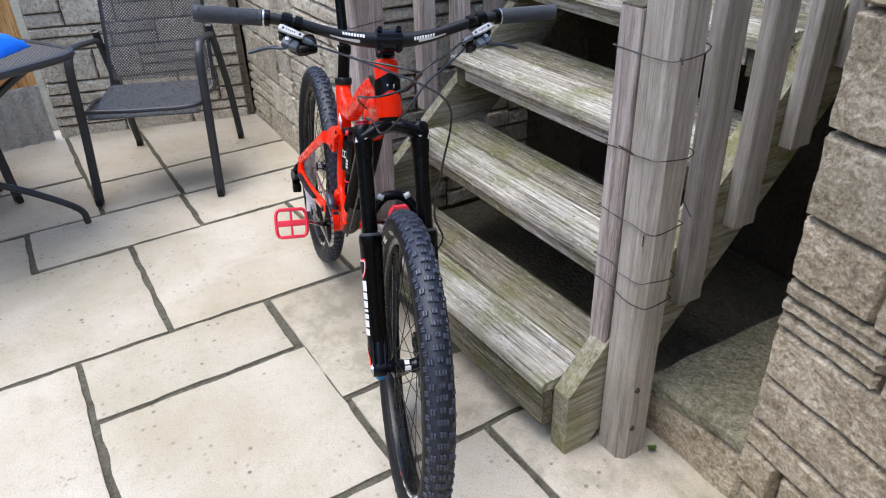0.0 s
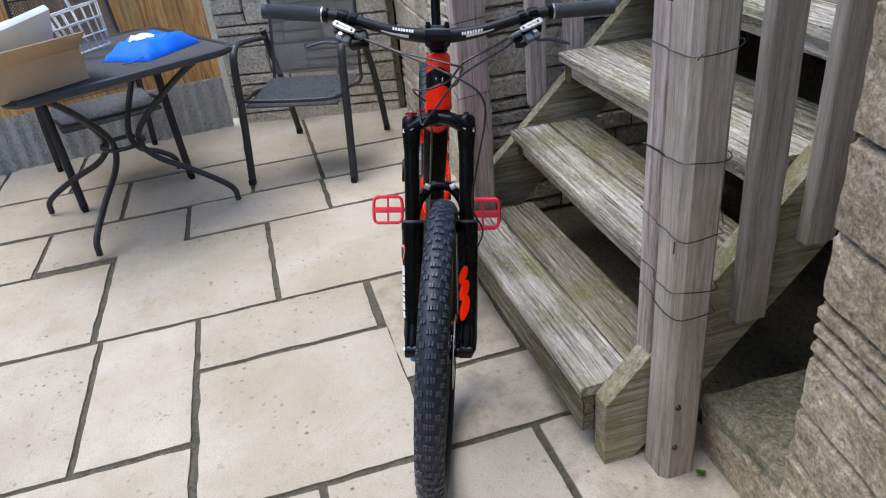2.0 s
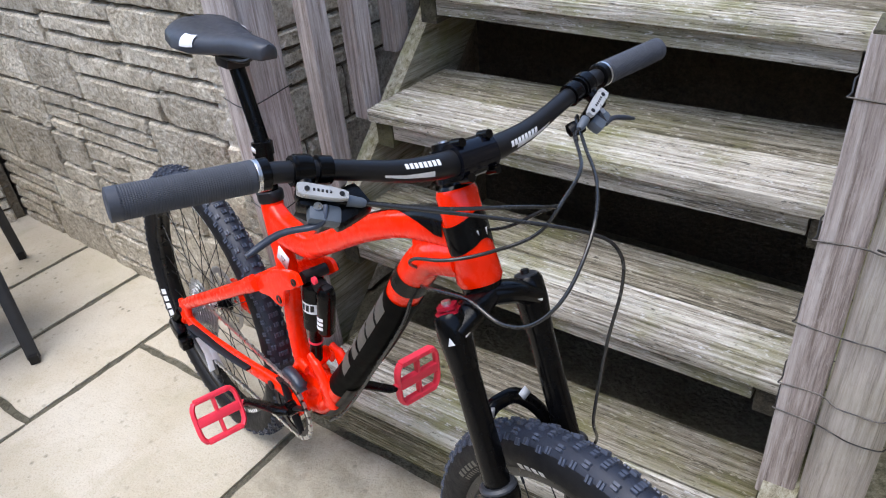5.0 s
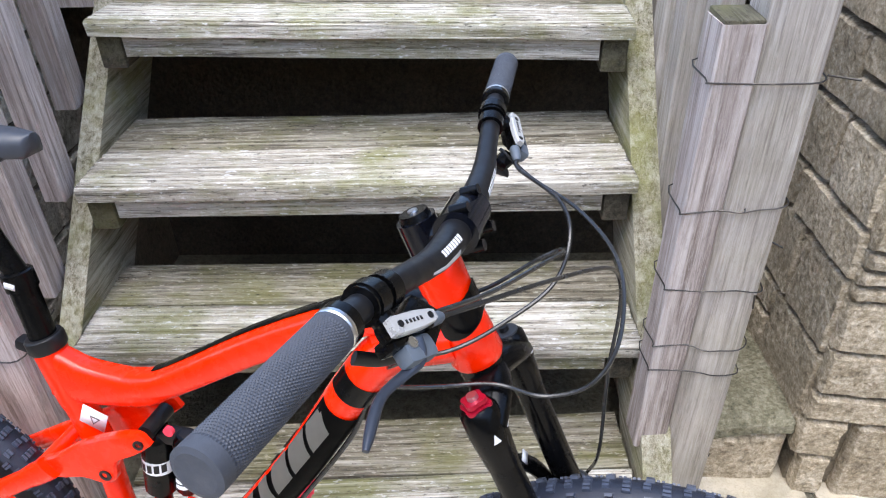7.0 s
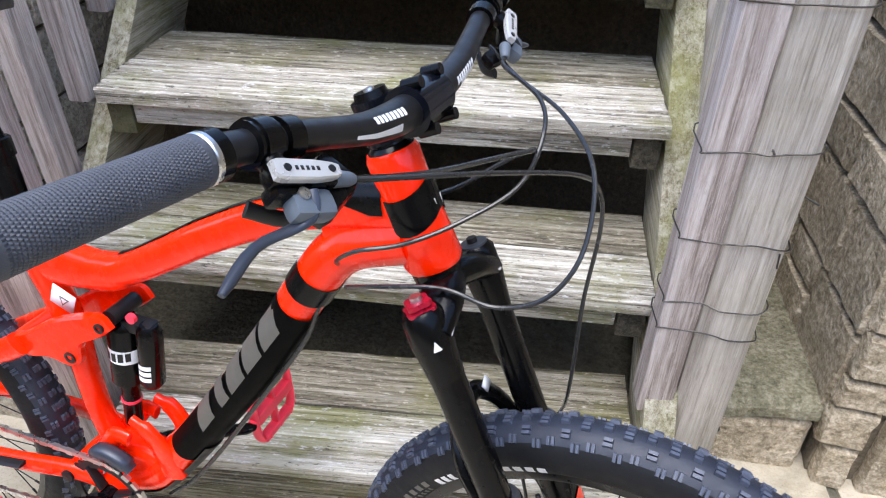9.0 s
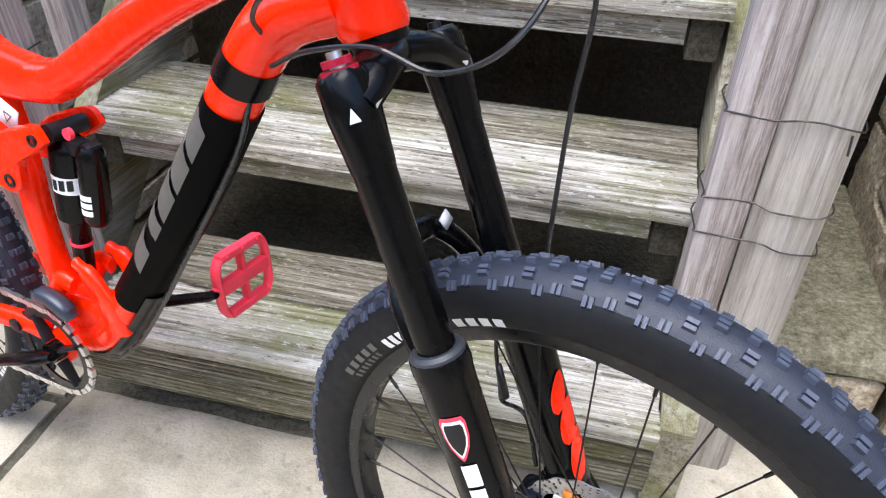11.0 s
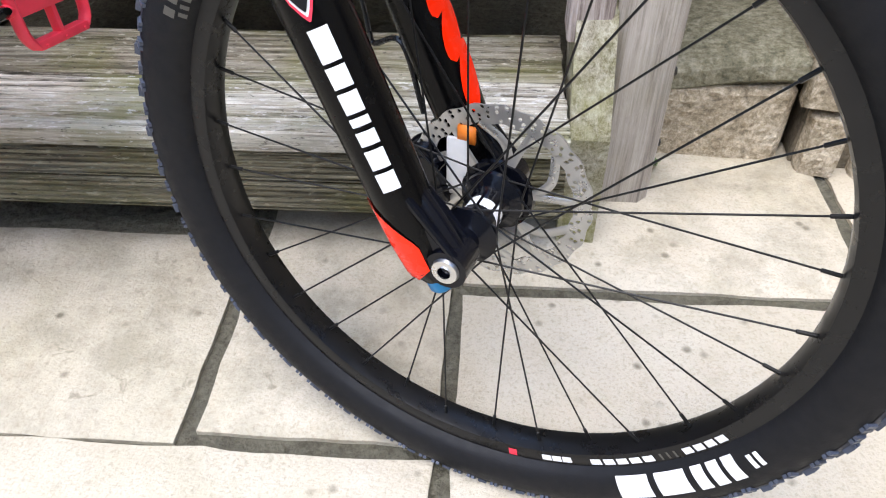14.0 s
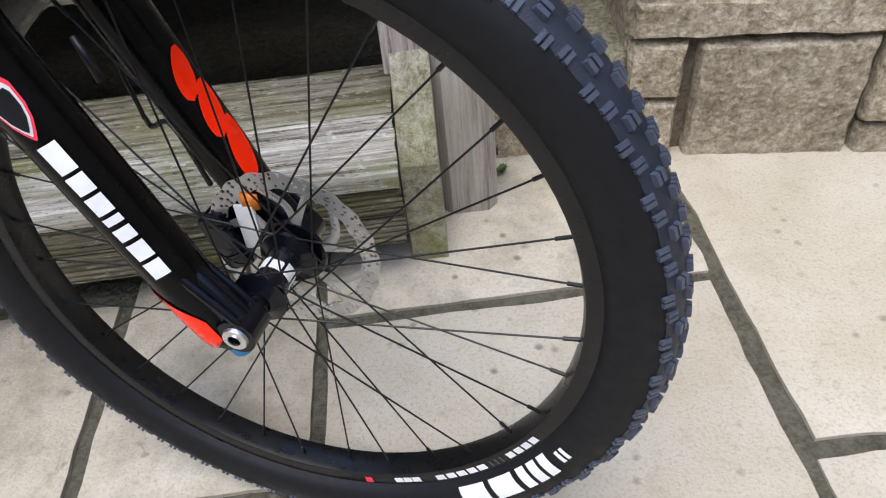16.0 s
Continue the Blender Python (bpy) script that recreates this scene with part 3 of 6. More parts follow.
for k in range(170):
    r = rg.uniform(0.003, 0.009)
    grit.box((r * 2, r * 1.5, r), pose(rg.uniform(0.02, 1.5), -0.03 - abs(rg.gauss(0, 0.02)), r * 0.45, rg.uniform(-20, 20), rg.uniform(-20, 20), rg.uniform(0, 180)), 0.0, 0.7)
tagged(part("pebbles", grit, M_GRAVEL, None, "", pose(-3.75, 0.2, 0.002, 0, 0, -82.9), smooth=False), "pale grit and pebbles along the fence foot", "gravel", kind="stuff")


# ---- mountain bike: x forward, y to its left, z up, leaning on the left newel ----
bike = thing("mountain_bike", pose(-0.952, 0.809, 0, -6.1, 0, -11.5), "red and black full-suspension mountain bike leaning by the stairs", "bicycle")
AXIS_TOP, AXIS = Vector((-0.050, 0, 1.001)), Vector((-0.43, 0, 1)).normalized()
STEER = Matrix.Translation(AXIS_TOP) @ Matrix.Rotation(radians(-6.0), 4, AXIS) @ Matrix.Translation(-AXIS_TOP)
FRONT, REAR, BB = Vector((0.270, -0.003, 0.3405)), Vector((-0.897, 0, 0.343)), Vector((-0.442, 0, 0.344))


def sized(mesh):
    """Frame proportions: a longer and taller frame than the drawing it was set out from."""
    mesh.v = [(1.02 * x - 0.012, y, 0.34 + (z - 0.335) * (1.05 if z > 0.335 else 1.0)) for x, y, z in mesh.v]
    return mesh


def steered(mesh):
    mesh.v = [tuple(STEER @ Vector(p)) for p in mesh.v]
    return mesh


def ring_bars(me, radius, y, a0, a1, n, width, rise=0.001, fill=0.75, side=-1):
    """Printed bars along an arc on a wheel's side."""
    for i in range(n):
        s0 = a0 + (a1 - a0) * i / n
        s1 = s0 + (a1 - a0) / n * fill
        vs = []
        for k in range(5):
            a = s0 + (s1 - s0) * k / 4
            for j in range(5):
                r = radius + width * (j / 4 - 0.5)
                vs.append((r * math.cos(a), side * (y(r) + rise), r * math.sin(a)))
        me.take(vs, [(5 * k + j, 5 * k + j + 1, 5 * k + j + 6, 5 * k + j + 5) for k in range(4) for j in range(4)])


def tyre_half(r):
    """Half width of the tyre at a radius."""
    if r >= 0.312:
        return 0.030 * math.sqrt(max(0.0, 1 - ((r - 0.312) / 0.0325) ** 2))
    return 0.0135 + 0.0165 * math.sqrt(max(0.0, 1 - ((0.312 - r) / 0.0265) ** 2))


def drilled_ring(r0, r1, y, thick, sectors=120, rows=4):
    """A flat steel ring with a wavy edge and rows of round holes cut through it."""
    me = Mesh()
    step = 2 * math.pi / sectors

    def at(i, j, side):
        a = step * i
        wave = 0.0011 * math.cos(a * 20)
        r = r0 + (r1 - r0) * j / rows + wave
        return (r * math.cos(a), y + side * thick / 2, r * math.sin(a))

    for i in range(sectors):
        for j in range(rows):
            hole = (i + 2 * j) % 5 == 0 or (i + 2 * j) % 10 == 7
            walls = []
            for side in (-1, 1):
                c = [at(i, j, side), at(i + 1, j, side), at(i + 1, j + 1, side), at(i, j + 1, side)]
                if not hole:
                    me.take(c, [(0, 1, 2, 3)])
                    continue
                m = [sum(p[k] for p in c) / 4 for k in range(3)]
                ring = []
                for q in range(4):
                    for t in (0.28, 0.72):
                        e = [c[q][k] + (c[(q + 1) % 4][k] - c[q][k]) * t for k in range(3)]
                        ring.append(tuple(m[k] + (e[k] - m[k]) * 0.86 for k in range(3)))
                me.take(c + ring, [f for q in range(4) for f in ((q, (q + 1) % 4, 4 + 2 * q + 1, 4 + 2 * q), (q, 4 + 2 * q, 4 + (2 * q - 1) % 8))])
                walls.append(ring)
            if walls:
                me.take(walls[0] + walls[1], [(q, (q + 1) % 8, 8 + (q + 1) % 8, 8 + q) for q in range(8)])
        for j in (0, rows):
            me.take([at(i, j, -1), at(i + 1, j, -1), at(i + 1, j, 1), at(i, j, 1)], [(0, 1, 2, 3)])
    return me


def build_wheel(centre, steer, front):
    m = Matrix.Translation(centre)
    if steer:
        m = bike.matrix_basis.inverted() @ pose(-0.6814, 0.7866, 0.3378, -5.85, 0, -17.6)
    rim = Mesh().lathe([(0.2695, -0.007), (0.2695, 0.007), (0.272, 0.0145), (0.275, 0.0158), (0.287, 0.016), (0.2895, 0.0145), (0.284, 0.0132), (0.284, -0.0132), (0.2895, -0.0145), (0.287, -0.016), (0.275, -0.0158), (0.272, -0.0145)], 96, close=True)
    wheel = part("wheel", rim, M_RIM, bike, "black alloy rim with knobbly off-road tyre", m, angle=25)
    rs = [0.2858 + (0.312 - 0.2858) * math.sin(math.pi / 2 * k / 8) ** 1.2 for k in range(9)] + [0.312 + 0.0325 * math.sin(math.pi / 2 * k / 9) for k in range(1, 10)]
    side = [(r, tyre_half(r)) for r in rs]
    part("tyre", Mesh().lathe(side + [(r, -y) for r, y in side[-2::-1]], 112), M_RUBBER, wheel, "matte black tyre")
    # thin strip over the crown, coloured for the sky's sheen on the tread
    crown_p = [(0.312 + 0.0329 * math.cos(q), 0.0304 * math.sin(q)) for q in [-0.95 + 0.19 * k for k in range(11)]]
    part("tread_floor", Mesh().lathe(crown_p, 112), M_TREAD_SHEEN, wheel, "rubber between the knobs, tinted with the sky's sheen")
    knobs = Mesh()
    count = 49
    # angle across the tread, place along the pitch, length, width, split by a sipe
    rows = [(0.17, 0.0, 0.011, 0.0095, 1), (-0.17, 0.0, 0.011, 0.0095, 1), (0.0, 0.5, 0.010, 0.0105, 1), (0.54, 0.42, 0.0115, 0.010, 1), (-0.54, 0.42, 0.0115, 0.010, 1),
            (0.93, 0.16, 0.0098, 0.011, 1), (-0.93, 0.16, 0.0098, 0.011, 1), (0.82, 0.78, 0.0095, 0.011, 1), (-0.82, 0.78, 0.0095, 0.011, 1)]
    rk = random.Random(3)
    for i in range(count):
        for lat, off, sx, sy, sipe in rows:
            a = 2 * math.pi * (i + off) / count + rk.uniform(-0.002, 0.002)
            cr, cy = 0.312 + 0.0325 * math.cos(lat), 0.030 * math.sin(lat)
            nrm = Vector((math.cos(a) * math.cos(lat), math.sin(lat), math.sin(a) * math.cos(lat)))
            tan = Vector((-math.sin(a), 0, math.cos(a)))
            frm = Matrix.Translation((cr * math.cos(a), cy, cr * math.sin(a))) @ Matrix((tan, nrm.cross(tan), nrm)).transposed().to_4x4()
            for half in ((-1, 1) if sipe else (0,)):
                across = abs(lat) < 0.7
                knobs.box((sx if across else sx * 0.44, sy * 0.45 if across else sy, 0.0075), frm @ Matrix.Translation((0 if across else half * sx * 0.27, half * sy * 0.27 if across else 0, 0.0006 if abs(lat) < 0.8 else -0.0012)), taper=0.8)
    tagged(part("tread", knobs, M_KNOB, wheel, "raised rubber knobs", smooth=False), kind="stuff")
    hub = Mesh().lathe([(0, -0.052), (0.0125, -0.052), (0.0125, -0.04), (0.0165, -0.037), (0.025, -0.034), (0.025, -0.0305), (0.017, -0.027), (0.0155, -0.018), (0.0155, 0.010), (0.018, 0.016), (0.027, 0.021), (0.028, 0.0245), (0.02, 0.0265), (0.02, 0.034), (0.0125, 0.038), (0.0125, 0.052), (0, 0.052)], 28)
    part("hub", hub, M_POLISH, wheel, "black hub", angle=30)
    for k in range(7):
        band = Mesh()
        for q in range(4):
            b = 2 * math.pi * (k + q * 0.2) / 7
            band.take([(0.0159 * math.cos(b), -0.011, 0.0159 * math.sin(b)), (0.0159 * math.cos(b), --0.003 - 0.003 * (k % 2), 0.0159 * math.sin(b)), (0.0159 * math.cos(b + 0.18), 0.004 - 0.003 * (k % 2), 0.0159 * math.sin(b + 0.18)), (0.0159 * math.cos(b + 0.18), -0.010, 0.0159 * math.sin(b + 0.18))], [(0, 1, 2, 3)])
        part("hub_print", band, M_WHITE, wheel, "pale printed mark")
    for i in range(32):
        side = 1 if i % 2 else -1
        a = radians(-5.2) - 2 * math.pi * i / 32
        lead = 1 if (i // 2) % 2 else -1
        fa = a + lead * 1.2
        p0 = Vector((0.0245 * math.cos(fa), 0.0225 if side > 0 else -0.032, 0.0245 * math.sin(fa)))
        p1 = Vector((0.2702 * math.cos(a), side * 0.003, 0.2702 * math.sin(a)))
        d = (p0 - p1).normalized()
        sp = Mesh().tube([p0, p1 + d * 0.015, p1 + d * 0.0145, p1], [0.00095, 0.00095, 0.0019, 0.0019], 6)
        part("spoke", sp, M_SPOKE, wheel)
    yy = 0.033
    part("brake_rotor", drilled_ring(0.068, 0.0845, yy, 0.0018), M_ROTOR, wheel, "drilled steel disc", smooth=False)
    for i in range(6):
        a = 2 * math.pi * i / 6 + 0.2
        for spread, w in ((0.62, 0.0042), (-0.05, 0.0034)):
            p = [(0.031 * math.cos(a), yy, 0.031 * math.sin(a)), (0.052 * math.cos(a + spread * 0.45), yy, 0.052 * math.sin(a + spread * 0.45)), (0.0695 * math.cos(a + spread), yy, 0.0695 * math.sin(a + spread))]
            part("rotor_arm", Mesh().tube(bez(p, 4), [(w, 0.0009)] * 9, 8, up=(0, 1, 0)), M_ROTOR, wheel)
        part("rotor_bolt", Mesh().lathe([(0, -0.0025), (0.0035, -0.0025), (0.0042, 0.0), (0, 0.0)], 10), M_ALLOY, wheel, "", pose(0.024 * math.cos(a), yy + 0.003, 0.024 * math.sin(a)))
    part("rotor_carrier", Mesh().lathe([(0.012, yy - 0.003), (0.033, yy - 0.002), (0.034, yy + 0.002), (0.012, yy + 0.003)], 36), M_POLISH, wheel, "black rotor carrier")
    if front:
        runs = [(0.302, -56.3, -50.0, 1, 0.023, 1.0, M_WHITE), (0.302, -48.6, -42.6, 1, 0.023, 1.0, M_WHITE), (0.302, -41.2, -31.8, 3, 0.023, 0.72, M_WHITE), (0.302, -30.4, -27.6, 2, 0.013, 0.6, M_WHITE),
                (0.297, 110.5, 121.5, 4, 0.010, 0.7, M_SILVER), (0.297, 134.2, 140.6, 3, 0.012, 0.65, M_SILVER), (0.303, 142.5, 155.5, 5, 0.009, 0.6, M_GREYPRINT), (0.293, 143.5, 154.5, 7, 0.006, 0.5, M_GREYPRINT)]
    else:
        runs = [(0.297, 196, 216, 5, 0.015, 0.75, M_WHITE), (0.297, 60, 80, 4, 0.015, 0.75, M_WHITE)]
    for rad, a0, a1, n, width, fill, mat in runs:
        big = Mesh()
        ring_bars(big, rad, tyre_half, radians(a0), radians(a1), n, width, 0.0006, fill)
        part("tyre_print", big, mat, wheel, "printed bars on the sidewall")
    for rad, a0, a1, n, width, fill, mat in ((0.2785, -71.5, -64.8, 3, 0.0075, 0.9, M_WHITE), (0.2795, -60.9, -46.8, 5, 0.0075, 0.8, M_WHITE), (0.2795, -46.0, -41.5, 3, 0.008, 0.3, M_GREYPRINT), (0.2795, -41.0, -31.2, 4, 0.0075, 0.78, M_WHITE)):
        small = Mesh()
        ring_bars(small, rad, lambda r: 0.0159, radians(a0), radians(a1), n, width, 0.0005, fill)
        part("rim_print", small, mat, wheel, "printed bars on the rim")
    if front:
        red = Mesh()
        ring_bars(red, 0.2795, lambda r: 0.0159, radians(-79), radians(-77.2), 1, 0.009, 0.0005, 1.0)
        part("rim_mark", red, M_PEDAL, wheel, "small red mark")
    return wheel


wheel_f = build_wheel(FRONT, True, True)
wheel_r = build_wheel(REAR, False, False)

# frame
frame_mesh = Mesh()
frame_mesh.tube(bez([(0.012, 0, 0.825), (-0.056, 0, 0.799), (-0.097, 0, 0.751), (-0.141, 0, 0.678), (-0.188, 0, 0.602), (-0.265, 0, 0.4936), (-0.32, 0, 0.42), (-0.368, 0, 0.362), (-0.43, 0, 0.335)], 5),
                [(0.026, 0.03)] * 10 + [(0.0255, 0.029)] * 20 + [(0.028, 0.029)] * 11, 20)
frame_mesh.tube(bez([(-0.074, 0, 0.806), (-0.04, 0, 0.818), (0.012, 0, 0.838)], 4), [(0.024 + 0.002 * i, 0.017) for i in range(9)], 20, square=0.7)
frame_mesh.tube([(-0.428, -0.046, 0.335), (-0.428, 0.046, 0.335)], [0.0245, 0.0245], 20)
frame_mesh.box((0.1, 0.045, 0.06), pose(-0.385, 0, 0.38), 0.014)
sized(frame_mesh)
TOP_LINE = bez([(-0.008, 0, 0.887), (-0.08, 0, 0.873), (-0.15, 0.001, 0.846), (-0.24, 0.004, 0.799), (-0.33, 0.008, 0.743), (-0.385, 0.01, 0.712), (-0.43, 0.01, 0.703)], 5)
TOP_SIZE = [(0.0255 - 0.0006 * min(i, 9), 0.022 - 0.00012 * i) for i in range(31)]
frame_mesh.tube(TOP_LINE, TOP_SIZE, 28, square=0.62)
# web between seat tube and top tube, with its flat upper face
frame_mesh.tube(bez([(-0.368, 0.01, 0.7215), (-0.40, 0.01, 0.702), (-0.45, 0.01, 0.698), (-0.495, 0.01, 0.699), (-0.53, 0.01, 0.708)], 4),
                [(0.016 + 0.0014 * i, 0.018) for i in range(17)], 28, square=0.55)
frame_mesh.tube(bez([(-0.5385, 0.011, 0.752), (-0.531, 0.01, 0.72), (-0.522, 0.01, 0.68), (-0.506, 0.008, 0.63), (-0.491, 0.004, 0.575), (-0.485, 0.0, 0.52), (-0.478, 0.0, 0.45), (-0.46, 0.0, 0.39), (-0.445, 0.0, 0.345)], 4),
                [(0.0212, 0.0212)] * 10 + [(0.019, 0.02)] * 5 + [(0.0155, 0.018)] * 12 + [(0.02, 0.02)] * 6, 18)
for s in (-1, 1):
    frame_mesh.tube(bez([(-0.345, s * 0.02, 0.395), (-0.352, s * 0.024, 0.44), (-0.372, s * 0.026, 0.472), (-0.397, s * 0.024, 0.484)], 4), [(0.02, 0.009)] * 5 + [(0.015, 0.008)] * 5 + [(0.009, 0.006)] * 3, 14, square=0.8)
    frame_mesh.tube(bez([(-0.47, s * 0.02, 0.40), (-0.445, s * 0.029, 0.425), (-0.425, s * 0.03, 0.45), (-0.405, s * 0.029, 0.447)], 4), [(0.014, 0.007)] * 13, 12)
frame_mesh.tube([AXIS_TOP - AXIS * d for d in (0.064, 0.07, 0.115, 0.18, 0.187)], [0.024, 0.0265, 0.026, 0.03, 0.027], 20)
body = part("frame", frame_mesh, M_RED, bike, "gloss red frame with black panels", angle=60)


def shell(path, radii, lo, hi, grow=0.0012, n=14, mirror=True):
    """A thin skin over part of a tube between two angles."""
    pts = [Vector(p) for p in path]
    me = Mesh()
    for sgn in ((1, -1) if mirror else (1,)):
        vs = []
        for i, p in enumerate(pts):
            d = (pts[min(i + 1, len(pts) - 1)] - pts[max(i - 1, 0)]).normalized()
            side = Vector((0, sgn, 0))
            up = d.cross(Vector((0, -1, 0))).normalized()
            ra, rb = radii[i]
            for k in range(n + 1):
                a = lo + (hi - lo) * k / n
                vs.append(p + side * ((ra + grow) * math.cos(a)) + up * ((rb + grow) * math.sin(a)))
        me.take(vs, [(i * (n + 1) + k, i * (n + 1) + k + 1, (i + 1) * (n + 1) + k + 1, (i + 1) * (n + 1) + k) for i in range(len(pts) - 1) for k in range(n)])
    return me


down = bez([(-0.111, 0, 0.728), (-0.141, 0, 0.678), (-0.188, 0, 0.602), (-0.265, 0, 0.4936), (-0.303, 0, 0.442)], 5)[1:]
HALF = math.pi / 2
part("down_tube_panel", sized(shell(down, [(0.0292, 0.0257)] * len(down), -HALF, 1.1)), M_PANEL, body, "gloss black panel on the down tube")
part("frame_band", sized(shell(bez([(-0.089, 0, 0.7635), (-0.097, 0, 0.751), (-0.1045, 0, 0.739)], 3), [(0.0298, 0.0262)] * 7, -HALF, 1.2)), M_BLACKGLOSS, body, "black band")
guard = shell(bez([(-0.28, 0, 0.474), (-0.32, 0, 0.42), (-0.368, 0, 0.362), (-0.415, 0, 0.341)], 4), [(0.0295, 0.0285)] * 13, -HALF, -0.75, 0.002)
part("down_tube_guard", sized(guard), M_BLACK, body, "black rubber guard")
for sgn in (-1, 1):
    for k in range(5):
        logo = Mesh()
        hi, lo = Vector((-0.131, 0, 0.694)), Vector((-0.262, 0, 0.498))
        a, b = hi.lerp(lo, k / 5), hi.lerp(lo, (k + (0.84, 0.84, 0.84, 0.5, 0.84)[k]) / 5)
        up = (b - a).normalized().cross(Vector((0, -1, 0))).normalized()
        vs = []
        for t in range(5):
            w = -0.15 + 1.1 * t / 4
            for p in (a - (b - a) * 0.12 * t, b - (b - a) * 0.12 * t):
                vs.append(p + Vector((0, sgn * 0.0312 * math.cos(w), 0)) + up * (0.0276 * math.sin(w)))
        logo.take(vs, [(2 * t, 2 * t + 1, 2 * t + 3, 2 * t + 2) for t in range(4)])
        part("print_bar", sized(logo), M_GREYPRINT, body, "grey printed block on the black panel")
hose = Mesh().tube(bez([(-0.088, -0.012, 0.728), (-0.11, -0.012, 0.672), (-0.172, -0.012, 0.573), (-0.247, -0.012, 0.456), (-0.302, -0.012, 0.379), (-0.35, -0.012, 0.33)], 5), 0.0032, 8)
part("brake_hose", sized(hose), M_CABLE, body, "black hose clipped under the down tube")
ht = Mesh()
for sgn in (-1, 1):
    vs = []
    for k in range(9):
        a = -0.1 + 2.2 * k / 8
        c = AXIS_TOP - AXIS * (0.093 + 0.014 * abs(math.sin(a)))
        e = AXIS_TOP - AXIS * (0.128 + 0.016 * abs(math.sin(a)))
        f = Vector((1, 0, 0.43)).normalized()
        for q in (c, e):
            vs.append(q + f * (0.0288 * math.cos(a)) + Vector((0, sgn * 0.0288 * math.sin(a), 0)))
    ht.take(vs, [(2 * k, 2 * k + 1, 2 * k + 3, 2 * k + 2) for k in range(8)])
part("head_tube_band", ht, M_BLACKGLOSS, body, "black band round the head tube")
badge = Mesh().take([(0, -0.009, 0.006), (0, 0.009, 0.006), (0, 0.006, -0.006), (0, -0.004, -0.006)], [(0, 1, 2, 3)])
part("head_badge", badge, M_SILVER, body, "small silver badge", Matrix.Translation(AXIS_TOP - AXIS * 0.112 + Vector((0.0305, 0, 0.0))) @ pose(0, 0, 0, 0, -22))
clamp = part("seat_clamp", Mesh().tube([(-0.5365, 0.011, 0.742), (-0.5372, 0.011, 0.745), (-0.541, 0.012, 0.759), (-0.5417, 0.012, 0.762)], [0.0225, 0.0245, 0.0245, 0.0225], 22), M_BLACK, bike, "black seat clamp")
part("clamp_lug", Mesh().box((0.022, 0.018, 0.016), bevel=0.004), M_BLACK, clamp, "", pose(-0.5715, 0.012, 0.743, 0, 14))
stripe = []
around = ((-1.04, -0.12), (-1.03, 0.25), (-0.98, 0.6), (-0.82, 0.9), (-0.45, 0.995), (-0.15, 1.0), (0.45, 0.995), (0.8, 0.9), (0.97, 0.62), (1.03, 0.2))
for i, p in enumerate(TOP_LINE[1:26]):
    d = (TOP_LINE[i + 2] - TOP_LINE[i]).normalized()
    up = d.cross(Vector((0, -1, 0))).normalized()
    up = up if up.z > 0 else -up
    h, w = TOP_SIZE[i + 1]
    for k in range(10):
        first = min(5.0, max(0.0, (i - 1) * 0.62))
        q = max(k, first)
        (y0, z0), (y1, z1) = around[int(q)], around[min(9, int(q) + 1)]
        y, z = y0 + (y1 - y0) * (q % 1), z0 + (z1 - z0) * (q % 1)
        stripe.append(p + up * (h * z + 0.0012) + Vector((0, w * y + 0.0012 * y, 0)))
part("top_tube_stripe", Mesh().take(stripe, [(10 * i + k, 10 * i + k + 1, 10 * i + k + 11, 10 * i + k + 10) for i in range(24) for k in range(9)]), M_BLACKGLOSS, body, "black stripe along the top tube", angle=60)
sticker = part("seat_tube_badge", Mesh().box((0.036, 0.0016, 0.032)), M_WHITE, bike, "pale square sticker", pose(-0.481, -0.0095, 0.652, 0, 24))
part("sticker_mark", Mesh().take([(-0.008, 0, 0.006), (0.008, 0, 0.007), (0.0, 0, -0.008), (-0.005, 0, 0.004), (0.005, 0, 0.0045), (0.0, 0, -0.005)], [(0, 1, 4, 3), (1, 2, 5, 4), (2, 0, 3, 5)], pose(0.002, -0.0014, -0.002)), M_GREYPRINT, sticker, "small grey printed triangle")

# rear triangle
stays = Mesh()
for s in (-1, 1):
    stays.tube(bez([(-0.538, s * 0.046, 0.588), (-0.549, s * 0.047, 0.580), (-0.62, s * 0.054, 0.537), (-0.75, s * 0.061, 0.459), (-0.87, s * 0.065, 0.387), (-0.922, s * 0.064, 0.350)], 4), [(0.017, 0.009)] * 6 + [(0.0145, 0.0085)] * 15, 20, square=0.75)
    stays.tube(bez([(-0.465, s * 0.044, 0.362), (-0.507, s * 0.05, 0.368), (-0.6, s * 0.06, 0.359), (-0.777, s * 0.067, 0.334), (-0.87, s * 0.067, 0.327), (-0.915, s * 0.065, 0.338)], 4), [(0.0155, 0.01)] * 21, 20, square=0.75)
    stays.tube(bez([(-0.922, s * 0.066, 0.352), (-0.905, s * 0.067, 0.335), (-0.918, s * 0.067, 0.315)], 3), 0.012, 8)
    stays.box((0.05, 0.014, 0.05), pose(-0.902, s * 0.067, 0.350), 0.006)
stays.tube(bez([(-0.56, -0.048, 0.574), (-0.555, -0.02, 0.58), (-0.555, 0.02, 0.58), (-0.56, 0.048, 0.574)], 3), [(0.012, 0.012)] * 10, 12, up=(0, 0, 1))
stays.tube([(-0.505, -0.05, 0.366), (-0.505, 0.05, 0.366)], [0.014, 0.014], 12)
swing = part("rear_triangle", stays, M_RED, bike, "gloss red seat stays and chainstays", angle=60)
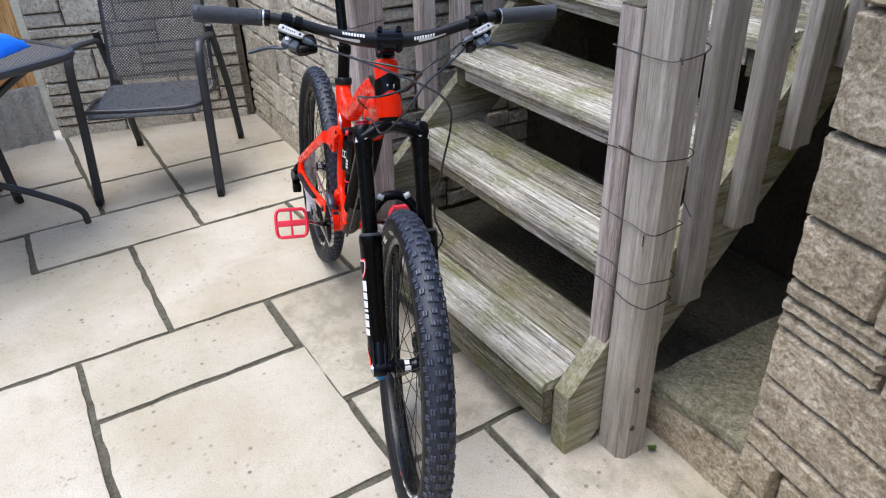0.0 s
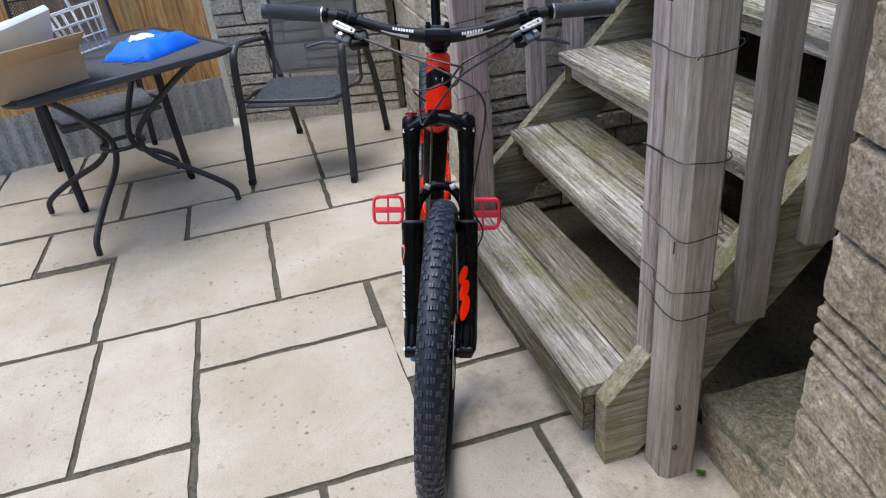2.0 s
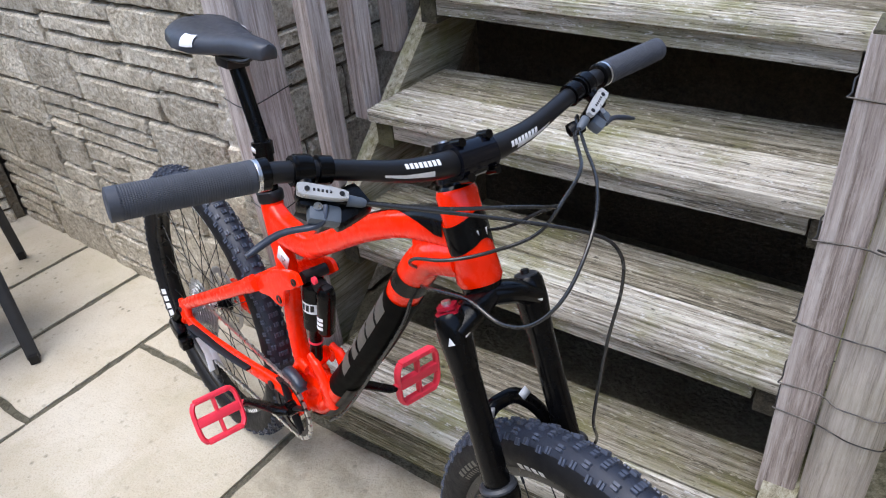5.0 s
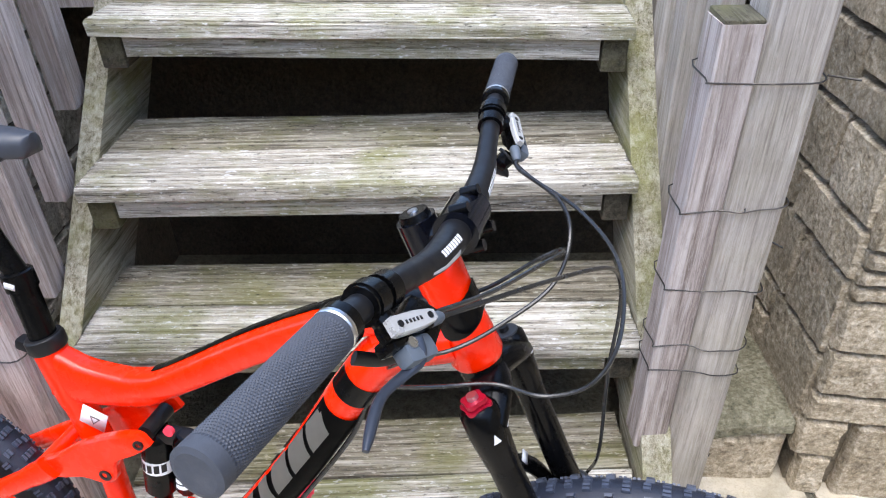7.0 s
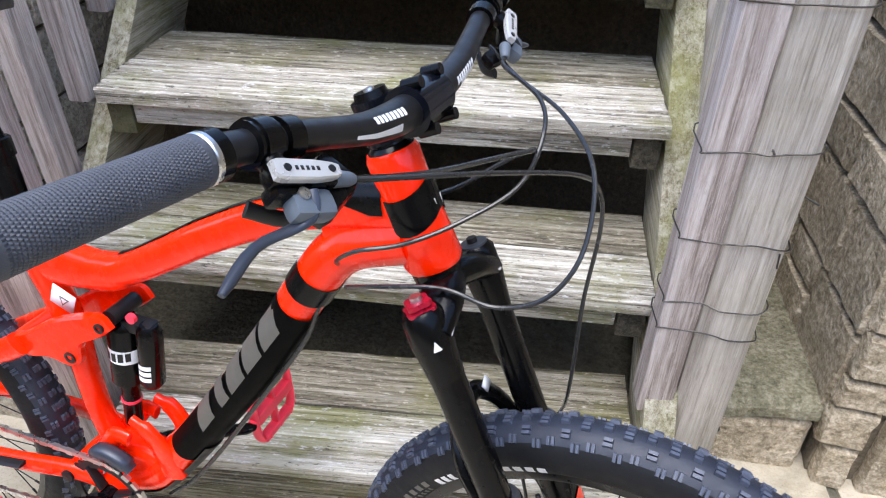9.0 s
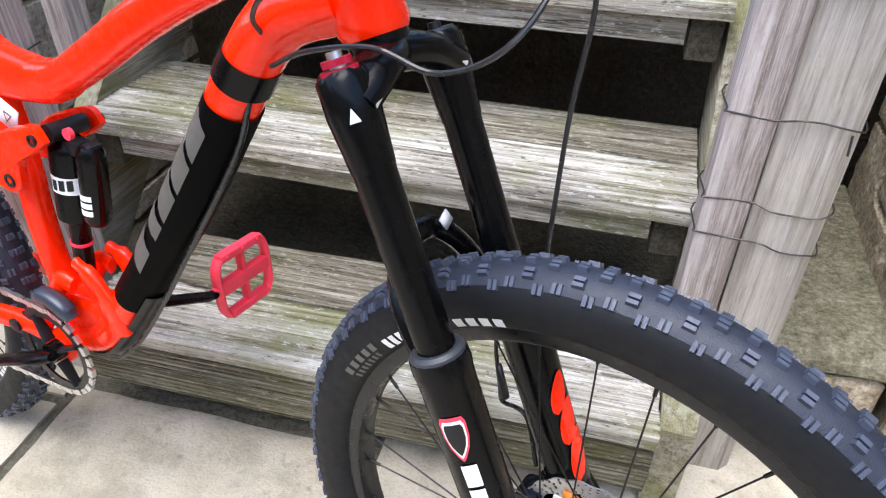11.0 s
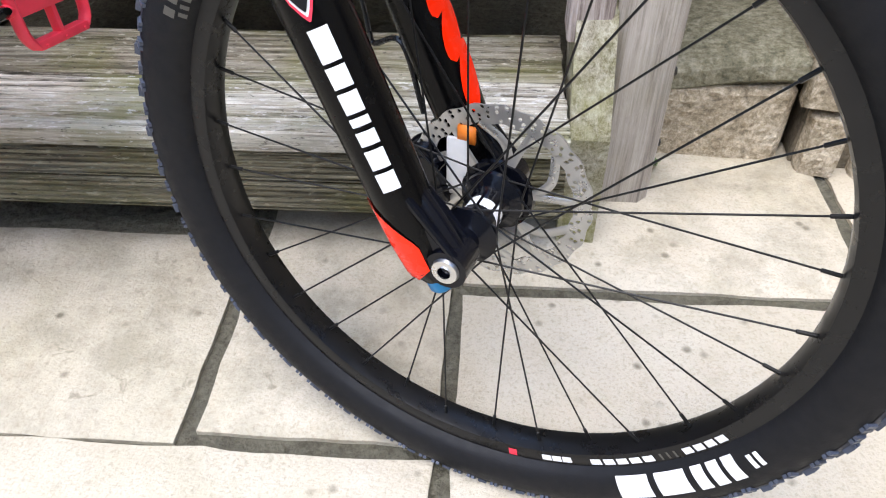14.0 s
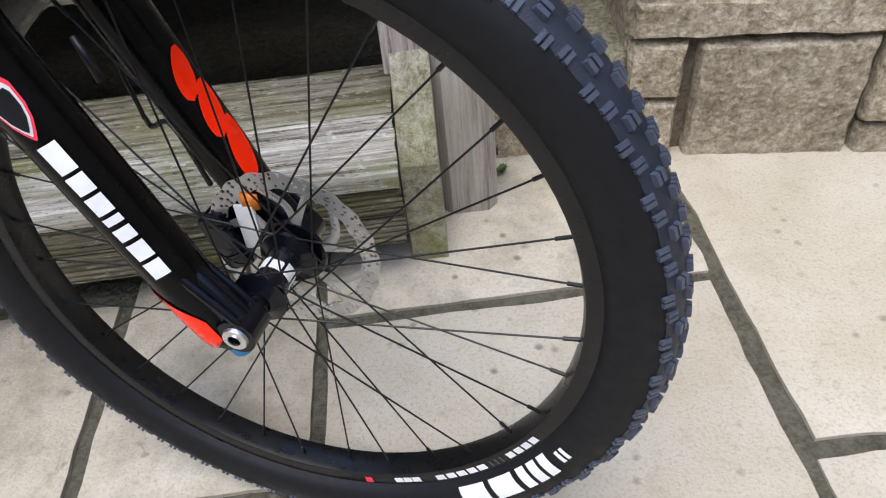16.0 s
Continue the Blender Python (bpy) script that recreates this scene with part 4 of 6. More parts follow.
guard2 = Mesh().tube(bez([(-0.575, -0.068, 0.372), (-0.7, -0.0755, 0.355), (-0.85, -0.078, 0.338)], 5), [(0.003, 0.013)] * 11, 8)
part("chainstay_guard", guard2, M_BLACK, swing, "black chainstay guard")


def link_plate(sgn):
    """One side of the rocker: a flat forged arm from the shock eye past the pivot to the stay."""
    edge = bez([(-0.383, 0, 0.648), (-0.398, 0, 0.664), (-0.435, 0, 0.655), (-0.485, 0, 0.634), (-0.525, 0, 0.607), (-0.562, 0, 0.59), (-0.564, 0, 0.573), (-0.535, 0, 0.565), (-0.498, 0, 0.572), (-0.466, 0, 0.565), (-0.447, 0, 0.578), (-0.438, 0, 0.61), (-0.402, 0, 0.632), (-0.383, 0, 0.648)], 3)[:-1]
    mid = Vector((-0.47, 0, 0.606))
    vs = []
    for out, shrink in ((-0.007, 0.9), (-0.004, 1.0), (0.004, 1.0), (0.007, 0.9)):
        vs += [mid + (p - mid) * shrink + Vector((0, sgn * (0.037 + 0.006 * min(1, max(0, (-0.45 - p.x) / 0.1))) + 0.006 + out, 0)) for p in edge]
    k = len(edge)
    return Mesh().take(vs, [(r * k + i, r * k + (i + 1) % k, (r + 1) * k + (i + 1) % k, (r + 1) * k + i) for r in range(3) for i in range(k)] + [tuple(range(k)), tuple(3 * k + i for i in range(k))])


for s in (-1, 1):
    plate = part("rocker_link", link_plate(s), M_RED, bike, "gloss red forged link", angle=30)
    for x, z, rad in ((-0.46, 0.584, 0.0085), (-0.55, 0.581, 0.007), (-0.398, 0.649, 0.007)):
        y = s * (0.037 + 0.006 * min(1, max(0, (-0.45 - x) / 0.1))) + 0.006 + s * 0.008
        part("pivot_bolt", Mesh().lathe([(0, -0.001), (rad * 0.55, -0.001), (rad * 0.6, 0.001), (rad, 0.001), (rad, -0.003)], 16, pose(x, y, z) @ Matrix.Diagonal((1, s, 1, 1))), M_BLACK, plate, "black pivot bolt")
for x, z, rad in ((-0.915, 0.349, 0.008), (-0.505, 0.366, 0.01)):
    for s in (-1, 1):
        part("pivot_bolt", Mesh().lathe([(0, 0.003), (rad, 0.002), (rad, -0.002)], 14, pose(x, s * (0.061 if x > -0.6 else 0.076), z) @ Matrix.Diagonal((1, s, 1, 1))), M_BLACK, swing, "black pivot bolt")

# shock
P, Q = Vector((-0.400, 0.006, 0.650)), Vector((-0.424, 0.004, 0.448))
shock = part("shock", Mesh().tube([P.lerp(Q, t) for t in (0.06, 0.1, 0.13, 0.58, 0.6)], [0.015, 0.0215, 0.0228, 0.0228, 0.018], 20), M_BLACKGLOSS, bike, "black air shock with piggyback reservoir")
part("shock_shaft", Mesh().tube([P.lerp(Q, 0.58), P.lerp(Q, 1.0)], [0.0125, 0.0125], 16), M_BLACKGLOSS, shock)
part("shock_ring", Mesh().tube([P.lerp(Q, 0.765), P.lerp(Q, 0.785)], [0.0142, 0.0142], 16), M_PEDAL, shock, "red travel ring")
part("shock_label", Mesh().tube([P.lerp(Q, 0.27), P.lerp(Q, 0.38)], [0.0232, 0.0232], 20, caps=False), M_WHITE, shock, "white label band")
for k in range(5):
    a = radians(-150 + 24 * k)
    vs = [P.lerp(Q, t) + Vector((0.0236 * math.cos(b), 0.0236 * math.sin(b), 0)) for t in (0.29, 0.36) for b in (a, a + 0.16, a + 0.3)]
    part("label_bar", Mesh().take(vs, [(0, 1, 4, 3), (1, 2, 5, 4)]), M_BLACK, shock, "dark printed bar on the label")
part("shock_eye", Mesh().tube([P + Vector((0, -0.024, 0)), P + Vector((0, 0.024, 0))], [0.011, 0.011], 14), M_BLACK, shock)
off = Vector((0.043, -0.004, 0.0))
part("reservoir", Mesh().tube([P.lerp(Q, t) + off for t in (0.05, 0.08, 0.12, 0.52, 0.56)], [0.011, 0.015, 0.0166, 0.0166, 0.012], 18), M_BLACKGLOSS, shock)
for k in range(3):
    lab = [P.lerp(Q, 0.34 + 0.05 * k + dt) + off + Vector((0.017 * math.cos(q), 0.017 * math.sin(q), 0)) for dt in (0.0, 0.036) for q in [radians(-125 + 14 * g) for g in range(6)]]
    part("reservoir_label", Mesh().take(lab, [(g, g + 1, g + 7, g + 6) for g in range(5)]), M_WHITE, shock, "pale printed bar")
part("reservoir_bridge", Mesh().box((0.06, 0.022, 0.018), bevel=0.005), M_BLACK, shock, "", Matrix.Translation(P.lerp(Q, 0.09) + off * 0.5))
part("damping_dial", Mesh().tube([P + off + Vector((-0.012, -0.018, 0.006)), P + off + Vector((-0.012, -0.012, 0.006))], [0.007, 0.007], 12), M_PEDAL, shock, "small red dial")

# drivetrain
ANG = radians(23.5)
crank = part("crankset", Mesh().tube([BB + Vector((0, -0.062, 0)), BB + Vector((0, 0.066, 0))], [0.014, 0.014], 18), M_BLACKGLOSS, bike, "black crankset")
for s in (-1, 1):
    tip = BB + Vector((s * 0.168 * math.cos(ANG), s * 0.082, s * 0.168 * math.sin(ANG)))
    root = BB + Vector((0, s * 0.068, 0))
    arm = Mesh().tube([root - (tip - root) * 0.1, root, root.lerp(tip, 0.3), root.lerp(tip, 0.9), tip, tip + (tip - root) * 0.06], [(0.006, 0.009), (0.0085, 0.017), (0.0075, 0.014), (0.0065, 0.012), (0.0065, 0.012), (0.004, 0.006)], 14, up=(0, 1, 0))
    part("crank_arm", arm, M_BLACKGLOSS, crank)
    ped_c = tip + Vector((0, s * 0.063, 0))
    pm = Matrix.Translation(ped_c) @ pose(0, 0, 0, 0, 62 if s < 0 else 84, 0)
    ped = Mesh()
    ped.tube([(0, -s * 0.058, 0), (0, s * 0.046, 0)], [0.0075, 0.0075], 12)
    for x in (-0.044, 0.044):
        ped.box((0.011, 0.078, 0.017), pose(x, 0, 0), 0.003)
    for y in (-0.047, 0.047):
        ped.tube(bez([(-0.044, y * 0.83, 0), (-0.03, y, 0), (0, y * 1.03, 0), (0.03, y, 0), (0.044, y * 0.83, 0)], 3), [(0.0055, 0.0085)] * 13, 8, up=(0, 0, 1))
    ped.box((0.02, 0.094, 0.016), None, 0.004)
    for x in (-0.024, 0.024):
        ped.box((0.044, 0.007, 0.013), pose(x, 0.0, 0), 0.002)
    for x in (-0.045, 0.045):
        for y in (-0.03, 0.0, 0.03):
            ped.tube([(x, y, -0.011), (x, y, 0.011)], [0.0018, 0.0018], 6)
    part("pedal", ped, M_PEDAL, bike, "pink-red nylon platform pedal", pm, angle=50)
teeth = Mesh()
n = 64
vs = []
for i in range(n):
    r = 0.0655 + (0.0035 if i % 2 else -0.002)
    c, s = math.cos(2 * math.pi * i / n), math.sin(2 * math.pi * i / n)
    for q, y in ((0.052, -0.0015), (r, -0.0012), (r, 0.0012), (0.052, 0.0015)):
        vs.append((q * c, y, q * s))
teeth.take(vs, [(4 * i + j, 4 * i + (j + 1) % 4, 4 * ((i + 1) % n) + (j + 1) % 4, 4 * ((i + 1) % n) + j) for i in range(n) for j in range(4)])
for i in range(4):
    a = 2 * math.pi * i / 4 + 0.5
    teeth.tube([(0.016 * math.cos(a), 0, 0.016 * math.sin(a)), (0.056 * math.cos(a), 0, 0.056 * math.sin(a))], [(0.004, 0.009), (0.003, 0.006)], 8, up=(0, 1, 0))
part("chainring", teeth, M_BLACK, crank, "black narrow-wide chainring", Matrix.Translation(BB + Vector((0, -0.052, 0))), angle=30)
cassette = part("cassette", Mesh().tube([(0, -0.06, 0), (0, -0.024, 0)], [0.017, 0.017], 20), M_ALLOY, bike, "stack of steel sprockets", Matrix.Translation(REAR))
for k, (r, y) in enumerate([(0.075, -0.026), (0.066, -0.030), (0.058, -0.0335), (0.05, -0.037), (0.044, -0.0405), (0.038, -0.044), (0.033, -0.0475), (0.028, -0.051), (0.024, -0.0545), (0.021, -0.058)]):
    vs, n = [], 60
    for i in range(n):
        q = r + (0.002 if i % 2 else -0.002)
        c, s = math.cos(2 * math.pi * i / n), math.sin(2 * math.pi * i / n)
        vs += [(r * 0.72 * c, y - 0.0008, r * 0.72 * s), (q * c, y - 0.0008, q * s), (q * c, y + 0.0008, q * s), (r * 0.72 * c, y + 0.0008, r * 0.72 * s)]
    part("sprocket", Mesh().take(vs, [(4 * i + j, 4 * i + (j + 1) % 4, 4 * ((i + 1) % n) + (j + 1) % 4, 4 * ((i + 1) % n) + j) for i in range(n) for j in range(4)]), M_ALLOY, cassette, smooth=False)
chain = Mesh()
up0, up1 = BB + Vector((0.012, -0.052, 0.0665)), REAR + Vector((0.0, -0.040, 0.046))
lo0, lo1 = BB + Vector((0.012, -0.052, -0.0665)), REAR + Vector((0.035, -0.040, -0.13))
path = [up1, up0] + [BB + Vector((0.0665 * math.cos(a), -0.052, 0.0665 * math.sin(a))) for a in [radians(75 - 15 * i) for i in range(11)]] + [lo0, lo1]
run = []
for a, b in zip(path, path[1:]):
    k = max(1, round((b - a).length / 0.0127))
    run += [a.lerp(b, i / k) for i in range(k)]
for i, p in enumerate(run[:-1]):
    d = run[i + 1] - p
    if d.length < 0.004:
        continue
    chain.box((0.0125, 0.006 if i % 2 else 0.0045, 0.0085 if i % 2 else 0.007), along(p, run[i + 1]) @ Matrix.Translation((d.length / 2, 0, 0)), 0.0)
part("chain", chain, M_ALLOY, bike, "steel roller chain", smooth=False)
der = Mesh()
der.box((0.05, 0.028, 0.034), pose(-0.9, -0.085, 0.29, 0, 35), 0.007)
der.tube([(-0.89, -0.075, 0.335), (-0.91, -0.085, 0.3)], [0.011, 0.012], 10)
der.box((0.03, 0.03, 0.03), pose(-0.868, -0.085, 0.262), 0.006)
cage = part("rear_derailleur", sized(der), M_BLACKGLOSS, bike, "black rear derailleur")
arm = Mesh()
for y in (-0.048, -0.034):
    arm.tube([(-0.868, y, 0.262), (-0.845, y, 0.225), (-0.822, y, 0.185)], [(0.0016, 0.014), (0.0016, 0.008), (0.0016, 0.012)], 10)
part("jockey_cage", sized(arm), M_SILVER, cage, "pale derailleur cage")
for x, z in ((-0.866, 0.26), (-0.824, 0.188)):
    part("jockey_wheel", Mesh().lathe([(0, -0.004), (0.02, -0.003), (0.02, 0.003), (0, 0.004)], 22), M_BLACK, cage, "", pose(1.02 * x - 0.012, -0.041, z + 0.005))

guide = Mesh().tube(bez([(-0.452, -0.05, 0.428), (-0.43, -0.051, 0.436), (-0.405, -0.051, 0.43), (-0.39, -0.05, 0.416)], 4), [(0.007, 0.009)] * 2 + [(0.011, 0.011)] * 9 + [(0.007, 0.009)] * 2, 14, square=0.7)
guide.tube([(-0.425, -0.03, 0.40), (-0.42, -0.046, 0.428)], [0.008, 0.007], 10)
part("chain_guide", guide, M_LEVER, bike, "dark grey chain guide over the chainring", angle=40)

# seat
post_m = Mesh().tube([(-0.540, 0.0115, 0.755), (-0.553, 0.0165, 0.827), (-0.5532, 0.0166, 0.828), (-0.557, 0.0175, 0.85), (-0.5573, 0.0175, 0.8515)], [0.0168, 0.0168, 0.0195, 0.0195, 0.017], 20)
sp = part("seatpost", post_m, M_BLACKGLOSS, bike, "black dropper seatpost")
part("seatpost_shaft", Mesh().tube([(-0.557, 0.0175, 0.85), (-0.606, 0.012, 0.985)], [0.0138, 0.0138], 18), M_BLACKGLOSS, sp)
part("seatpost_mark", Mesh().box((0.014, 0.0015, 0.008)), M_WHITE, sp, "small pale print", pose(-0.5525, -0.0025, 0.84, 0, 12))
part("seat_clamp_head", Mesh().box((0.05, 0.045, 0.03), bevel=0.008), M_BLACK, sp, "", pose(-0.61, 0.01, 0.991))
sad = Mesh()
prof = [(-0.425, 0.006, 1.0, 0.012), (-0.43, 0.016, 1.0, 0.02), (-0.455, 0.021, 1.003, 0.024), (-0.505, 0.027, 1.003, 0.026), (-0.55, 0.042, 1.0, 0.028), (-0.60, 0.062, 1.0, 0.032), (-0.64, 0.071, 1.004, 0.034), (-0.67, 0.068, 1.008, 0.03), (-0.685, 0.05, 1.008, 0.02), (-0.69, 0.02, 1.006, 0.01)]
vs = []
for x, w, z, h in prof:
    for k in range(13):
        a = math.pi * k / 12
        y = w * math.cos(a)
        drop = h * (1 - math.sin(a) ** 0.55)
        vs.append((x - 0.022, y + 0.008, z - drop - (0.006 * math.exp(-(y / 0.012) ** 2) if w > 0.03 else 0)))
    for k in range(5):
        y = w * (-0.9 + 1.8 * k / 4)
        vs.append((x - 0.022, y + 0.008, z - h - 0.004))
c = 18
fs = [(i * c + k, i * c + (k + 1) % c, (i + 1) * c + (k + 1) % c, (i + 1) * c + k) for i in range(len(prof) - 1) for k in range(c)]
fs += [tuple(range(c)), tuple((len(prof) - 1) * c + k for k in range(c))[::-1]]
saddle = part("saddle", sized(sad.take(vs, fs)), M_SADDLE, bike, "slim dark grey saddle", angle=60)
for s in (-1, 1):
    rail_m = Mesh().tube(bez([(-0.462, 0.008 + s * 0.012, 0.985), (-0.502, 0.008 + s * 0.022, 0.968), (-0.602, 0.008 + s * 0.022, 0.962), (-0.662, 0.008 + s * 0.032, 0.972), (-0.687, 0.008 + s * 0.04, 0.985)], 4), 0.0035, 8)
    part("saddle_rail", sized(rail_m), M_BLACK, saddle)
for s in (-1, 1):
    patch = Mesh()
    vs = []
    for x, w, z, h in ((-0.585, 0.056, 1.001, 0.031), (-0.60, 0.062, 1.0, 0.032), (-0.615, 0.066, 1.001, 0.033)):
        for k in range(5):
            a = math.pi * (0.02 + 0.2 * k / 4)
            vs.append((x - 0.022, 0.008 + s * (w * math.cos(a) + 0.0012), z - h * (1 - math.sin(a) ** 0.55) + 0.0012))
    patch.take(vs, [(i * 5 + k, i * 5 + k + 1, (i + 1) * 5 + k + 1, (i + 1) * 5 + k) for i in range(2) for k in range(4)])
    part("saddle_patch", sized(patch), M_SILVER, saddle, "pale side patch")

# fork
CROWN = AXIS_TOP - AXIS * 0.2
FWD = Vector((1, 0, 0.43)).normalized()
crown = Mesh().tube([AXIS_TOP - AXIS * 0.187, AXIS_TOP - AXIS * 0.214], [0.026, 0.024], 18)
LEG_TOP = {s: CROWN + FWD * 0.010 + Vector((0, s * 0.062, 0)) - AXIS * 0.006 for s in (-1, 1)}
for s in (-1, 1):
    crown.tube(bez([CROWN + FWD * 0.004 + AXIS * -0.002, CROWN + FWD * 0.014 + Vector((0, s * 0.032, 0)) - AXIS * 0.01, LEG_TOP[s] - AXIS * 0.02], 4), [(0.024, 0.016)] * 9, 12, up=tuple(AXIS))
    crown.tube([LEG_TOP[s] - AXIS * d for d in (-0.006, 0.0, 0.026, 0.05, 0.07)], [0.016, 0.0205, 0.0215, 0.0195, 0.018], 18)
fork = part("fork", steered(crown), M_BLACKGLOSS, bike, "gloss black suspension fork", angle=50)
LEN = 0.544
for s in (-1, 1):
    bot = LEG_TOP[s] - AXIS * LEN
    part("stanchion", steered(Mesh().tube([LEG_TOP[s] - AXIS * 0.06, LEG_TOP[s] - AXIS * 0.28], [0.0172, 0.0172], 18)), M_BLACKGLOSS, fork)
    low = Mesh().tube([LEG_TOP[s] - AXIS * d for d in (0.230, 0.233, 0.244, 0.253, 0.32, 0.43, 0.50, 0.530, LEN)], [0.0205, 0.0255, 0.0265, 0.0252, 0.0245, 0.0238, 0.0225, 0.020, 0.012], 24)
    drop = FRONT + Vector((0, s * 0.062, 0))
    web = Mesh()
    knee = LEG_TOP[s] - AXIS * 0.46 + FWD * 0.006
    for e in (-0.0125, 0.0125):
        web.tube([knee + AXIS * 0.02 + Vector((0, e, 0)), knee.lerp(drop, 0.35) + Vector((0, e, 0.012)), drop + Vector((0.006, e, 0.012))], [0.0045, 0.0042, 0.0036], 10)
    web.tube([knee, knee.lerp(drop, 0.5) + Vector((0, 0, 0.002)), drop], [(0.015, 0.012), (0.015, 0.013), (0.0155, 0.012)], 14)
    web.tube([drop - Vector((0, 0.0155, 0)), drop + Vector((0, 0.013, 0))], [0.0168, 0.0168], 24)
    leg = part("lower_leg", steered(low), M_BLACKGLOSS, fork, angle=50)
    part("dropout", steered(web), M_POLISH, leg, "polished black axle boss", angle=35)
    part("wiper_seal", steered(Mesh().tube([LEG_TOP[s] - AXIS * d for d in (0.227, 0.230, 0.237)], [0.021, 0.0245, 0.0255], 18)), M_STEEL_DARK, fork, "grey seal ring")
lobes = Mesh()
for h0, h1, rad in ((0.004, 0.007, 0.0155), (0.009, 0.014, 0.0125)):
    ringp = []
    for h in (h0, h1):
        for k in range(32):
            a = 2 * math.pi * k / 32
            q = rad * (1 + 0.14 * math.cos(4 * a))
            ringp.append(LEG_TOP[-1] + AXIS * h + FWD * (q * math.cos(a)) + Vector((0, q * math.sin(a), 0)))
    lobes.take(ringp, [(k, (k + 1) % 32, 32 + (k + 1) % 32, 32 + k) for k in range(32)] + [tuple(range(32))[::-1], tuple(range(32, 64))])
part("damper_knob", steered(lobes), M_DIAL, fork, "red anodised lobed dial", angle=50)
part("damper_knob_cap", steered(Mesh().tube([LEG_TOP[-1] + AXIS * 0.004, LEG_TOP[-1] + AXIS * 0.019], [0.0065, 0.006], 14)), M_ALLOY, fork, "small steel knob")
part("air_cap", steered(Mesh().tube([LEG_TOP[1] + AXIS * d for d in (0.003, 0.008, 0.0085)], [0.016, 0.015, 0.008], 18)), M_STEEL_DARK, fork, "grey air cap")
part("air_valve", steered(Mesh().tube([LEG_TOP[1] + AXIS * 0.006, LEG_TOP[1] + AXIS * 0.014], [0.006, 0.0055], 12)), M_BLACK, fork)
arch_c = LEG_TOP[1] * 0.5 + LEG_TOP[-1] * 0.5 - AXIS * 0.25
arch = Mesh().tube(bez([arch_c + Vector((0, -0.06, 0)) - FWD * 0.01 - AXIS * 0.03, arch_c + Vector((0, -0.055, 0)) - FWD * 0.03 + AXIS * 0.05, arch_c + Vector((0, -0.028, 0)) - FWD * 0.036 + AXIS * 0.092, arch_c - FWD * 0.036 + AXIS * 0.1,
                        arch_c + Vector((0, 0.028, 0)) - FWD * 0.036 + AXIS * 0.092, arch_c + Vector((0, 0.055, 0)) - FWD * 0.03 + AXIS * 0.05, arch_c + Vector((0, 0.06, 0)) - FWD * 0.01 - AXIS * 0.03], 4), [(0.011, 0.009)] * 25, 10, up=tuple(FWD))
part("fork_arch", steered(arch), M_BLACKGLOSS, fork, "black rear-facing arch")
for e in (-1, 1):
    part("arch_mark", steered(Mesh().box((0.002, 0.014, 0.013), Matrix.Translation(arch_c - FWD * 0.026 + AXIS * 0.098 + Vector((0, e * 0.03, 0))) @ pose(0, 0, 0, e * 24, -24))), M_SILVER, fork, "silver print on the arch")
# raised silver strips that paint the glint along the glossy crown arms
for e in (-1, 1):
    part("crown_highlight", steered(Mesh().tube(bez([CROWN + FWD * 0.0285 + Vector((0, e * 0.012, 0)) - AXIS * 0.004, CROWN + FWD * 0.033 + Vector((0, e * 0.034, 0)) - AXIS * 0.014, LEG_TOP[e] + FWD * 0.0215 - AXIS * 0.024], 4), [(0.0035, 0.0018)] * 9, 8, up=tuple(FWD))), M_SILVER, fork, "raised silver strip standing in for the crown's highlight")
part("thru_axle", steered(Mesh().lathe([(0.0055, -0.002), (0.0055, -0.001), (0.0105, -0.001), (0.0115, 0.002), (0.0115, 0.008), (0, 0.008)], 20, Matrix.Translation(FRONT + Vector((0, -0.0795, 0))))), M_ALLOY, fork, "steel axle end")
part("foot_nut", steered(Mesh().tube([LEG_TOP[-1] - AXIS * (LEN - 0.004), LEG_TOP[-1] - AXIS * (LEN + 0.01), LEG_TOP[-1] - AXIS * (LEN + 0.013)], [0.0115, 0.0105, 0.008], 14)), M_BLUECAP, fork, "blue rebound dial")
part("valve_stub", steered(Mesh().tube([arch_c + Vector((0.02, 0.0, -0.03)), arch_c + Vector((0.03, 0.0, -0.065))], [0.003, 0.0045], 8)), M_BLACK, fork)


def leg_skin(s, d0, d1, a0, a1, grow=0.0012, n=8, r0=0.0246, r1=0.0239, skew=0.0):
    """A printed patch round a fork leg: from d0 to d1 down the leg, between two angles from forward."""
    vs = []
    steps = 7
    for i in range(steps + 1):
        t = i / steps
        d, r = d0 + (d1 - d0) * t, r0 + (r1 - r0) * t + grow
        for k in range(n + 1):
            a = a0 + (a1 - a0) * k / n + skew * t
            vs.append(LEG_TOP[s] - AXIS * d + FWD * (r * math.cos(a)) + Vector((0, s * r * math.sin(a), 0)))
    return Mesh().take(vs, [(i * (n + 1) + k, i * (n + 1) + k + 1, (i + 1) * (n + 1) + k + 1, (i + 1) * (n + 1) + k) for i in range(steps) for k in range(n)])


for k, w in enumerate((0.021, 0.014, 0.014, 0.006, 0.010, 0.014, 0.014)):
    d = 0.330 + sum((0.026, 0.0185, 0.0185, 0.0105, 0.0145, 0.0185, 0.0185)[:k])
    for s in (-1,):
        part("print_bar", steered(leg_skin(s, d, d + w * 1.1, 0.80, 1.36)), M_WHITE, fork, "white printed block on the leg")


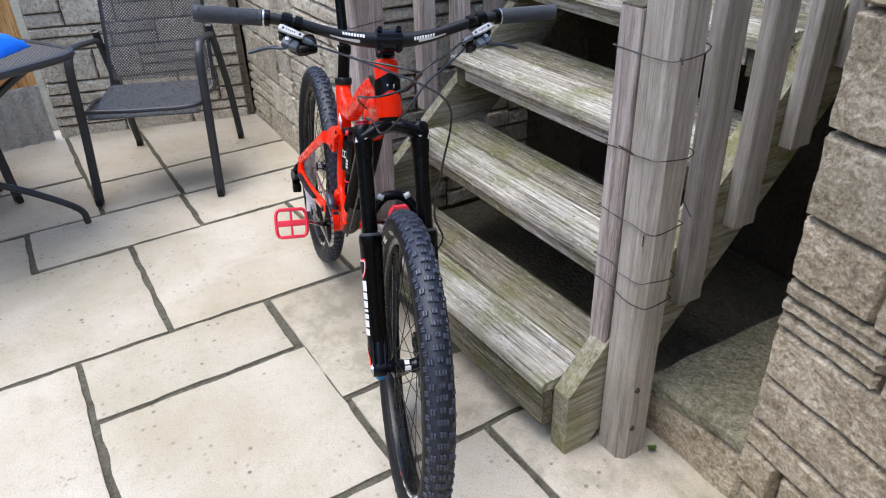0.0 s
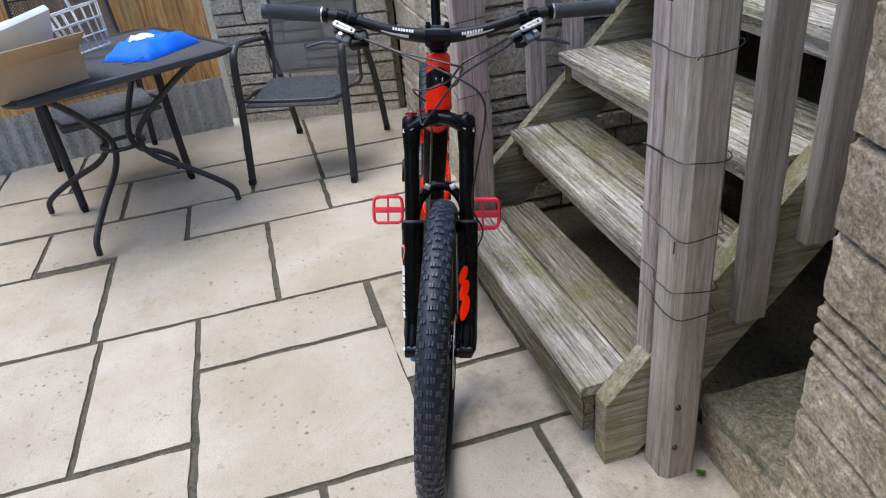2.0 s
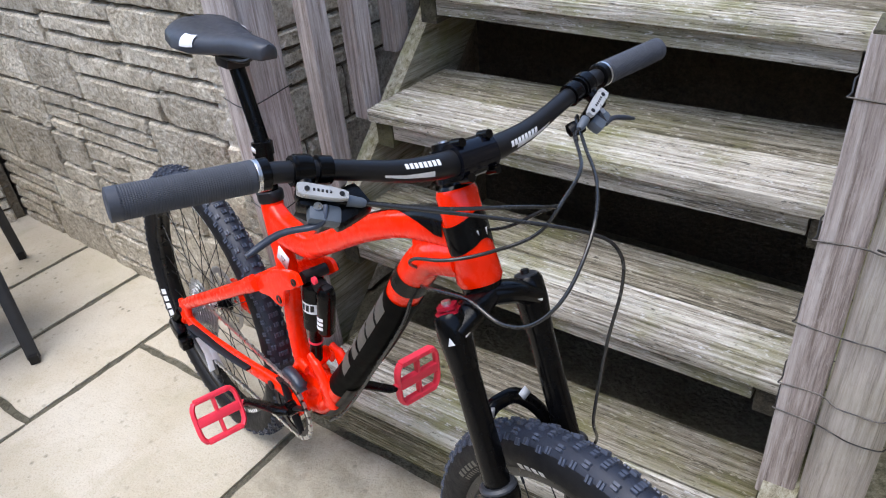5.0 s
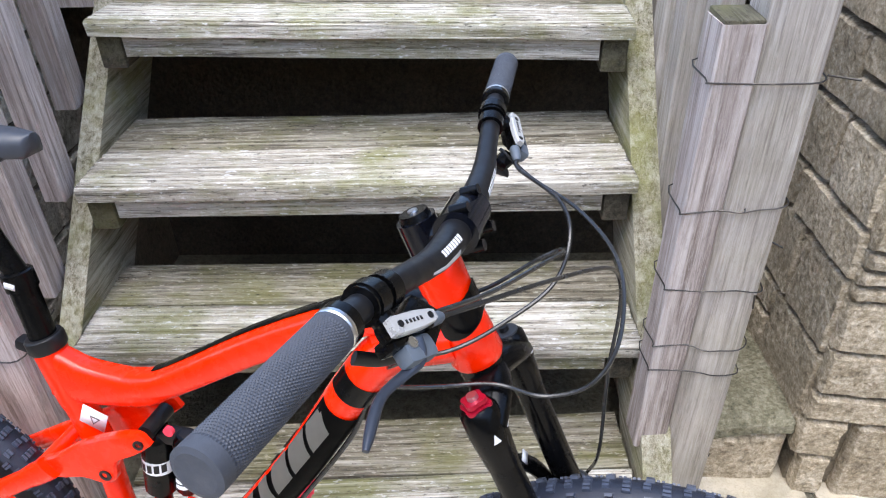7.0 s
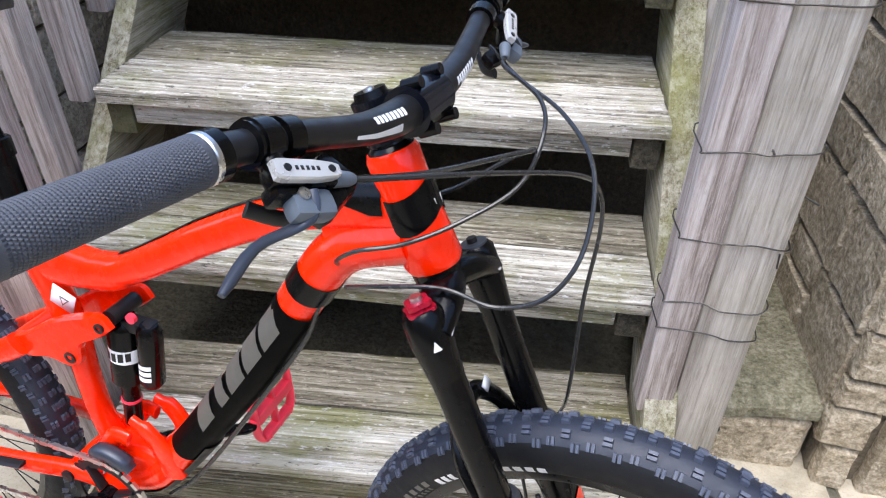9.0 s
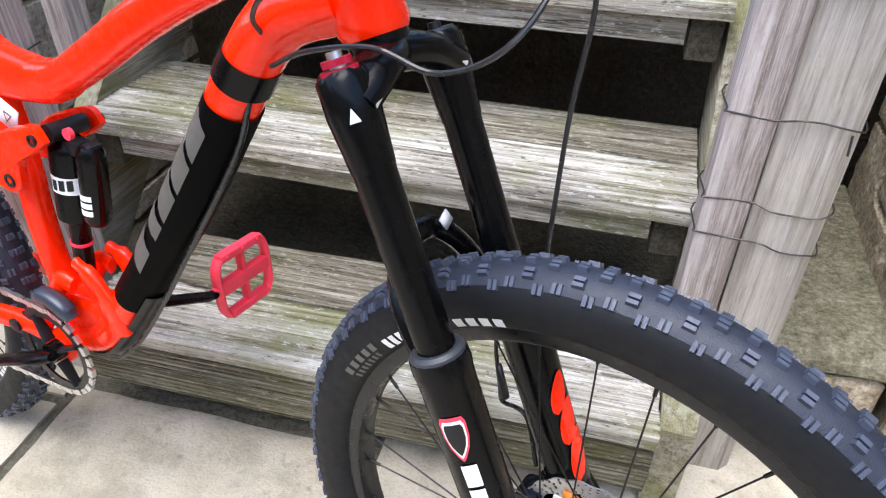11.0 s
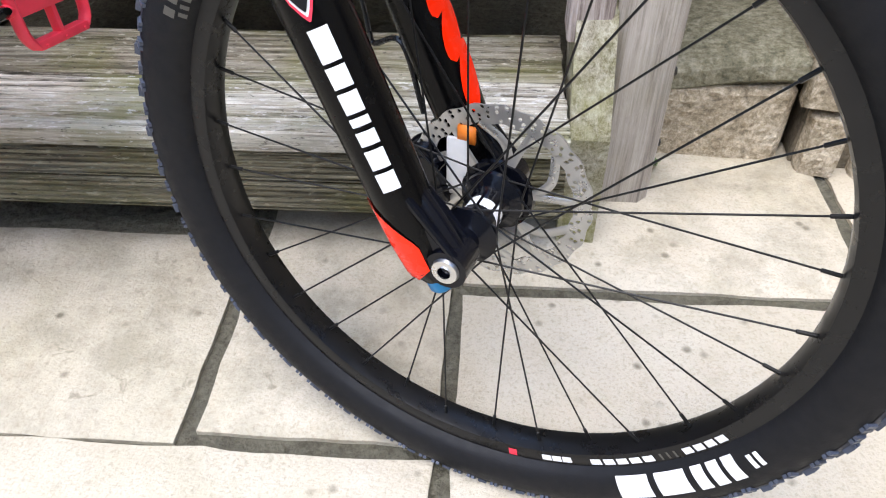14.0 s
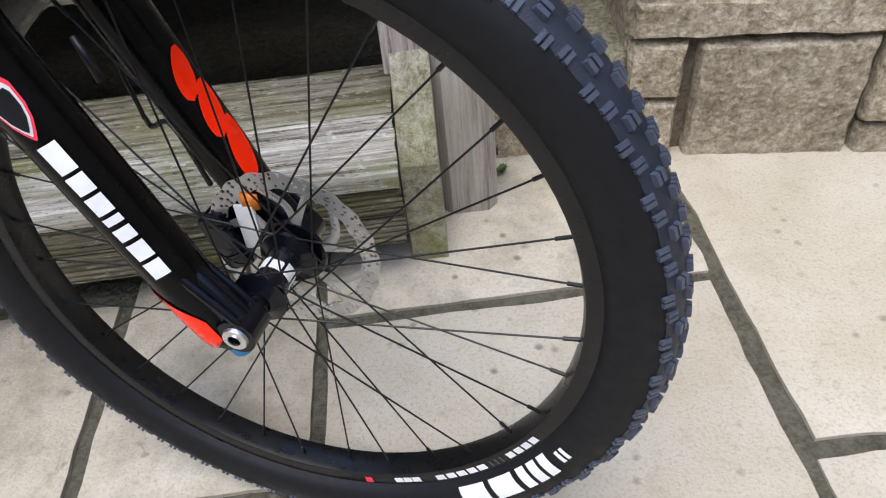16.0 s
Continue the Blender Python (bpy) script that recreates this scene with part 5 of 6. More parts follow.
def shield(scale, grow):
    """A pointed shield printed on the right leg."""
    vs = []
    for t, wide in ((0.0, 0.8), (0.12, 1.0), (0.45, 0.95), (0.7, 0.7), (0.9, 0.3), (1.0, 0.05)):
        d = 0.303 + (t - 0.5) * 0.044 * scale
        for k in range(7):
            a = 1.15 + (k / 3 - 1) * 0.46 * wide * scale
            vs.append(LEG_TOP[-1] - AXIS * d + FWD * ((0.0246 + grow) * math.cos(a)) - Vector((0, (0.0246 + grow) * math.sin(a), 0)))
    return Mesh().take(vs, [(7 * i + k, 7 * i + k + 1, 7 * i + 8 + k, 7 * i + 7 + k) for i in range(5) for k in range(6)])


part("leg_shield", steered(shield(1.0, 0.0012)), M_PEDAL, fork, "small red-edged shield")
part("leg_shield_border", steered(shield(0.84, 0.0016)), M_SILVER, fork, "pale inner border")
part("leg_shield_core", steered(shield(0.7, 0.002)), M_BLACK, fork, "black shield centre")
flash = Mesh()
fv = []
for i in range(15):
    t = i / 14
    d = 0.460 + 0.077 * t
    r = (0.0234 + (0.0225 - 0.0234) * t / 0.53 if t < 0.53 else 0.0225 - 0.0025 * (t - 0.53) / 0.38 if t < 0.91 else 0.020 - 0.004 * (t - 0.91) / 0.09) + 0.0012
    first = 2.45 - 1.35 * min(1.0, t / 0.55) ** 0.8 + 0.9 * max(0.0, t - 0.86) / 0.14
    for k in range(9):
        a = first + (3.3 - first) * k / 8
        fv.append(LEG_TOP[-1] - AXIS * d + FWD * (r * math.cos(a)) - Vector((0, r * math.sin(a), 0)))
flash.take(fv, [(9 * i + k, 9 * i + k + 1, 9 * i + 10 + k, 9 * i + 9 + k) for i in range(14) for k in range(8)])
part("leg_flash", steered(flash), M_RED, fork, "red flash at the foot of the leg")


def blob(d0, d1, a0, a1, slant):
    """One slanting red stroke of the print on the left leg."""
    vs = []
    for i in range(13):
        t = i / 12
        d = d0 + (d1 - d0) * t
        half = (a1 - a0) / 2 * math.sin(math.pi * min(1, max(0.02, t))) ** 0.45
        mid = (a0 + a1) / 2 + slant * (t - 0.5)
        for k in range(7):
            a = mid + half * (k / 3 - 1)
            vs.append(LEG_TOP[1] - AXIS * d + FWD * (0.0258 * math.cos(a)) + Vector((0, 0.0258 * math.sin(a), 0)))
    return Mesh().take(vs, [(7 * i + k, 7 * i + k + 1, 7 * i + 8 + k, 7 * i + 7 + k) for i in range(12) for k in range(6)])


for d0, d1, a0, a1 in ((0.330, 0.374, -0.72, 0.02), (0.362, 0.412, -0.68, 0.14), (0.398, 0.458, -0.64, 0.18)):
    part("leg_flash", steered(blob(d0, d1, a0, a1, -0.55)), M_RED, fork, "red printed swoosh on the leg")
for s in (-1, 1):
    tri = []
    for t in range(6):
        for q in (-1, -0.33, 0.33, 1):
            a = 0.85 + 0.2 * q * (t / 5)
            tri.append(LEG_TOP[s] - AXIS * (0.020 + 0.011 * t / 5) + FWD * (0.0225 * math.cos(a)) + Vector((0, s * 0.0225 * math.sin(a), 0)))
    mark = Mesh().take(tri, [(4 * t + q, 4 * t + q + 1, 4 * t + 5 + q, 4 * t + 4 + q) for t in range(5) for q in range(3)])
    part("crown_mark", steered(mark), M_SILVER, fork, "small silver triangle print")
cal = Mesh()
cc = FRONT + Vector((-0.066, 0.044, 0.002))
cal.box((0.03, 0.036, 0.062), Matrix.Translation(cc) @ pose(0, 0, 0, 0, -20), 0.008)
cal.tube([cc + Vector((0.0, -0.02, 0.01)), cc + Vector((0, 0.022, 0.01))], [0.013, 0.013], 14)
cal.box((0.04, 0.014, 0.02), Matrix.Translation(cc + Vector((0.015, 0.012, 0.04))) @ pose(0, 0, 0, 0, -20), 0.005)
caliper = part("brake_caliper", steered(cal), M_POLISH, bike, "black disc brake caliper")
part("pad_tab", steered(Mesh().box((0.016, 0.003, 0.016), Matrix.Translation(cc + Vector((0.036, -0.008, 0.048))))), M_ORANGE, caliper, "orange pad tab")
part("pad_plate", steered(Mesh().box((0.02, 0.004, 0.05), Matrix.Translation(cc + Vector((0.028, -0.008, 0.018))), 0.0015)), M_SILVER, caliper, "silver pad plate")

# cockpit, set a little straighter than the wheel
BAR_TOP = Vector((-0.046, 0, 0.993))
BAR_TURN = Matrix.Translation(BAR_TOP) @ Matrix.Rotation(radians(-3.6), 4, AXIS) @ Matrix.Translation(-BAR_TOP)


def barred(mesh):
    mesh.v = [tuple(BAR_TURN @ Vector(p)) for p in mesh.v]
    return mesh


STEM_Z = BAR_TOP - AXIS * 0.03
BAR = STEM_Z + FWD * 0.045 + AXIS * 0.008
stem_m = Mesh().tube([BAR_TOP - AXIS * 0.064, BAR_TOP - AXIS * 0.048, BAR_TOP - AXIS * 0.047, BAR_TOP - AXIS * 0.006], [0.019, 0.0175, 0.0205, 0.0205], 20)
stem_m.tube([STEM_Z, STEM_Z + FWD * 0.035], [(0.017, 0.017), (0.019, 0.018)], 14)
stem_m.tube([BAR + Vector((0, -0.027, 0)), BAR + Vector((0, 0.027, 0))], [0.0225, 0.0225], 20)
stem = part("stem", barred(stem_m), M_POLISH, bike, "short black alloy stem", angle=50)
part("headset_cover", barred(Mesh().tube([BAR_TOP - AXIS * d for d in (0.05, 0.054, 0.062, 0.0655)], [0.0185, 0.0225, 0.0245, 0.0255], 24)), M_BLACKGLOSS, stem, "glossy black headset cover")
part("top_cap", barred(Mesh().tube([BAR_TOP - AXIS * 0.006, BAR_TOP + AXIS * 0.001], [0.0165, 0.015], 20)), M_BLACKGLOSS, stem)
part("cap_bolt", barred(Mesh().tube([BAR_TOP, BAR_TOP + AXIS * 0.003], [0.0055, 0.005], 12)), M_ALLOY, stem)
for y in (-0.02, 0.02):
    for z in (-1, 1):
        c = BAR + Vector((0, y, 0)) + AXIS * (0.0205 * z) + FWD * 0.006
        part("clamp_bolt", barred(Mesh().tube([c - FWD * 0.004, c + FWD * 0.014], [0.006, 0.0055], 10)), M_BLACKGLOSS, stem)


BARREL = {}


def bar_at(y):
    """Centre of the handlebar at a distance from its middle: rise, and sweep back."""
    a = abs(y)
    t = min(1.0, max(0.0, (a - 0.015) / 0.235))
    t = t * t * (3 - 2 * t)
    rest = max(0.0, a - 0.1)
    return BAR + Vector((-0.006 * t - 0.105 * rest, y, 0.036 * t + 0.05 * rest))


ys = [-0.38, -0.3, -0.23, -0.17, -0.14, -0.115, -0.09, -0.065, -0.045, -0.025, 0, 0.025, 0.045, 0.065, 0.09, 0.115, 0.14, 0.17, 0.23, 0.3, 0.38]
bar = part("handlebar", barred(Mesh().tube([bar_at(y) for y in ys], [0.0111 + 0.0048 * max(0, 1 - max(0, abs(y) - 0.03) / 0.1) for y in ys], 18)), M_BLACK, bike, "black riser handlebar")
for s in (-1, 1):
    a, b = bar_at(s * 0.252), bar_at(s * 0.383)
    vs, n, k = [], 96, 118
    d = (b - a).normalized()
    e1 = d.cross(Vector((0, 0, 1))).normalized()
    e2 = e1.cross(d)
    for i in range(k + 1):
        for j in range(n):
            fl = 0.0035 if i == k or i == 0 else 0.0
            kn = (0.0006 if i % 2 == 0 and j % 2 == (i // 2) % 2 else -0.0003) if 5 < i < k - 9 else 0.0004
            r = 0.0157 + kn - fl
            q = 2 * math.pi * j / n
            vs.append(a.lerp(b, i / k) + e1 * (r * math.cos(q)) + e2 * (r * math.sin(q)))
    g = Mesh().take(vs, [(i * n + j, i * n + (j + 1) % n, (i + 1) * n + (j + 1) % n, (i + 1) * n + j) for i in range(k) for j in range(n)] + [tuple(range(n))[::-1], tuple(k * n + j for j in range(n))])
    part("grip", barred(g), M_GRIP, bar, "knurled dark grey rubber grip", angle=12)
    part("grip_collar", barred(Mesh().tube([bar_at(s * y) for y in (0.238, 0.239, 0.2475, 0.248)], [0.0145, 0.0163, 0.0163, 0.015], 24)), M_BLACKGLOSS, bar, "black grip clamp")
    part("grip_ring", barred(Mesh().tube([bar_at(s * y) for y in (0.2475, 0.248, 0.251, 0.252)], [0.0152, 0.0164, 0.0164, 0.0155], 24)), M_ALLOY, bar, "thin silver lock ring")
    # brake lever
    c = bar_at(s * 0.208)
    lev = Mesh().tube([bar_at(s * 0.196), bar_at(s * 0.216)], [0.0155, 0.0155], 16)
    ax = (bar_at(s * 0.12) - bar_at(s * 0.22)).normalized()
    f = Vector((0.75, 0, -0.66)).normalized()
    nrm = Vector((0.66, 0, 0.75))
    m0 = c + f * 0.028 - ax * 0.004
    ax = (ax * 0.95 + f * 0.24 + nrm * 0.06).normalized()
    tip = Matrix((ax, nrm.cross(ax), nrm)).transposed().to_4x4()
    lev.tube([c + f * 0.010, m0], [0.0095, 0.009], 12)
    lev.tube([bar_at(s * 0.2), bar_at(s * 0.212)], [0.0168, 0.0168], 18)
    lev.box((0.052, 0.015, 0.014), Matrix.Translation(m0 + ax * 0.014) @ tip, 0.004)
    lev.box((0.024, 0.012, 0.02), Matrix.Translation(m0 + f * 0.008 - nrm * 0.008) @ tip, 0.004)
    brake = part("brake_lever", barred(lev), M_BLACKGLOSS, bar, "black brake lever body with silver reservoir")
    part("hose_nut", barred(Mesh().tube([m0 + ax * d for d in (0.038, 0.042, 0.056, 0.06)], [0.006, 0.0062, 0.0052, 0.0035], 12)), M_POD, brake, "grey rubber hose cover")
    BARREL[s] = [m0 + ax * 0.058, m0 + ax * 0.075]
    lid = Mesh()
    wide = ((-0.012, 0.006), (-0.007, 0.0076), (0.02, 0.0074), (0.034, 0.0058), (0.039, 0.004))
    lid.take([m0 + ax * x + nrm.cross(ax) * (e * w) + nrm * h for h, q in ((0.006, 1.0), (0.0105, 1.0), (0.0122, 0.86)) for x, w in wide for e in (-q, q)],
             [(10 * g + 2 * i + j, 10 * g + 2 * i + 2 + j, 10 * g + 12 + 2 * i + j, 10 * g + 10 + 2 * i + j) for g in (0, 1) for i in range(4) for j in (0, 1)]
             + [(20 + 2 * i, 22 + 2 * i, 23 + 2 * i, 21 + 2 * i) for i in range(4)] + [(10 * g + e, 10 * g + e + 1, 10 * g + e + 11, 10 * g + e + 10) for g in (0, 1) for e in (0, 8)])
    part("reservoir_lid", barred(lid), M_LID, brake, "polished silver reservoir lid", angle=20)
    for d in (-0.003, 0.032):
        part("lid_screw", barred(Mesh().tube([m0 + nrm * 0.011 + ax * d, m0 + nrm * 0.0132 + ax * d], [0.003, 0.0026], 12)), M_BLACK, brake)
    for k in range(5):
        part("lid_print", barred(Mesh().box((0.0022, 0.003, 0.0004), Matrix.Translation(m0 + ax * (0.004 + 0.0042 * k) + nrm * 0.0124) @ tip)), M_BLACK, brake, "small dark printed bar")
    part("lever_pod", barred(Mesh().box((0.034, 0.02, 0.017), Matrix.Translation(m0 + f * 0.019 + ax * 0.01 - nrm * 0.007) @ tip, 0.006)), M_POD, brake, "blue-grey lever housing")
    part("lever_pivot", barred(Mesh().tube([m0 + f * 0.014 - nrm * 0.012 + ax * 0.004, m0 + f * 0.014 + nrm * 0.003 + ax * 0.004], [0.0045, 0.0045], 12)), M_ALLOY, brake, "steel pivot pin")
    blade = Mesh().tube(bez([m0 + f * 0.010 + ax * 0.012, m0 + f * 0.026 + ax * 0.004 - nrm * 0.006, (0.019, s * 0.218, 0.982), (0.010, s * 0.248, 0.981), (0.014, s * 0.286, 0.972)], 4),
                        [(0.0034, 0.0068), (0.0036, 0.0072), (0.0036, 0.0072), (0.0034, 0.0069), (0.0033, 0.0064), (0.0032, 0.0059), (0.003, 0.0053), (0.0029, 0.0048), (0.0028, 0.0044), (0.0028, 0.0042), (0.0028, 0.004), (0.0028, 0.004), (0.003, 0.004), (0.0033, 0.0043), (0.0034, 0.0043), (0.0033, 0.0039), (0.002, 0.0024)], 12, up=(1, 0, 0))
    part("lever_blade", barred(blade), M_LEVER, brake, "dark blue-grey one-finger lever blade")
    sh = Mesh().tube([bar_at(s * 0.176), bar_at(s * 0.19)], [0.015, 0.015], 16)
    sh.box((0.036, 0.046, 0.026) if s < 0 else (0.02, 0.026, 0.016), Matrix.Translation(bar_at(s * 0.172) + Vector((0.018, 0, -0.036))) @ pose(0, 0, 0, 12, 35, s * -10), 0.009)
    shifter = part("shifter" if s < 0 else "dropper_lever", barred(sh), M_BLACKGLOSS, bar, "black shifter pod under the bar" if s < 0 else "small black dropper lever")
    paddle = Mesh().tube(bez([bar_at(s * 0.17) + Vector((0.022, 0, -0.05)), bar_at(s * 0.19) + Vector((0.004, 0, -0.058)), bar_at(s * 0.212) + Vector((-0.01, 0, -0.048))], 4), [(0.006, 0.003)] * 9, 8)
    part("paddle", barred(paddle), M_BLACK, shifter, "black thumb paddle")
    pr = Mesh()
    for k in range(8):
        y0 = s * (0.052 + 0.0058 * k)
        vs = []
        for yy in (y0, y0 + s * 0.0042):
            rr = 0.0111 + 0.0048 * max(0, 1 - max(0, abs(yy) - 0.03) / 0.1) + 0.0005
            for t in range(4):
                a2 = radians((28 if s < 0 else 2) + 9 * t)
                vs.append(bar_at(yy) + Vector((rr * math.cos(a2), 0, rr * math.sin(a2))))
        pr.take(vs, [(t, t + 1, 4 + t + 1, 4 + t) for t in range(3)])
    stripe = Mesh()
    sv = []
    for q in range(9):
        yq = s * (0.062 + 0.0075 * q)
        rr = 0.0111 + 0.0048 * max(0, 1 - max(0, abs(yq) - 0.03) / 0.1) + 0.0005
        for t in range(4):
            a2 = radians(-20 + (9 - 0.5 * q) * t)
            sv.append(bar_at(yq) + Vector((rr * math.cos(a2), 0, rr * math.sin(a2))))
    stripe.take(sv, [(4 * q + t, 4 * q + t + 1, 4 * q + t + 5, 4 * q + t + 4) for q in range(8) for t in range(3)])
    part("bar_stripe", barred(stripe), M_SILVER, bar, "pale printed stripe along the bar")
    part("bar_print", barred(pr), M_WHITE, bar, "row of small white printed bars")

# cables
hose_r, hose_l = BARREL[-1], BARREL[1]
CABLES = [
    ("brake_hose", [*hose_r, (0.09, -0.035, 0.957), (0.14, 0.06, 0.925), (0.157, 0.094, 0.895), (0.163, 0.098, 0.85), (0.16, 0.086, 0.77), (0.163, 0.072, 0.66), (0.152, 0.097, 0.59), (0.118, 0.085, 0.52), (0.135, 0.07, 0.45)], "black front brake hose"),
    ("brake_hose", [*hose_l, (0.085, 0.1, 0.976), (0.103, 0.055, 0.957), (0.092, 0.024, 0.917), (0.048, -0.015, 0.887), (0.01, -0.045, 0.872), (-0.03, -0.06, 0.862), (-0.058, -0.05, 0.838), (-0.07, -0.026, 0.815)], "black rear brake hose looping to the frame"),
    ("dropper_cable", [(0.004, 0.178, 0.996), (0.046, 0.15, 0.977), (0.11, 0.1, 0.965), (0.155, 0.045, 0.94), (0.165, 0.0, 0.885), (0.145, -0.028, 0.845), (0.1, -0.036, 0.824), (0.05, -0.043, 0.834), (-0.01, -0.047, 0.82), (-0.06, -0.032, 0.795)], "black dropper post cable in a wide loop"),
    ("gear_cable", [(0.015, -0.15, 0.985), (0.05, -0.08, 0.968), (0.085, 0.0, 0.957), (0.099, 0.035, 0.951), (0.094, 0.052, 0.944), (0.07, 0.05, 0.928), (0.02, 0.042, 0.89), (-0.04, 0.03, 0.865)], "black gear cable doubling back to the frame"),
]
for name, pts, label in CABLES:
    p = bez(pts, 8)
    part(name, barred(Mesh().tube(p, 0.0023, 8)), M_CABLE, bike, label)
part("brake_hose", barred(Mesh().tube(bez([tuple(cc + Vector((-0.01, 0.01, 0.05))), tuple(cc + Vector((-0.03, 0.012, 0.11))), (0.14, 0.07, 0.44), (0.135, 0.07, 0.45)], 6), 0.0026, 8)), M_CABLE, bike, "black hose down the fork leg")


# ---- patio furniture ----
def mesh_panel(me, w, h, pitch, r, m):
    """Expanded-metal panel: crossing thin strands, clipped to a rectangle."""
    span = w + h
    k = int(span / pitch)
    for sgn in (1, -1):
        for i in range(-k, k):
            c = i * pitch
            pts = []
            a0, a1 = max(-w / 2, (-h / 2 - c) * sgn if sgn > 0 else (c - h / 2)), min(w / 2, (h / 2 - c) if sgn > 0 else (c + h / 2))
            if a1 - a0 < pitch:
                continue
            me.tube([(a0, sgn * a0 + c, 0), (a1, sgn * a1 + c, 0)], [r, r], 4, caps=False, up=(0, 0, 1), m=m)


def patio_chair(m):
    """Steel armchair with mesh seat and back; x forward."""
    ch = thing("patio_chair", m, "charcoal steel patio armchair with expanded-mesh seat and back", "chair", "patio chairs")
    for s in (-1, 1):
        y = s * 0.26
        part("front_leg", Mesh().tube(bez([(0.0, y, 0.012), (-0.06, y, 0.3), (-0.10, y * 1.01, 0.54), (-0.135, y * 1.01, 0.615), (-0.2, y, 0.635), (-0.46, y * 0.97, 0.6)], 6), [(0.012, 0.019)] * 31, 10), M_STEEL_DARK, ch, "flat-oval leg and arm")
        part("rear_leg", Mesh().tube(bez([(-0.70, y, 0.012), (-0.62, y, 0.3), (-0.49, y * 0.97, 0.6), (-0.47, y * 0.96, 0.64)], 6), [(0.011, 0.017)] * 19, 10), M_STEEL_DARK, ch)
        part("foot_cap", Mesh().box((0.036, 0.028, 0.03), bevel=0.004), M_BLACK, ch, "black rubber foot", pose(0.002, y, 0.016))
        part("foot_cap", Mesh().box((0.036, 0.028, 0.03), bevel=0.004), M_BLACK, ch, "black rubber foot", pose(-0.70, y, 0.016))
    outline = bez([(-0.04, -0.22, 0.405), (-0.03, 0.0, 0.402), (-0.04, 0.22, 0.405), (-0.2, 0.235, 0.40), (-0.42, 0.235, 0.37), (-0.47, 0.23, 0.45), (-0.56, 0.225, 0.75), (-0.60, 0.215, 0.92), (-0.615, 0.17, 0.965), (-0.625, 0.0, 0.985), (-0.615, -0.17, 0.965), (-0.60, -0.215, 0.92), (-0.56, -0.225, 0.75), (-0.47, -0.23, 0.45), (-0.42, -0.235, 0.37), (-0.2, -0.235, 0.40)], 5)
    part("seat_frame", Mesh().tube(outline, 0.009, 8, closed=True), M_STEEL_DARK, ch)
    seat = Mesh()
    mesh_panel(seat, 0.38, 0.46, 0.014, 0.0022, pose(-0.23, 0, 0.39, 0, 4.5, 0))
    tagged(part("seat", seat, M_SEAT, ch, "expanded-mesh seat", smooth=False), kind="stuff")
    part("seat_pan", Mesh().box((0.36, 0.45, 0.003), pose(-0.225, 0, 0.384, 0, 4.5)), M_SEAT, ch)
    back = Mesh()
    mesh_panel(back, 0.50, 0.44, 0.014, 0.0022, pose(-0.525, 0, 0.655, 0, -107.5, 0))
    tagged(part("backrest", back, M_SEAT, ch, "expanded-mesh backrest", smooth=False), kind="stuff")
    orn = Mesh()
    orn.tube([(-0.598, -0.215, 0.9), (-0.598, 0.215, 0.9)], [0.005, 0.005], 6)
    for s in (-1, 1):
        for k, (c, r) in enumerate(((0.06, 0.03), (0.12, 0.025))):
            orn.tube(bez([(-0.607, s * (c + r * math.cos(a) * (1 - a / 9)), 0.935 + r * math.sin(a) * (1 - a / 9)) for a in [0.6 * i for i in range(9)]], 3), 0.004, 6)
    for dy, dz in ((0, 0), (0.016, 0.008), (-0.016, 0.008), (0, 0.018), (0.01, -0.012), (-0.01, -0.012)):
        orn.lathe([(0, -0.009), (0.007, -0.006), (0.009, 0), (0.007, 0.006), (0, 0.009)], 8, pose(-0.606, dy, 0.938 + dz))
    part("scroll_ornament", orn, M_STEEL_DARK, ch, "cast scroll and berry ornament")
    return ch


patio_chair(pose(-2.63, 0.548, 0, 0, 0, -23))
second = patio_chair(pose(-2.875, -0.245, 0, 0, 0, 21))
tagged(second, "charcoal steel patio armchair pushed under the mesh table")

table = thing("patio_table", pose(-2.68, -0.2, 0, 0, 0, 29), "square charcoal steel patio table with mesh top and curved legs", "table")
L, R, Z = 0.88, 0.1, 0.70
rim = []
for cx, cy, a0 in ((1, 1, 0), (-1, 1, 90), (-1, -1, 180), (1, -1, 270)):
    for k in range(7):
        a = radians(a0 + 15 * k)
        rim.append((cx * (L / 2 - R) + R * math.cos(a), cy * (L / 2 - R) + R * math.sin(a), Z))
part("rim", Mesh().tube(rim, [(0.016, 0.016)] * len(rim), 8, closed=True, up=(0, 0, 1)), M_STEEL_DARK, table)
topm = Mesh()
mesh_panel(topm, L - 0.03, L - 0.03, 0.018, 0.0036, pose(0, 0, Z + 0.006))
tagged(part("tabletop", topm, M_MESH, table, "expanded-mesh top", smooth=False), kind="stuff")
for k in range(4):
    a = radians(45 + 90 * k)
    c, s = math.cos(a), math.sin(a)
    part("leg", Mesh().tube(bez([(0.46 * c, 0.46 * s, 0.012), (0.44 * c, 0.44 * s, 0.08), (0.30 * c, 0.30 * s, 0.17), (0.14 * c, 0.14 * s, 0.25), (0.08 * c, 0.08 * s, 0.33), (0.12 * c, 0.12 * s, 0.42), (0.29 * c, 0.29 * s, 0.57), (0.46 * c, 0.46 * s, 0.687)], 6), 0.0135, 10), M_STEEL_DARK, table, "curved steel leg")
part("leg_ring", Mesh().tube([(0.09 * math.cos(radians(15 * k)), 0.09 * math.sin(radians(15 * k)), 0.33) for k in range(24)], [0.01] * 24, 8, closed=True, up=(0, 0, 1)), M_STEEL_DARK, table)

TOP = Z + 0.0092
bag = thing("drawstring_bag", pose(-2.66, 0.05, TOP, 0, 0, -38), "bright blue drawstring bag lying on the mesh table", "bag")


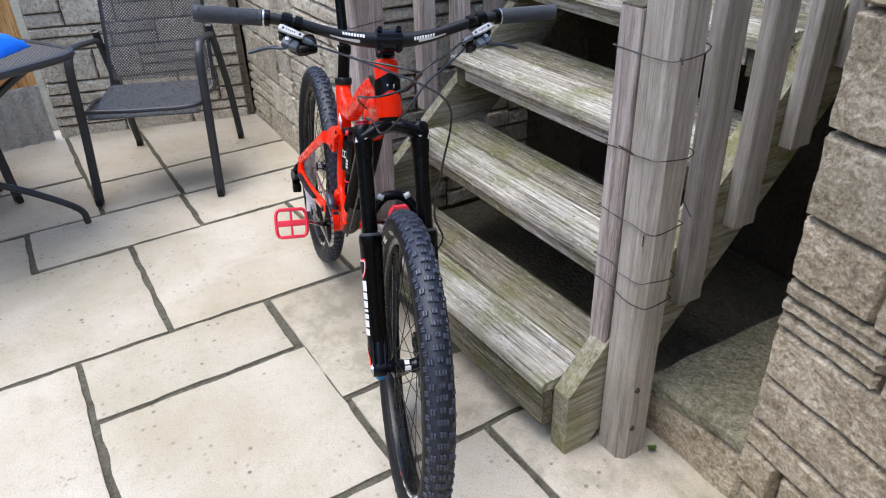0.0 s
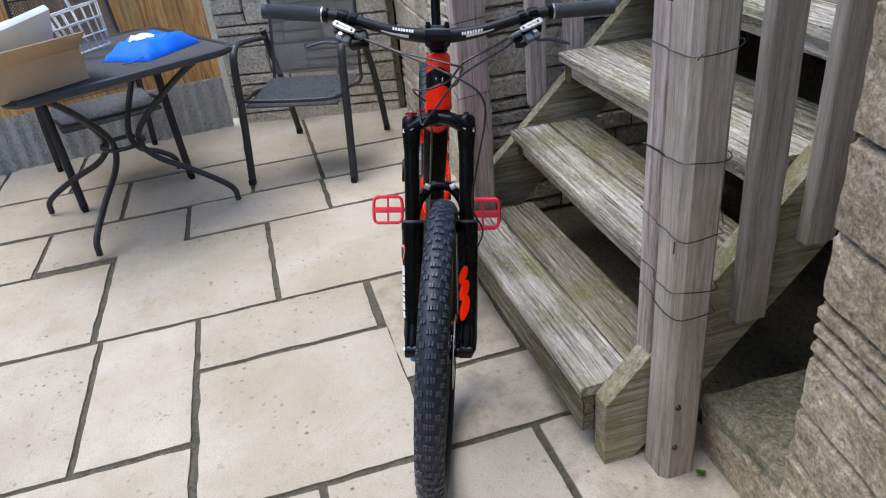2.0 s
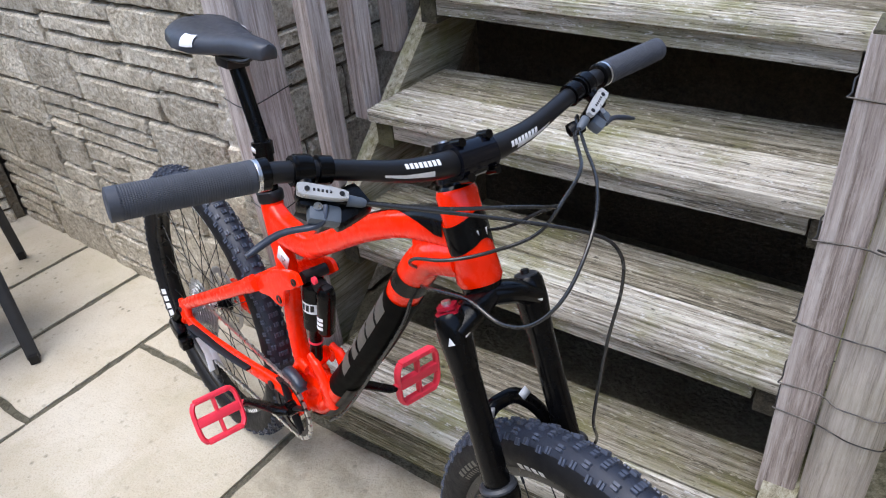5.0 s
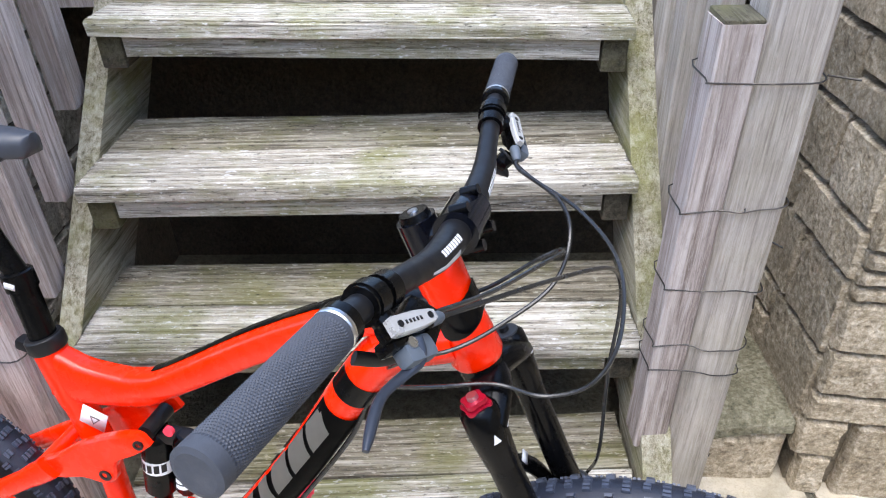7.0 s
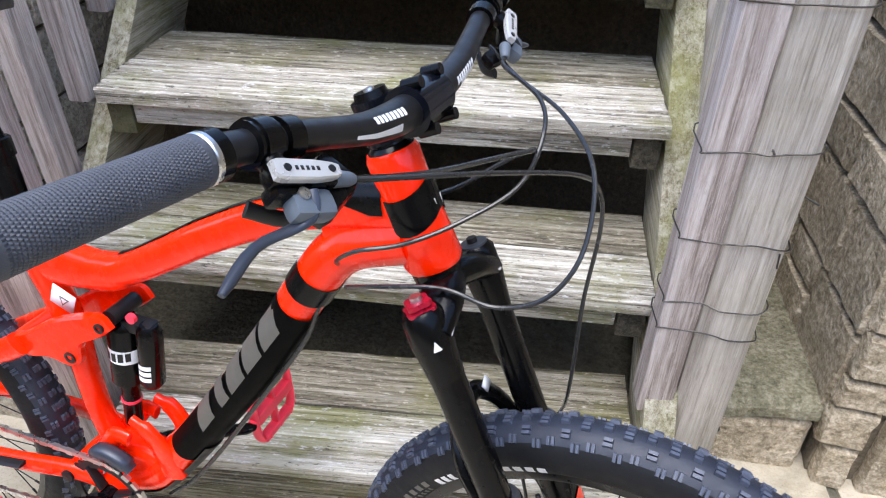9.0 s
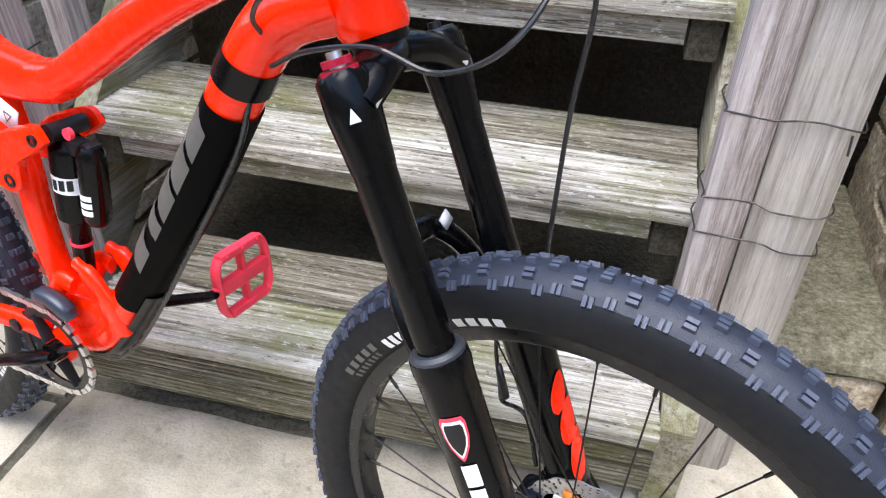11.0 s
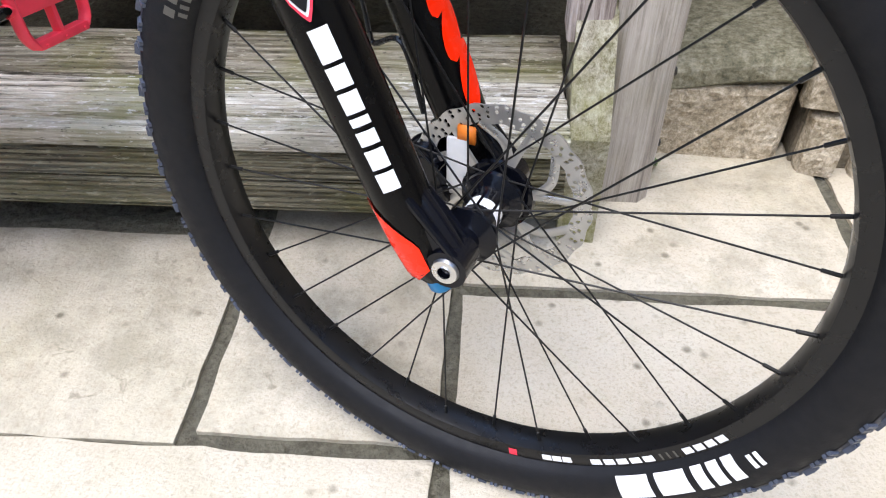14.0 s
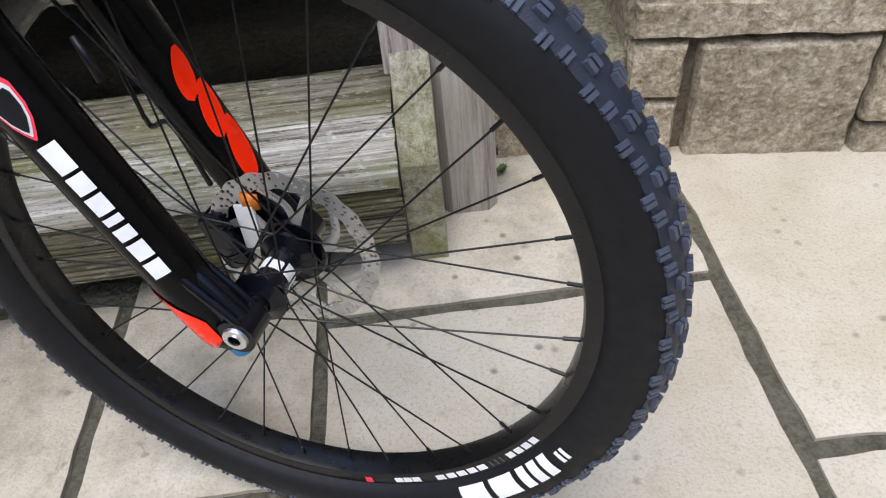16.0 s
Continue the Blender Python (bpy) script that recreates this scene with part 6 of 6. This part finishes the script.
def bag_height(a, b):
    """Height of the limp bag over its outline, a and b from 0 to 1."""
    e = max(0.0, min(a, 1 - a, b, 1 - b))
    return 0.002 + 0.075 * min(1, e * 4) ** 0.7 * (0.8 + 0.35 * noise.noise(Vector((a * 3, b * 3, 2)))) + 0.012 * noise.noise(Vector((a * 9, b * 9, 7))) * min(1, e * 6)


vs, nx, ny = [], 18, 14
for j in range(ny + 1):
    for i in range(nx + 1):
        a, b = i / nx, j / ny
        vs.append(((a - 0.5) * (0.36 - 0.1 * b * abs(a - 0.5)), (b - 0.5) * 0.25, bag_height(a, b)))
n = nx + 1
k0 = len(vs)
vs += [(x, y, 0.0) for x, y, z in vs]
fs = [(j * n + i, j * n + i + 1, (j + 1) * n + i + 1, (j + 1) * n + i) for j in range(ny) for i in range(nx)]
fs += [tuple(k0 + q for q in reversed(face)) for face in fs]
ringv = [i for i in range(n)] + [j * n + nx for j in range(1, ny + 1)] + [ny * n + i for i in range(nx - 1, -1, -1)] + [j * n for j in range(ny - 1, 0, -1)]
fs += [(ringv[i], k0 + ringv[i], k0 + ringv[(i + 1) % len(ringv)], ringv[(i + 1) % len(ringv)]) for i in range(len(ringv))]
part("bag_body", Mesh().take(vs, fs), M_BLUE, bag, angle=70)
pv = []
for ring in (0.0, 0.35, 0.7, 1.0):
    for k in range(16):
        q = 2 * math.pi * k / 16
        a, b = 0.56 + 0.2 * ring * math.cos(q), 0.4 + 0.14 * ring * math.sin(q)
        pv.append(((a - 0.5) * (0.36 - 0.1 * b * abs(a - 0.5)), (b - 0.5) * 0.25, bag_height(a, b) + 0.003))
part("print", Mesh().take(pv, [(16 * g + k, 16 * g + (k + 1) % 16, 16 * g + 16 + (k + 1) % 16, 16 * g + 16 + k) for g in range(3) for k in range(16)]), M_PAPER, bag, "pale oval print")
part("cord", Mesh().tube(bez([(0.16, 0.1, 0.02), (0.2, 0.08, 0.01), (0.21, 0.03, 0.004)], 4), 0.003, 6), M_BLUE, bag)

box = thing("cardboard_box", pose(-2.30, -0.37, TOP, 0, 0, -49.5), "open brown cardboard box with printed papers inside", "box")
for x, y, sx, sy in ((0, -0.12, 0.36, 0.004), (0, 0.12, 0.36, 0.004), (-0.18, 0, 0.004, 0.24), (0.18, 0, 0.004, 0.24)):
    part("side", Mesh().box((sx, sy, 0.13), pose(x, y, 0.066)), M_CARD, box, smooth=False)
part("base", Mesh().box((0.356, 0.236, 0.004), pose(0, 0, 0.003)), M_CARD, box, smooth=False)
part("flap", Mesh().box((0.36, 0.1, 0.004), pose(0, 0.16, 0.15, 38)), M_CARD, box, smooth=False)
papers = thing("papers", pose(-2.33, -0.37, TOP + 0.15, 52, 10, -49.5), "pale blue and white printed packaging lying in the box", "papers")
part("sheet", Mesh().box((0.3, 0.24, 0.03), bevel=0.004), M_PAPER, papers)
part("sheet", Mesh().box((0.22, 0.17, 0.02), pose(0.01, 0.01, 0.03, 0, 6, 12), 0.003), M_WHITE, papers, "white sheet")

basket = thing("wire_basket", pose(-2.78, -0.22, TOP + 0.018, 9, -9, 12) @ Matrix.Scale(1.2, 4), "white coated wire basket beside the bag", "basket")
for z, w in ((0.003, 0.07), (0.05, 0.078), (0.1, 0.085), (0.15, 0.09)):
    part("hoop", Mesh().tube([(w * math.cos(radians(18 * k)), w * math.sin(radians(18 * k)), z) for k in range(20)], [0.0035] * 20, 6, closed=True, up=(0, 0, 1)), M_BASKET, basket)
for k in range(16):
    a = radians(22.5 * k)
    part("strand", Mesh().tube([(0.07 * math.cos(a), 0.07 * math.sin(a), 0.003), (0.09 * math.cos(a), 0.09 * math.sin(a), 0.15)], [0.0025, 0.0025], 5), M_BASKET, basket)
part("handle", Mesh().tube([(0.09 * math.cos(radians(15 * k)), 0, 0.15 + 0.11 * math.sin(radians(15 * k))) for k in range(13)], [0.004] * 13, 6), M_BASKET, basket)

ivy = thing("ivy", pose(-3.7, 0.1, 0.8), "green ivy leaves hanging over the fence", "plant")
stem_p = bez([(0, 0.02, 0.55), (0.03, -0.02, 0.35), (0.02, 0.02, 0.15), (0.04, -0.01, -0.02)], 6)
part("vine", Mesh().tube(stem_p, 0.003, 6), M_LEAF, ivy)
rl = random.Random(9)
for k in range(34):
    c = stem_p[rl.randrange(len(stem_p))] + Vector((rl.uniform(-0.01, 0.06), rl.uniform(-0.08, 0.08), rl.uniform(-0.04, 0.04)))
    s = rl.uniform(0.022, 0.042)
    leaf = Mesh().take([(0, -0.2 * s, 0), (0.7 * s, -0.35 * s, 0.1 * s), (0.5 * s, 0.3 * s, 0.12 * s), (0, 1.2 * s, 0), (-0.5 * s, 0.3 * s, 0.12 * s), (-0.7 * s, -0.35 * s, 0.1 * s)], [(0, 1, 2, 3), (0, 3, 4, 5)])
    part("leaf", leaf, M_LEAF, ivy, "", Matrix.Translation(c) @ pose(0, 0, 0, rl.uniform(40, 110), rl.uniform(-40, 40), rl.uniform(0, 360)))
weed = thing("weed", pose(-0.43, 1.325, 0.0), "tiny green weed growing in the paving joint", "plant")
for k in range(12):
    a = k * 0.52
    s = rl.uniform(0.008, 0.014)
    part("leaf", Mesh().take([(0, 0, 0), (0.5 * s, 0.5 * s, 0.3 * s), (0, 1.4 * s, 0.1 * s), (-0.5 * s, 0.5 * s, 0.3 * s)], [(0, 1, 2, 3)]), M_LEAF, weed, "", pose(0, 0, 0.002 + 0.001 * k, 35 - 2 * k, 0, math.degrees(a)))


# ---- pieces of walls and pavement ----
def split_stone(w, h, proud, seed, bulge=0.02):
    """One rock-faced stone: x along the wall, z up, -y out of the wall."""
    nx, nz = max(4, min(14, round(w / 0.022))), max(4, min(9, round(h / 0.02)))
    lip_x, lip_z = 0.006 / w, 0.006 / h
    along_x = [0.0] + [lip_x + (1 - 2 * lip_x) * i / (nx - 2) for i in range(nx - 1)] + [1.0]
    along_z = [0.0] + [lip_z + (1 - 2 * lip_z) * j / (nz - 2) for j in range(nz - 1)] + [1.0]
    vs, fs = [], []
    for b in along_z:
        for a in along_x:
            edge = min(a * w, (1 - a) * w, b * h, (1 - b) * h)
            q = Vector((a * w * 14 + seed, b * h * 14, seed * 0.37))
            out = proud * min(1.0, edge / 0.006 + 0.2) + (noise.noise(q) * 0.6 + noise.noise(q * 2.7) * 0.5 + noise.noise(q * 6.1) * 0.35) * bulge * min(1.0, edge / 0.012 + 0.25)
            jig = 0.005 * noise.noise(Vector((a * 9 + seed, b * 9, 3)))
            vs.append(((a - 0.5) * w + jig, -out, (b - 0.5) * h + 0.004 * noise.noise(Vector((a * w * 20 + seed, b * 5, 8)))))
    n = nx + 1
    fs = [(j * n + i, j * n + i + 1, (j + 1) * n + i + 1, (j + 1) * n + i) for j in range(nz) for i in range(nx)]
    ring = [i for i in range(n)] + [j * n + nx for j in range(1, nz + 1)] + [nz * n + i for i in range(nx - 1, -1, -1)] + [j * n for j in range(nz - 1, 0, -1)]
    k = len(vs)
    vs += [(vs[i][0], 0.03, vs[i][2]) for i in ring]
    m = len(ring)
    fs += [(ring[i], k + i, k + (i + 1) % m, ring[(i + 1) % m]) for i in range(m)]
    return Mesh().take(vs, fs)


def lay(owner, origin, angle, length, z0, z1, mat, seed, course=(0.17, 0.27), joint=0.008, proud=0.015, bulge=0.009, whole=0.3):
    """Random coursed stones over a wall face. origin: the face's start; angle: direction of the face."""
    r = random.Random(seed)
    turn = pose(origin[0], origin[1], 0, 0, 0, angle)
    z = z0
    row = 0
    while z < z1 - 0.03:
        hh = min(r.uniform(*course), z1 - z)
        x = 0.0
        while x < length - 0.02:
            w = min(r.uniform(0.17, 0.42), length - x)
            if length - x - w < 0.09:
                w = length - x
            style = r.random()
            cuts = [1.0] if style < whole or hh < 0.09 else ([r.uniform(0.35, 0.65)] if style < 0.75 + whole / 6 else [0.33, 0.66])
            cuts = [0.0] + ([] if cuts == [1.0] else cuts) + [1.0]
            for a, b in zip(cuts, cuts[1:]):
                part("stone", split_stone(w - joint, hh * (b - a) - joint, proud * r.uniform(0.75, 1.15), r.uniform(0, 90), bulge), mat, owner, "",
                     turn @ pose(x + w / 2, 0, z + hh * (a + b) / 2), angle=38)
            x += w
        z += hh
        row += 1


lay(wall_north, (-3.5, 1.255), 0, 1.665, -0.02, 1.62, M_STONE_LIT, 11, course=(0.13, 0.22), bulge=0.012, whole=0.6)
lay(wall_return, (-1.886, 1.24), 90, 0.74, 0.0, 1.5, M_STONE_SPAR, 12, course=(0.1, 0.17))
lay(wall_west, (-3.757, 0.235), 75.5, 1.0, -0.02, 0.99, M_STONE_SPAR, 13, course=(0.1, 0.2))
lay(pier_east, (-0.214, 1.362), -8, 0.95, 0.29, 1.75, M_STONE, 14, course=(0.1, 0.2), bulge=0.009, whole=0.8)
# lower courses of the pier: start and end along the face, foot and head of each stone
for k, (x0, x1, z0, z1) in enumerate([(0.0, 0.088, 0.112, 0.212), (0.02, 0.086, -0.01, 0.104), (0.108, 0.376, -0.02, 0.21), (0.386, 0.56, 0.06, 0.208), (0.386, 0.5, -0.02, 0.052), (0.508, 0.72, -0.02, 0.052), (0.568, 0.95, 0.06, 0.208),
                                      (0.0, 0.41, 0.22, 0.284), (0.418, 0.95, 0.22, 0.284)]):
    part("stone", split_stone(x1 - x0, z1 - z0, 0.017, 7.7 + 3.1 * k, 0.011), M_STONE, pier_east, "", FACE @ pose((x0 + x1) / 2, 0, (z0 + z1) / 2), angle=38)
lay(pier_east, (-0.204, 1.95), -90, 0.575, 0.17, 1.75, M_STONE, 15, course=(0.1, 0.2), bulge=0.009, whole=0.8)
lay(wall_back, (-1.86, 1.995), 0, 1.5, 0.9, 1.25, M_STONE_SPAR, 16, course=(0.1, 0.16))
for x in (0.16, 0.5, 0.84):
    part("coping_stone", rough_block((0.33, 0.33, 0.055), 0.006, seed=x), M_LEDGE, wall_west, "flat buff coping stone", WEST @ pose(x, 0.13, 1.03))

# paving: slabs in a grid turned by two degrees: u0, u1, v0, v1
SLABS = [(-3.9, -2.98, 0.40, 0.75), (-3.9, -2.98, 0.75, 1.5), (-3.9, -3.1, -0.5, 0.40),
         (-2.98, -2.625, 0.75, 1.45), (-2.98, -2.625, 0.405, 0.75), (-3.1, -2.625, -0.2, 0.405), (-3.1, -2.615, -0.9, -0.2),
         (-2.625, -2.275, 0.735, 1.4), (-2.625, -2.265, 0.107, 0.735), (-2.61, -2.23, -0.5, 0.107), (-2.61, -2.2, -1.2, -0.5),
         (-2.275, -1.595, 0.446, 1.1), (-2.275, -1.595, 1.1, 1.4), (-2.265, -1.6, -0.185, 0.446), (-2.2, -1.6, -0.8, -0.185),
         (-1.595, -0.995, 0.765, 1.15), (-0.995, -0.69, 0.785, 1.4), (-1.6, -1.29, 0.165, 0.758), (-1.29, -0.69, 0.165, 0.785),
         (-1.6, -0.965, -0.16, 0.165), (-1.6, -0.96, -0.75, -0.16), (-0.965, -0.4, -0.45, 0.165), (-0.69, -0.105, 0.165, 0.48),
         (-0.69, -0.105, 0.48, 1.05), (-0.69, -0.1, 1.05, 1.45), (-0.1, 0.55, 0.758, 1.4), (-0.105, 0.5, 0.15, 0.758), (-0.4, 0.3, -0.6, 0.15),
         (0.5, 1.2, 0.0, 0.758), (0.55, 1.3, 0.758, 1.4), (0.3, 1.2, -0.7, 0.0), (-0.96, -0.4, -1.05, -0.45), (-1.6, -0.96, -1.4, -0.75), (-2.2, -1.6, -1.4, -0.8),
         (-2.9, -2.2, -1.9, -1.2), (-3.6, -2.61, -1.6, -0.9), (-3.9, -3.1, -0.9, -0.5), (-0.4, 0.3, -1.3, -0.6), (0.3, 1.2, -1.4, -0.7), (-2.2, -1.3, -2.1, -1.4), (-1.3, -0.4, -2.1, -1.4), (-0.4, 0.5, -2.1, -1.4), (-0.96, -0.4, -1.4, -1.05)]
for i in range(9):
    for j in range(3):
        SLABS.append((-4.2 + 0.62 * i, -3.58 + 0.62 * i, -2.12 - 0.62 * (j + 1), -2.12 - 0.62 * j))
for i in range(1):
    for j in range(6):
        SLABS.append((1.3 + 0.62 * i, 1.92 + 0.62 * i, 1.4 - 0.58 * (j + 1), 1.4 - 0.58 * j))
U, V = Vector((0.9993, 0.0384, 0)), Vector((-0.0384, 0.9993, 0))
rs = random.Random(21)
for u0, u1, v0, v1 in SLABS:
    g = rs.uniform(0.009, 0.0135)
    w, d = u1 - u0 - 2 * g, v1 - v0 - 2 * g
    nx, ny = max(4, round(w / 0.035)), max(4, round(d / 0.035))
    s = rs.uniform(0, 99)
    vs = []
    for j in range(ny + 1):
        for i in range(nx + 1):
            x, y = w * i / nx, d * j / ny
            rim = i in (0, nx) or j in (0, ny)
            e = 0.0045 * noise.noise(Vector((x * 11 + s, y * 11, 1))) + 0.004 * noise.noise(Vector((x * 37 + s, y * 37, 6)))
            near = min(x, y, w - x, d - y)
            vs.append((x + (e if rim else 0), y + (e if rim else 0), (0.0 if near > 0.02 else -0.003) + (-0.003 if rim else 0) + 0.0016 * noise.noise(Vector((x * 7 + s, y * 7, 4)))))
    n = nx + 1
    fs = [(j * n + i, j * n + i + 1, (j + 1) * n + i + 1, (j + 1) * n + i) for j in range(ny) for i in range(nx)]
    ring = [i for i in range(n)] + [j * n + nx for j in range(1, ny + 1)] + [ny * n + i for i in range(nx - 1, -1, -1)] + [j * n for j in range(ny - 1, 0, -1)]
    k = len(vs)
    vs += [(vs[i][0], vs[i][1], -0.03) for i in ring]
    m = len(ring)
    fs += [(ring[i], k + i, k + (i + 1) % m, ring[(i + 1) % m]) for i in range(m)]
    o = U * (u0 + g) + V * (v0 + g)
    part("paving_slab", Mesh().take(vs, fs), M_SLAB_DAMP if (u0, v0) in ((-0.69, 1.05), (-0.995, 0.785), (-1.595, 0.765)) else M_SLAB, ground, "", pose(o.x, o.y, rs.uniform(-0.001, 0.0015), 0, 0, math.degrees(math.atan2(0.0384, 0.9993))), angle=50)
